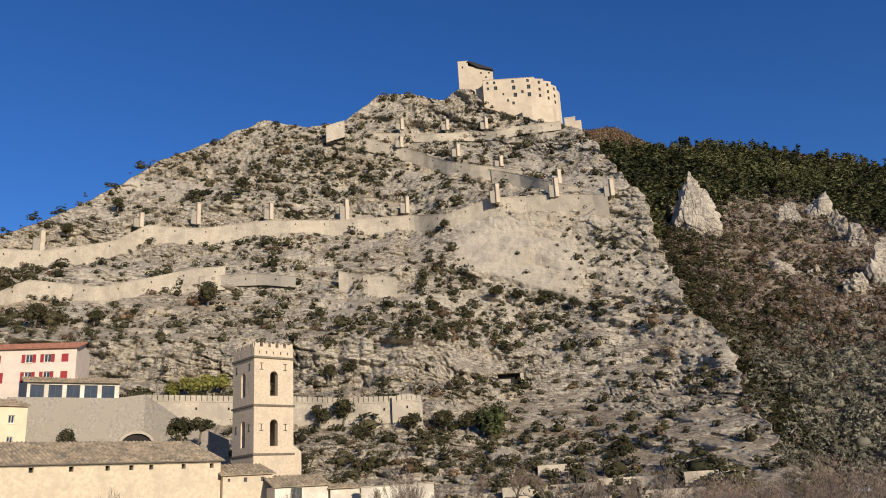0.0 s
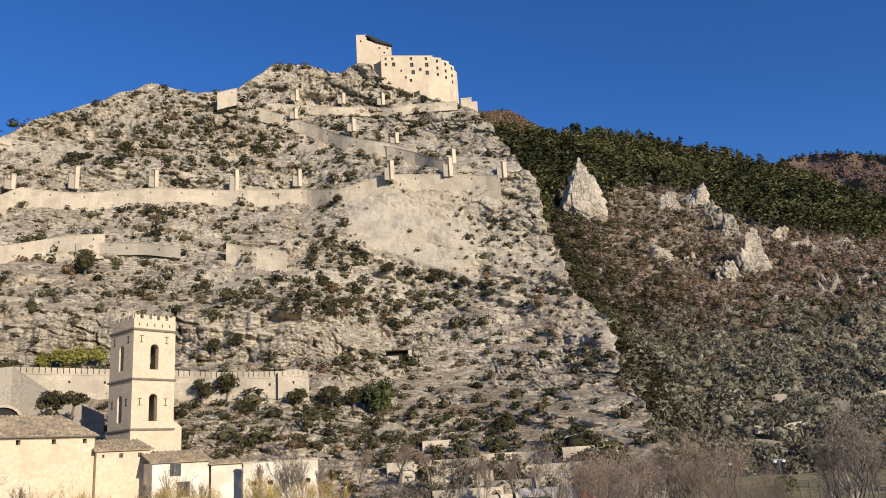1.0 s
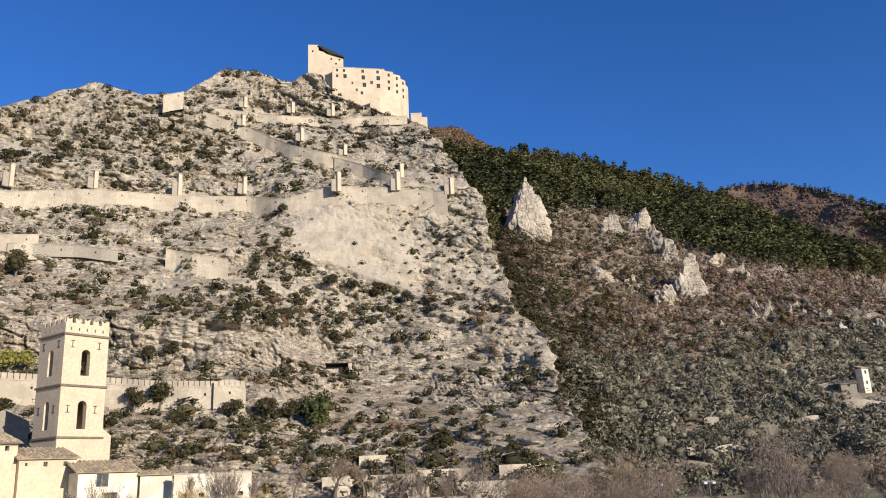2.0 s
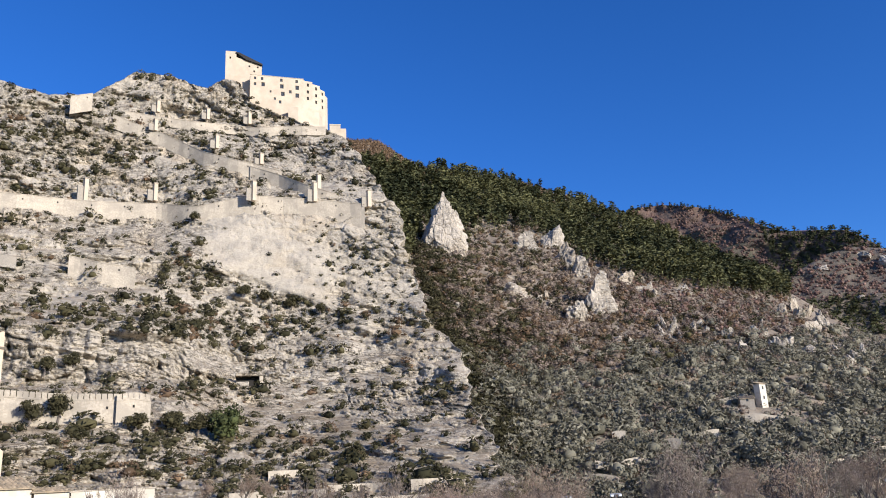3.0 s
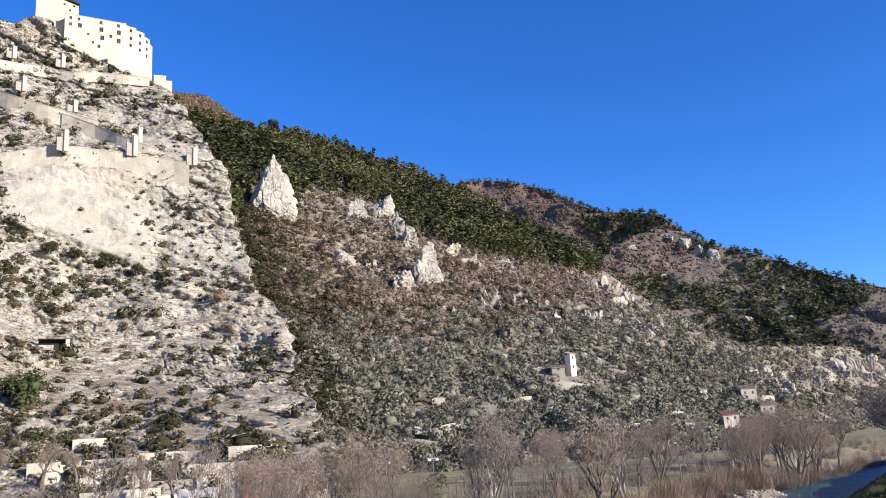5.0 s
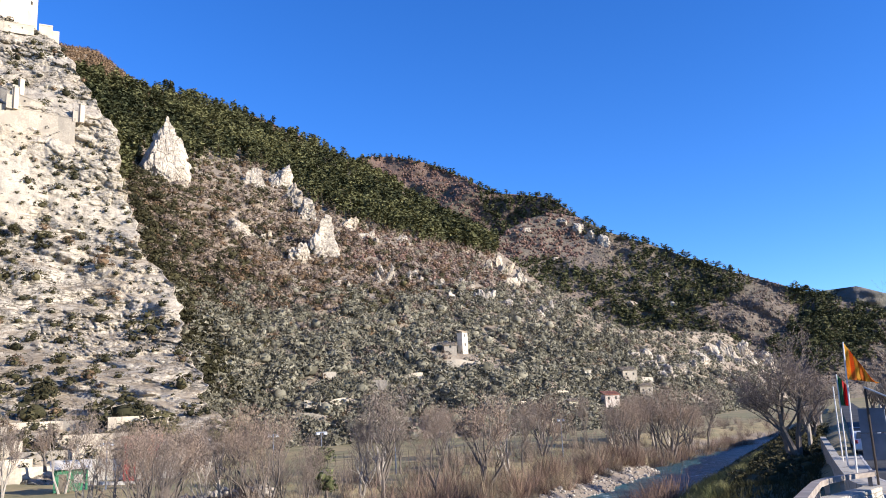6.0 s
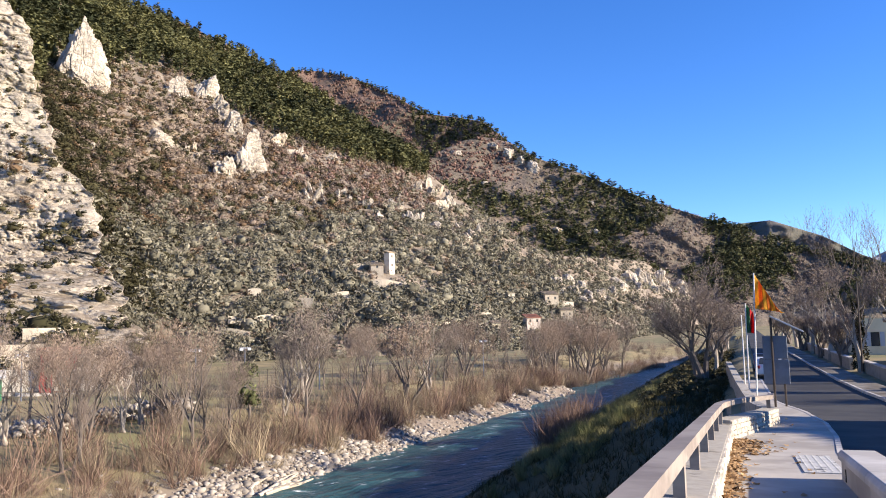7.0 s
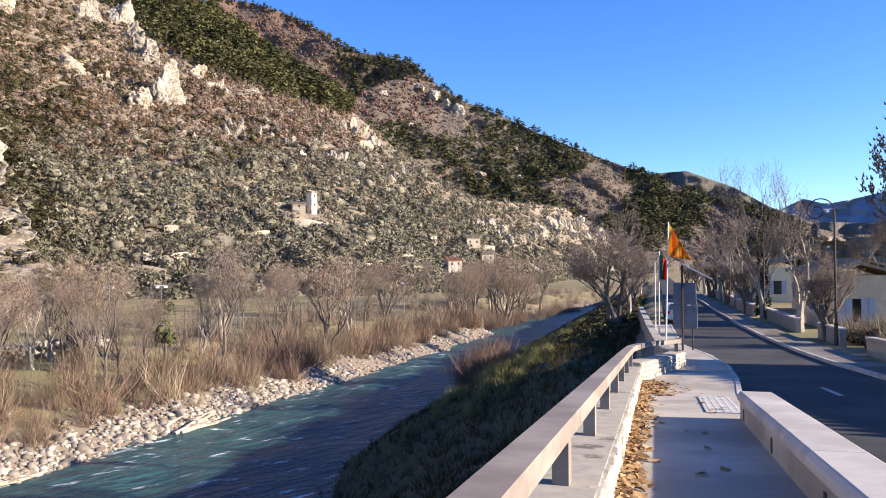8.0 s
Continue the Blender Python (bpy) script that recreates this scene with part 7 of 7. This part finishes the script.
for i, (a, d, k, e) in enumerate([(3.9, 118, 1.15, -1.2), (1.2, 122, 0.9, -0.8), (5.8, 124, 0.85, -0.9), (11.5, 118, 0.9, -2.4), (16.5, 112, 1.0, -3), (19.8, 108, 1.1, -3.2)]):
    plant(russet_t, a, d, e, k, i == 0, i + 5)


# ---------------------------------------------------------------- across the road
POLE = mat("dark_painted_steel", (0.045, 0.035, 0.03), (0.07, 0.055, 0.045), scale=3, rough=0.45, metal=0.4)
WHITE_POLE = mat("white_pole_paint", (0.68, 0.67, 0.64), (0.58, 0.57, 0.54), scale=3, rough=0.4)
GREY_PANEL = mat("galvanised_panel", (0.17, 0.19, 0.23), (0.13, 0.145, 0.175), scale=2, rough=0.5, metal=0.3)
# lantern glass coloured near black to stand for its shade
SHADED_GLASS = mat("shaded_lantern_glass", (0.10, 0.10, 0.10), (0.07, 0.07, 0.07), scale=4, rough=0.15)
LAMP_GLASS = mat("lamp_glass", (0.55, 0.56, 0.56), (0.45, 0.46, 0.46), scale=4, rough=0.2)
ORANGE = mat("orange_flag_cloth", (0.75, 0.20, 0.02), (0.68, 0.17, 0.02), scale=2, rough=0.8)
GOLD = mat("yellow_flag_cloth", (0.80, 0.42, 0.04), (0.72, 0.37, 0.04), scale=2, rough=0.8)
GREEN = mat("green_flag_cloth", (0.05, 0.20, 0.10), (0.04, 0.16, 0.08), scale=2, rough=0.8)
RED_CLOTH = mat("red_flag_cloth", (0.50, 0.03, 0.03), (0.42, 0.025, 0.025), scale=2, rough=0.8)


def street_lamp(s, q):
    m = road_frame(s, q)
    t = thing("street_lamp", m, "tall dark street lamp with a scrolled neck and lantern", "street lamp")
    H = 6.6
    part("pole", tube([(0, 0, 0), (0, 0, 1.1), (0, 0, 1.12), (0, 0, H)], [0.11, 0.10, 0.07, 0.05], 8), POLE, t)
    pts, R = [], 0.62
    for k in range(15):
        a = math.radians(k * 12.8)
        pts.append((0, R - R * math.cos(a), H + R * math.sin(a)))
    c = pts[-1]
    for k in range(1, 16):
        a = math.radians(180 + k * 20)
        rr = 0.42 * (1 - k * 0.035)
        pts.append((0, c[1] - 0.42 - rr * math.cos(a), c[2] + rr * math.sin(a)))
    part("scroll_neck", tube(pts, 0.03, 6), POLE, t)
    z = H - 0.75
    y = c[1] - 0.35
    part("hanger", tube([(0, y, H - 0.38), (0, y, z + 0.1)], 0.02, 6), POLE, t)
    lan = bmesh.new()
    bmesh.ops.create_cone(lan, cap_ends=True, segments=6, radius1=0.24, radius2=0.05, depth=0.24, matrix=Matrix.Translation((0, y, z)))
    lan = part("lantern_hood", lan, POLE, t)
    gl = bmesh.new()
    bmesh.ops.create_cone(gl, cap_ends=True, segments=6, radius1=0.12, radius2=0.20, depth=0.40, matrix=Matrix.Translation((0, y, z - 0.345)))
    part("lantern_glass", gl, SHADED_GLASS, t)
    return t


lamp = street_lamp(43.6, 8.55)
lamp["group"] = "street lamps"
for s, q in ((68, 8.2), (96, 8.0)):
    copy_thing(lamp, road_frame(s, q))


def flag_pole(s, q, h, cloth, drop, label, lean=0.0, wave=1.0):
    """White pole with a cloth in vertical stripes, blown out and hanging."""
    t = thing("flag_pole", road_frame(s, q, -0.3) @ Matrix.Rotation(lean, 4, "X"), label, "flag pole", "flag poles")
    part("pole", tube([(0, 0, 0), (0, 0, h)], [0.045, 0.03], 8), WHITE_POLE, t)
    if cloth:
        n, mrows = len(cloth), 9
        L = drop[0]
        for k, cm in enumerate(cloth):
            bm = bmesh.new()
            cols = 4
            grid = []
            for i in range(cols + 1):
                f = (k + i / cols) / n
                row = []
                for j in range(mrows + 1):
                    g = j / mrows
                    y = -f * L * (0.62 + 0.1 * g)
                    z = h - 0.05 - g * drop[1] - f * drop[2] * (1 - 0.9 * g)
                    x = wave * 0.12 * math.sin(f * 9 + g * 3)
                    row.append(bm.verts.new((x, y - 0.03, z)))
                grid.append(row)
            for a, b in zip(grid, grid[1:]):
                for j in range(mrows):
                    bm.faces.new((a[j], a[j + 1], b[j + 1], b[j]))
            bmesh.ops.solidify(bm, geom=bm.faces[:], thickness=0.012)
            part("cloth_stripe", bm, cm, t, smooth=True)
    return t


flag_pole(40.5, 0.42, 6.3, [GOLD, ORANGE, GOLD, ORANGE, GOLD, ORANGE, GOLD], (1.75, 1.6, 1.8), "white pole with an orange and yellow striped flag", 0.03)
flag_pole(49.0, 0.15, 5.2, [GREEN, GREEN, RED_CLOTH, RED_CLOTH], (0.6, 1.6, 0.5), "white pole with a limp green and red flag", 0.01)
flag_pole(53.0, -0.05, 4.6, [], (1, 1, 1), "bare white flag pole beside the parapet")


def notice_boards():
    t = thing("notice_board", road_frame(38.4, 1.15), "grey back of stacked notice boards on steel posts", "sign")
    t.matrix_basis = road_frame(38.4, 1.15, 0.3)
    part("post", tube([(0, 0.0, -0.5), (0, 0.0, 3.55)], 0.05, 8), POLE, t)
    part("rear_post", tube([(0.41, -0.45, -0.5), (0.41, -0.45, 2.7)], 0.045, 8), POLE, t)
    bm = boxed(0.30, -0.62, 1.75, 0.36, 0.38, 2.75, 0.01)
    for k in range(4):
        add_box(bm, 0.27, -0.55 + k * 0.28, 1.78, 0.298, -0.50 + k * 0.28, 2.72)
    part("upper_board", bm, GREY_PANEL, t)
    part("lower_board", boxed(0.30, -0.66, 0.65, 0.36, 0.40, 1.72, 0.01), GREY_PANEL, t)
    bm = boxed(-0.3, -1.35, -0.03, 0.5, 0.15, 0.03, 0.008)
    bm.transform(Matrix.Translation((0.1, -0.1, 3.55)) @ Matrix.Rotation(radians(28), 4, "X"))
    part("tilted_panel", bm, LAMP_GLASS, t)


notice_boards()


# houses on the far side of the road
def road_house(s0, s1, q, depth, eave, rise, wall_mat, label, wins, shutters=BLUEGREY, base=-0.3):
    m = road_frame(s0, q, base)
    m.translation.z = float(PATH_Z((s0 + s1) / 2)) + base
    t = thing("road_house", m @ Matrix.Rotation(math.pi, 4, "Z") @ Matrix.Translation((-(s1 - s0), 0, 0)), label, "house", "houses along the road")
    w = s1 - s0
    holes = [(w * f - 0.5, z, w * f + 0.5, z + h_) for f, z, h_ in wins]
    bm = bmesh.new()
    holed(bm, w, 0, eave, 0.4, holes, depth - 0.4)
    bm.transform(Matrix.Translation((0, 0, 0)))
    part("back_wall", bm, wall_mat, t)
    bm = bmesh.new()
    holed(bm, w, 0, eave, 0.4, holes)
    part("front_wall", bm, wall_mat, t)
    for x0 in (0.005, w - 0.405):
        holes2 = [(1.6, eave - 3.2, 2.5, eave - 1.6), (depth - 3.0, eave - 3.2, depth - 2.1, eave - 1.6)]
        bm = bmesh.new()
        holed(bm, depth - 0.4, 0, eave, 0.4, holes2, 0, 0.4)
        bm.transform(Matrix.Translation((x0 + 0.4, 0, 0)) @ Matrix.Rotation(radians(90), 4, "Z"))
        end = part("end_wall", bm, wall_mat, t)
        out = -0.0 if x0 < 1 else 0.4
        for h in holes2:
            bmw = boxed(x0 + 0.15, h[0], h[1], x0 + 0.22, h[2], h[3])
            part("end_window", bmw, GLASS, t)
            for sgn, ya in ((-1, h[0] - 0.5), (1, h[2] + 0.02)):
                xs = x0 - 0.06 if x0 < 1 else x0 + 0.41
                part("shutter", boxed(xs, ya, h[1], xs + 0.05, ya + 0.48, h[3], 0.01), shutters, t)
    for h in holes:
        window(t, (h[0] + h[2]) / 2, h[1], h[3], 1.0, 0.18, WHITE, shutters)
    tile_roof(t, w, depth / 2, eave, rise, 0.5)
    bm = bmesh.new()
    add_prism(bm, [(-0.5, depth / 2, eave + rise), (w + 0.5, depth / 2, eave + rise), (w + 0.5, depth + 0.5, eave - 0.2), (-0.5, depth + 0.5, eave - 0.2)], (0, 0, 0.2))
    part("rear_roof", bm, TILES, t)
    return t


road_house(60, 66, 10.8, 5, 3.7, 0.7, CREAM, "cream house with grey shutters beside the road", [(0.5, 1.2, 1.7)])
road_house(78, 90, 13.5, 8, 3.9, 0.9, CREAM, "low pale house behind the plane trees", [(0.15, 1.2, 1.6), (0.4, 1.2, 1.6), (0.65, 1.2, 1.6), (0.88, 1.2, 1.6)])
road_house(104, 128, 12.0, 9, 4.2, 1.0, YELLOW, "long yellowish house farther along the road", [(0.1, 1.2, 1.6), (0.3, 1.2, 1.6), (0.5, 1.2, 1.6), (0.7, 1.2, 1.6), (0.9, 1.2, 1.6)])


def garden_wall(s0, s1, q, h, material, label):
    t = thing("garden_wall", road_frame(s0, q, -0.2), label, "wall")
    slope = float(PATH_Z(s1) - PATH_Z(s0))
    bm = prism([(0, 0, -0.3), (s1 - s0, 0, slope - 0.3), (s1 - s0, 0, slope + h), (0, 0, h)], (0, -0.3, 0))
    part("wall", bm, material, t)
    bm = prism([(0, 0.06, h + 0.003), (s1 - s0, 0.06, slope + h + 0.003), (s1 - s0, 0.06, slope + h + 0.1), (0, 0.06, h + 0.1)], (0, -0.42, 0))
    part("coping", bm, COPE, t)


# unseen house, added and sized only to throw shade over the road
road_house(15, 34, 15.5, 8, 4.6, 1.0, CREAM, "plain cream house out of view, added to shade the asphalt", [(0.3, 1.2, 1.6), (0.7, 1.2, 1.6)])
garden_wall(28, 41, 9.3, 0.7, WALLSTONE, "low stone garden wall beside the pavement")
garden_wall(46, 52, 9.2, 0.8, GREYSTONE, "grey garden wall beside the pavement")
garden_wall(56, 72, 8.6, 0.8, GREYSTONE, "grey garden wall below the plane trees")
garden_wall(74, 120, 8.0, 0.9, GREYSTONE, "grey garden wall farther along the road")

# hedge and dry shrubs behind the garden wall
hd = np.array([(*plan(s, q), 0) for s, q in zip(rng.uniform(29, 52, 90), rng.uniform(10.0, 12.5, 90))])
hd[:, 2] = near_ground(hd[:, 0], hd[:, 1])
scatter("garden_hedge", FINE_TWIGS, hd, rng.uniform(0.6, 1.1, len(hd)), rng.uniform(0, 1, len(hd)), STRAW, "pale dry hedge behind the garden wall", "hedge")
scatter("garden_shrubs", SHRUBS, hd[::2], rng.uniform(0.4, 0.9, len(hd[::2])), rng.uniform(0, 1, len(hd[::2])), SHRUB, "dark evergreen shrubs behind the garden wall", "shrubs")

planes = [bare_tree("plane_tree", 601, 12.5, 0.75, 0.34, PALE_BARK, TWIG, "pale-barked leafless plane tree along the road", 0.24, 6, 0.9, 1, 0.03),
          bare_tree("plane_tree", 602, 10.5, 0.95, 0.42, BARK, TWIG, "forked leafless plane tree beside the pavement", 0.18, 6, 0.8, 2, 0.03)]
ivy = bare_tree("ivy_clad_tree", 603, 13.0, 0.8, 0.36, BARK, TWIG, "leafless tree with an ivy-covered trunk", 0.4, 6, 0.9, 1, 0.019)
for p_ in planes:
    p_["group"] = "trees along the road"
lv, lf = [], []
ri_ = np.random.default_rng(9)
for k in range(1200):
    a, z = ri_.uniform(0, 6.28), ri_.uniform(0.2, 6.4)
    rad = (0.62 - 0.04 * z) * ri_.uniform(0.8, 1.15)
    c = np.array([rad * math.cos(a), rad * math.sin(a), z])
    k0 = len(lv)
    for v_ in ri_.normal(size=(3, 3)) * 0.11:
        lv.append(c + v_)
    lf.append((k0, k0 + 1, k0 + 2))
iv = raw_mesh("ivy", np.array(lv), np.array(lf), SHRUB, tone=ri_.uniform(0, 0.5, len(lv)))
iv.parent = ivy
iv["label"] = "dark green ivy leaves"
row_ = [(50, 9.4, 1, 0.9), (57, 9.0, 0, 0.95), (70, 8.4, 0, 0.9), (80, 8.2, 1, 0.95), (89, 8.0, 0, 1.0), (98, 8.0, 1, 1.0), (108, 7.8, 0, 1.0), (120, 7.6, 1, 1.0), (134, 7.5, 0, 1.05), (150, 7.2, 1, 1.0), (168, 7.0, 0, 1.0),
        (190, 6.8, 1, 1.0), (84, -2.6, 0, 0.75), (98, -2.8, 1, 0.8), (112, -2.6, 0, 0.8), (128, -2.8, 1, 0.85), (146, -2.6, 0, 0.9), (165, -3, 1, 0.9), (33, 16.2, 0, 1.1), (27, 9.0, 1, 1.75), (72, 17, 0, 1.0), (44, 15, 1, 0.9)]
used = set()
for i, (s, q, k, sc) in enumerate(row_):
    x, y = plan(s, q)
    base = Matrix.Translation((x, y, ground_at(x, y) if q < 0 else float(PATH_Z(s)) - 0.2)) @ Matrix.Rotation(i * 2.1, 4, "Z")
    if k not in used:
        used.add(k)
        planes[k].matrix_basis = base @ Matrix.Scale(sc * 1.0, 4)
    else:
        copy_thing(planes[k], base @ Matrix.Scale(sc * 1.0 / planes[k].scale[0], 4))
x, y = plan(72, 8.6)
ivy.matrix_basis = Matrix.Translation((x, y, float(PATH_Z(72)) - 0.2)) @ Matrix.Scale(0.85, 4)


# ---------------------------------------------------------------- a parked car beyond the boards
CARPAINT = mat("white_car_paint", (0.62, 0.63, 0.64), (0.56, 0.57, 0.58), scale=1, rough=0.25, spec=0.5)
TYRE = mat("tyre_rubber", (0.02, 0.02, 0.02), (0.03, 0.03, 0.03), scale=6)
TAIL = mat("red_lamp_plastic", (0.35, 0.02, 0.02), (0.3, 0.02, 0.02), scale=6, rough=0.3)


def car(s, q, paint, label):
    t = thing("parked_car", road_frame(s, q, -0.13), label, "car", "parked cars")
    side_ = [(0, 0.3), (4.1, 0.3), (4.15, 0.75), (3.3, 0.92), (2.6, 1.42), (0.7, 1.45), (0.08, 0.95), (0, 0.6)]
    bm = prism([(x_, 0.85, z_) for x_, z_ in side_], (0, -1.7, 0))
    bmesh.ops.bevel(bm, geom=bm.edges[:], offset=0.05, segments=2, affect="EDGES")
    part("body", bm, paint, t)
    part("rear_window", prism([(0.13, 0.68, 1.02), (0.13, -0.68, 1.02), (0.58, -0.6, 1.40), (0.58, 0.6, 1.40)], (-0.03, 0, 0.03)), GLASS, t)
    for y_ in (0.856, -0.866):
        part("side_window", prism([(0.8, y_, 0.98), (3.0, y_, 0.98), (2.5, y_, 1.36), (0.95, y_, 1.36)], (0, 0.01, 0)), GLASS, t)
        for x_ in (0.75, 3.3):
            wb = bmesh.new()
            bmesh.ops.create_cone(wb, cap_ends=True, segments=16, radius1=0.31, radius2=0.31, depth=0.2, matrix=Matrix.Translation((x_, y_ * 0.93, 0.31)) @ Matrix.Rotation(radians(90), 4, "X"))
            wheel = part("wheel", wb, TYRE, t)
            hb = bmesh.new()
            bmesh.ops.create_cone(hb, cap_ends=True, segments=12, radius1=0.18, radius2=0.18, depth=0.215, matrix=Matrix.Translation((x_, y_ * 0.93, 0.31)) @ Matrix.Rotation(radians(90), 4, "X"))
            part("rim", hb, GREY_PANEL, wheel)
    for y_ in (0.62, -0.78):
        part("tail_lamp", boxed(-0.03, y_, 0.7, 0.05, y_ + 0.16, 0.92, 0.01), TAIL, t)


car(62, 1.6, CARPAINT, "white parked car beyond the notice boards")
car(69, 1.5, GREY_PANEL, "dark grey parked car along the road")


# ---------------------------------------------------------------- the meadow beyond the river
def floodlight(az, d, el0, el1):
    p = at(az, d, 0)
    g = ground_at(p.x, p.y)
    top = EYE.z + height(el1, d)
    t = thing("floodlight_mast", Matrix.Translation((p.x, p.y, g)), "slim grey floodlight mast beside the playing field", "mast", "floodlight masts")
    part("mast", tube([(0, 0, -0.2), (0, 0, top - g)], [0.09, 0.06], 8), GREY_PANEL, t)
    part("crossbar", boxed(-0.7, -0.05, top - g - 0.12, 0.7, 0.05, top - g, 0.01), GREY_PANEL, t)
    for x_ in (-0.5, 0.5):
        part("lamp_head", boxed(x_ - 0.22, -0.2, top - g - 0.35, x_ + 0.22, 0.05, top - g - 0.123, 0.03), LAMP_GLASS, t)


for a in (15.0, 21.0, 28.6, 33.6, 25.4, 45.0):
    floodlight(a, 98 if a < 40 else 120, -4.2, -1.0 if a < 40 else -0.9)


def field_edge():
    slope_wall("field_wall", [(12.5, -3.2, 108), (17, -3.5, 106), (23, -3.9, 104), (28, -4.0, 104), (34, -4.1, 104), (40, -4.0, 108)], 0.8, 0.4, COPE, "low pale wall along the back of the playing field")
    slope_wall("yard_retaining_wall", [(12, -1.9, 116), (15.5, -2.0, 113), (19.5, -2.1, 110)], 2.6, 0.6, WHITE, "pale retaining wall at the hill's foot")
    t = thing("field_fence", Matrix.Translation((0, 0, 0)), "thin dark post and wire fence of the playing field", "fence")
    for i in range(24):
        a = 29 + i * 0.55
        p = at(a, 105, 0)
        g = ground_at(p.x, p.y)
        part("post", tube([(p.x, p.y, g - 0.2), (p.x, p.y, g + 2.3)], 0.035, 5), POLE, t)
        if i:
            for z_ in (0.8, 1.5, 2.2):
                part("wire", tube([(pp.x, pp.y, gg + z_), (p.x, p.y, g + z_)], 0.014, 4), POLE, t)
        pp, gg = p, g
    for a, d, w_, h_, wm, rm, lab in ((16.0, 112, 4.2, 2.6, RED, RED_TILES, "small hut with a red tile roof"), (12.0, 100, 3.4, 2.4, GREEN, COPE, "small green hut at the meadow's edge")):
        p = at(a, d, 0)
        g = ground_at(p.x, p.y)
        if a > 15:
            g += 2.0
        m_, _ = facade(Vector((p.x, p.y, g)), at(a + 1, d, 0))
        h = thing("meadow_hut", m_, lab, "hut")
        bm = bmesh.new()
        holed(bm, w_, -2.2, h_, 0.15, [(0.5, 0, 1.3, 1.9), (2.0, 0.9, 2.9, 1.8)])
        part("front_wall", bm, wm, h)
        part("side_wall", boxed(0, 0.153, -2.2, 0.15, 3, h_), wm, h)
        part("end_wall", boxed(w_ - 0.15, 0.153, -2.2, w_, 3, h_), wm, h)
        part("door", boxed(0.52, 0.05, 0, 1.28, 0.1, 1.88), CORNICE, h)
        part("roof", prism([(-0.4, -0.4, h_), (w_ + 0.4, -0.4, h_), (w_ + 0.4, 1.6, h_ + 0.8), (-0.4, 1.6, h_ + 0.8)], (0, 0, 0.12)), rm, h)
        part("rear_roof", prism([(-0.4, 1.603, h_ + 0.8), (w_ + 0.4, 1.603, h_ + 0.8), (w_ + 0.4, 3.4, h_), (-0.4, 3.4, h_)], (0, 0, 0.12)), rm, h)


field_edge()
conifer = leafy_bush("young_conifer", Vector((0, 0, 0)), 1.5, 5.5, toned("dull_conifer_needles", (0.05, 0.06, 0.025), (0.11, 0.115, 0.05)), 700, "dull green young conifer on the river bank", 900)
x, y = river_plan(54, 41)
conifer.matrix_basis = Matrix.Translation((x, y, ground_at(x, y)))


# ---------------------------------------------------------------- rock shelter under the cliff
def rock_shelter():
    p = on_hill(np.array([4.2]), np.array([7.2]))[0]
    d = math.hypot(p[0], p[1]) - 1.5
    m_, w_ = facade(at(3.4, d, height(7.0, d)), at(4.9, d, height(7.0, d)))
    t = thing("rock_shelter", m_, "dark rock shelter with a stone lintel and side pier", "shelter")
    part("lintel", boxed(-0.6, -0.5, 3.2, w_ + 0.6, 3.0, 4.0, 0.15), ROCK, t)
    part("pier", boxed(w_ - 0.2, -0.3, -2, w_ + 0.7, 2.0, 3.2, 0.1), WALLSTONE, t)
    # near-black sheet standing for the shade in the shelter's depth
    part("back_wall", boxed(-0.4, 1.6, -2, w_ - 0.2, 2.0, 3.2), DARK, t)
    part("front_wall", boxed(-0.4, 0.0, -2, w_ - 2.6, 0.6, 1.9, 0.08), PALE_ROCK, t)


rock_shelter()
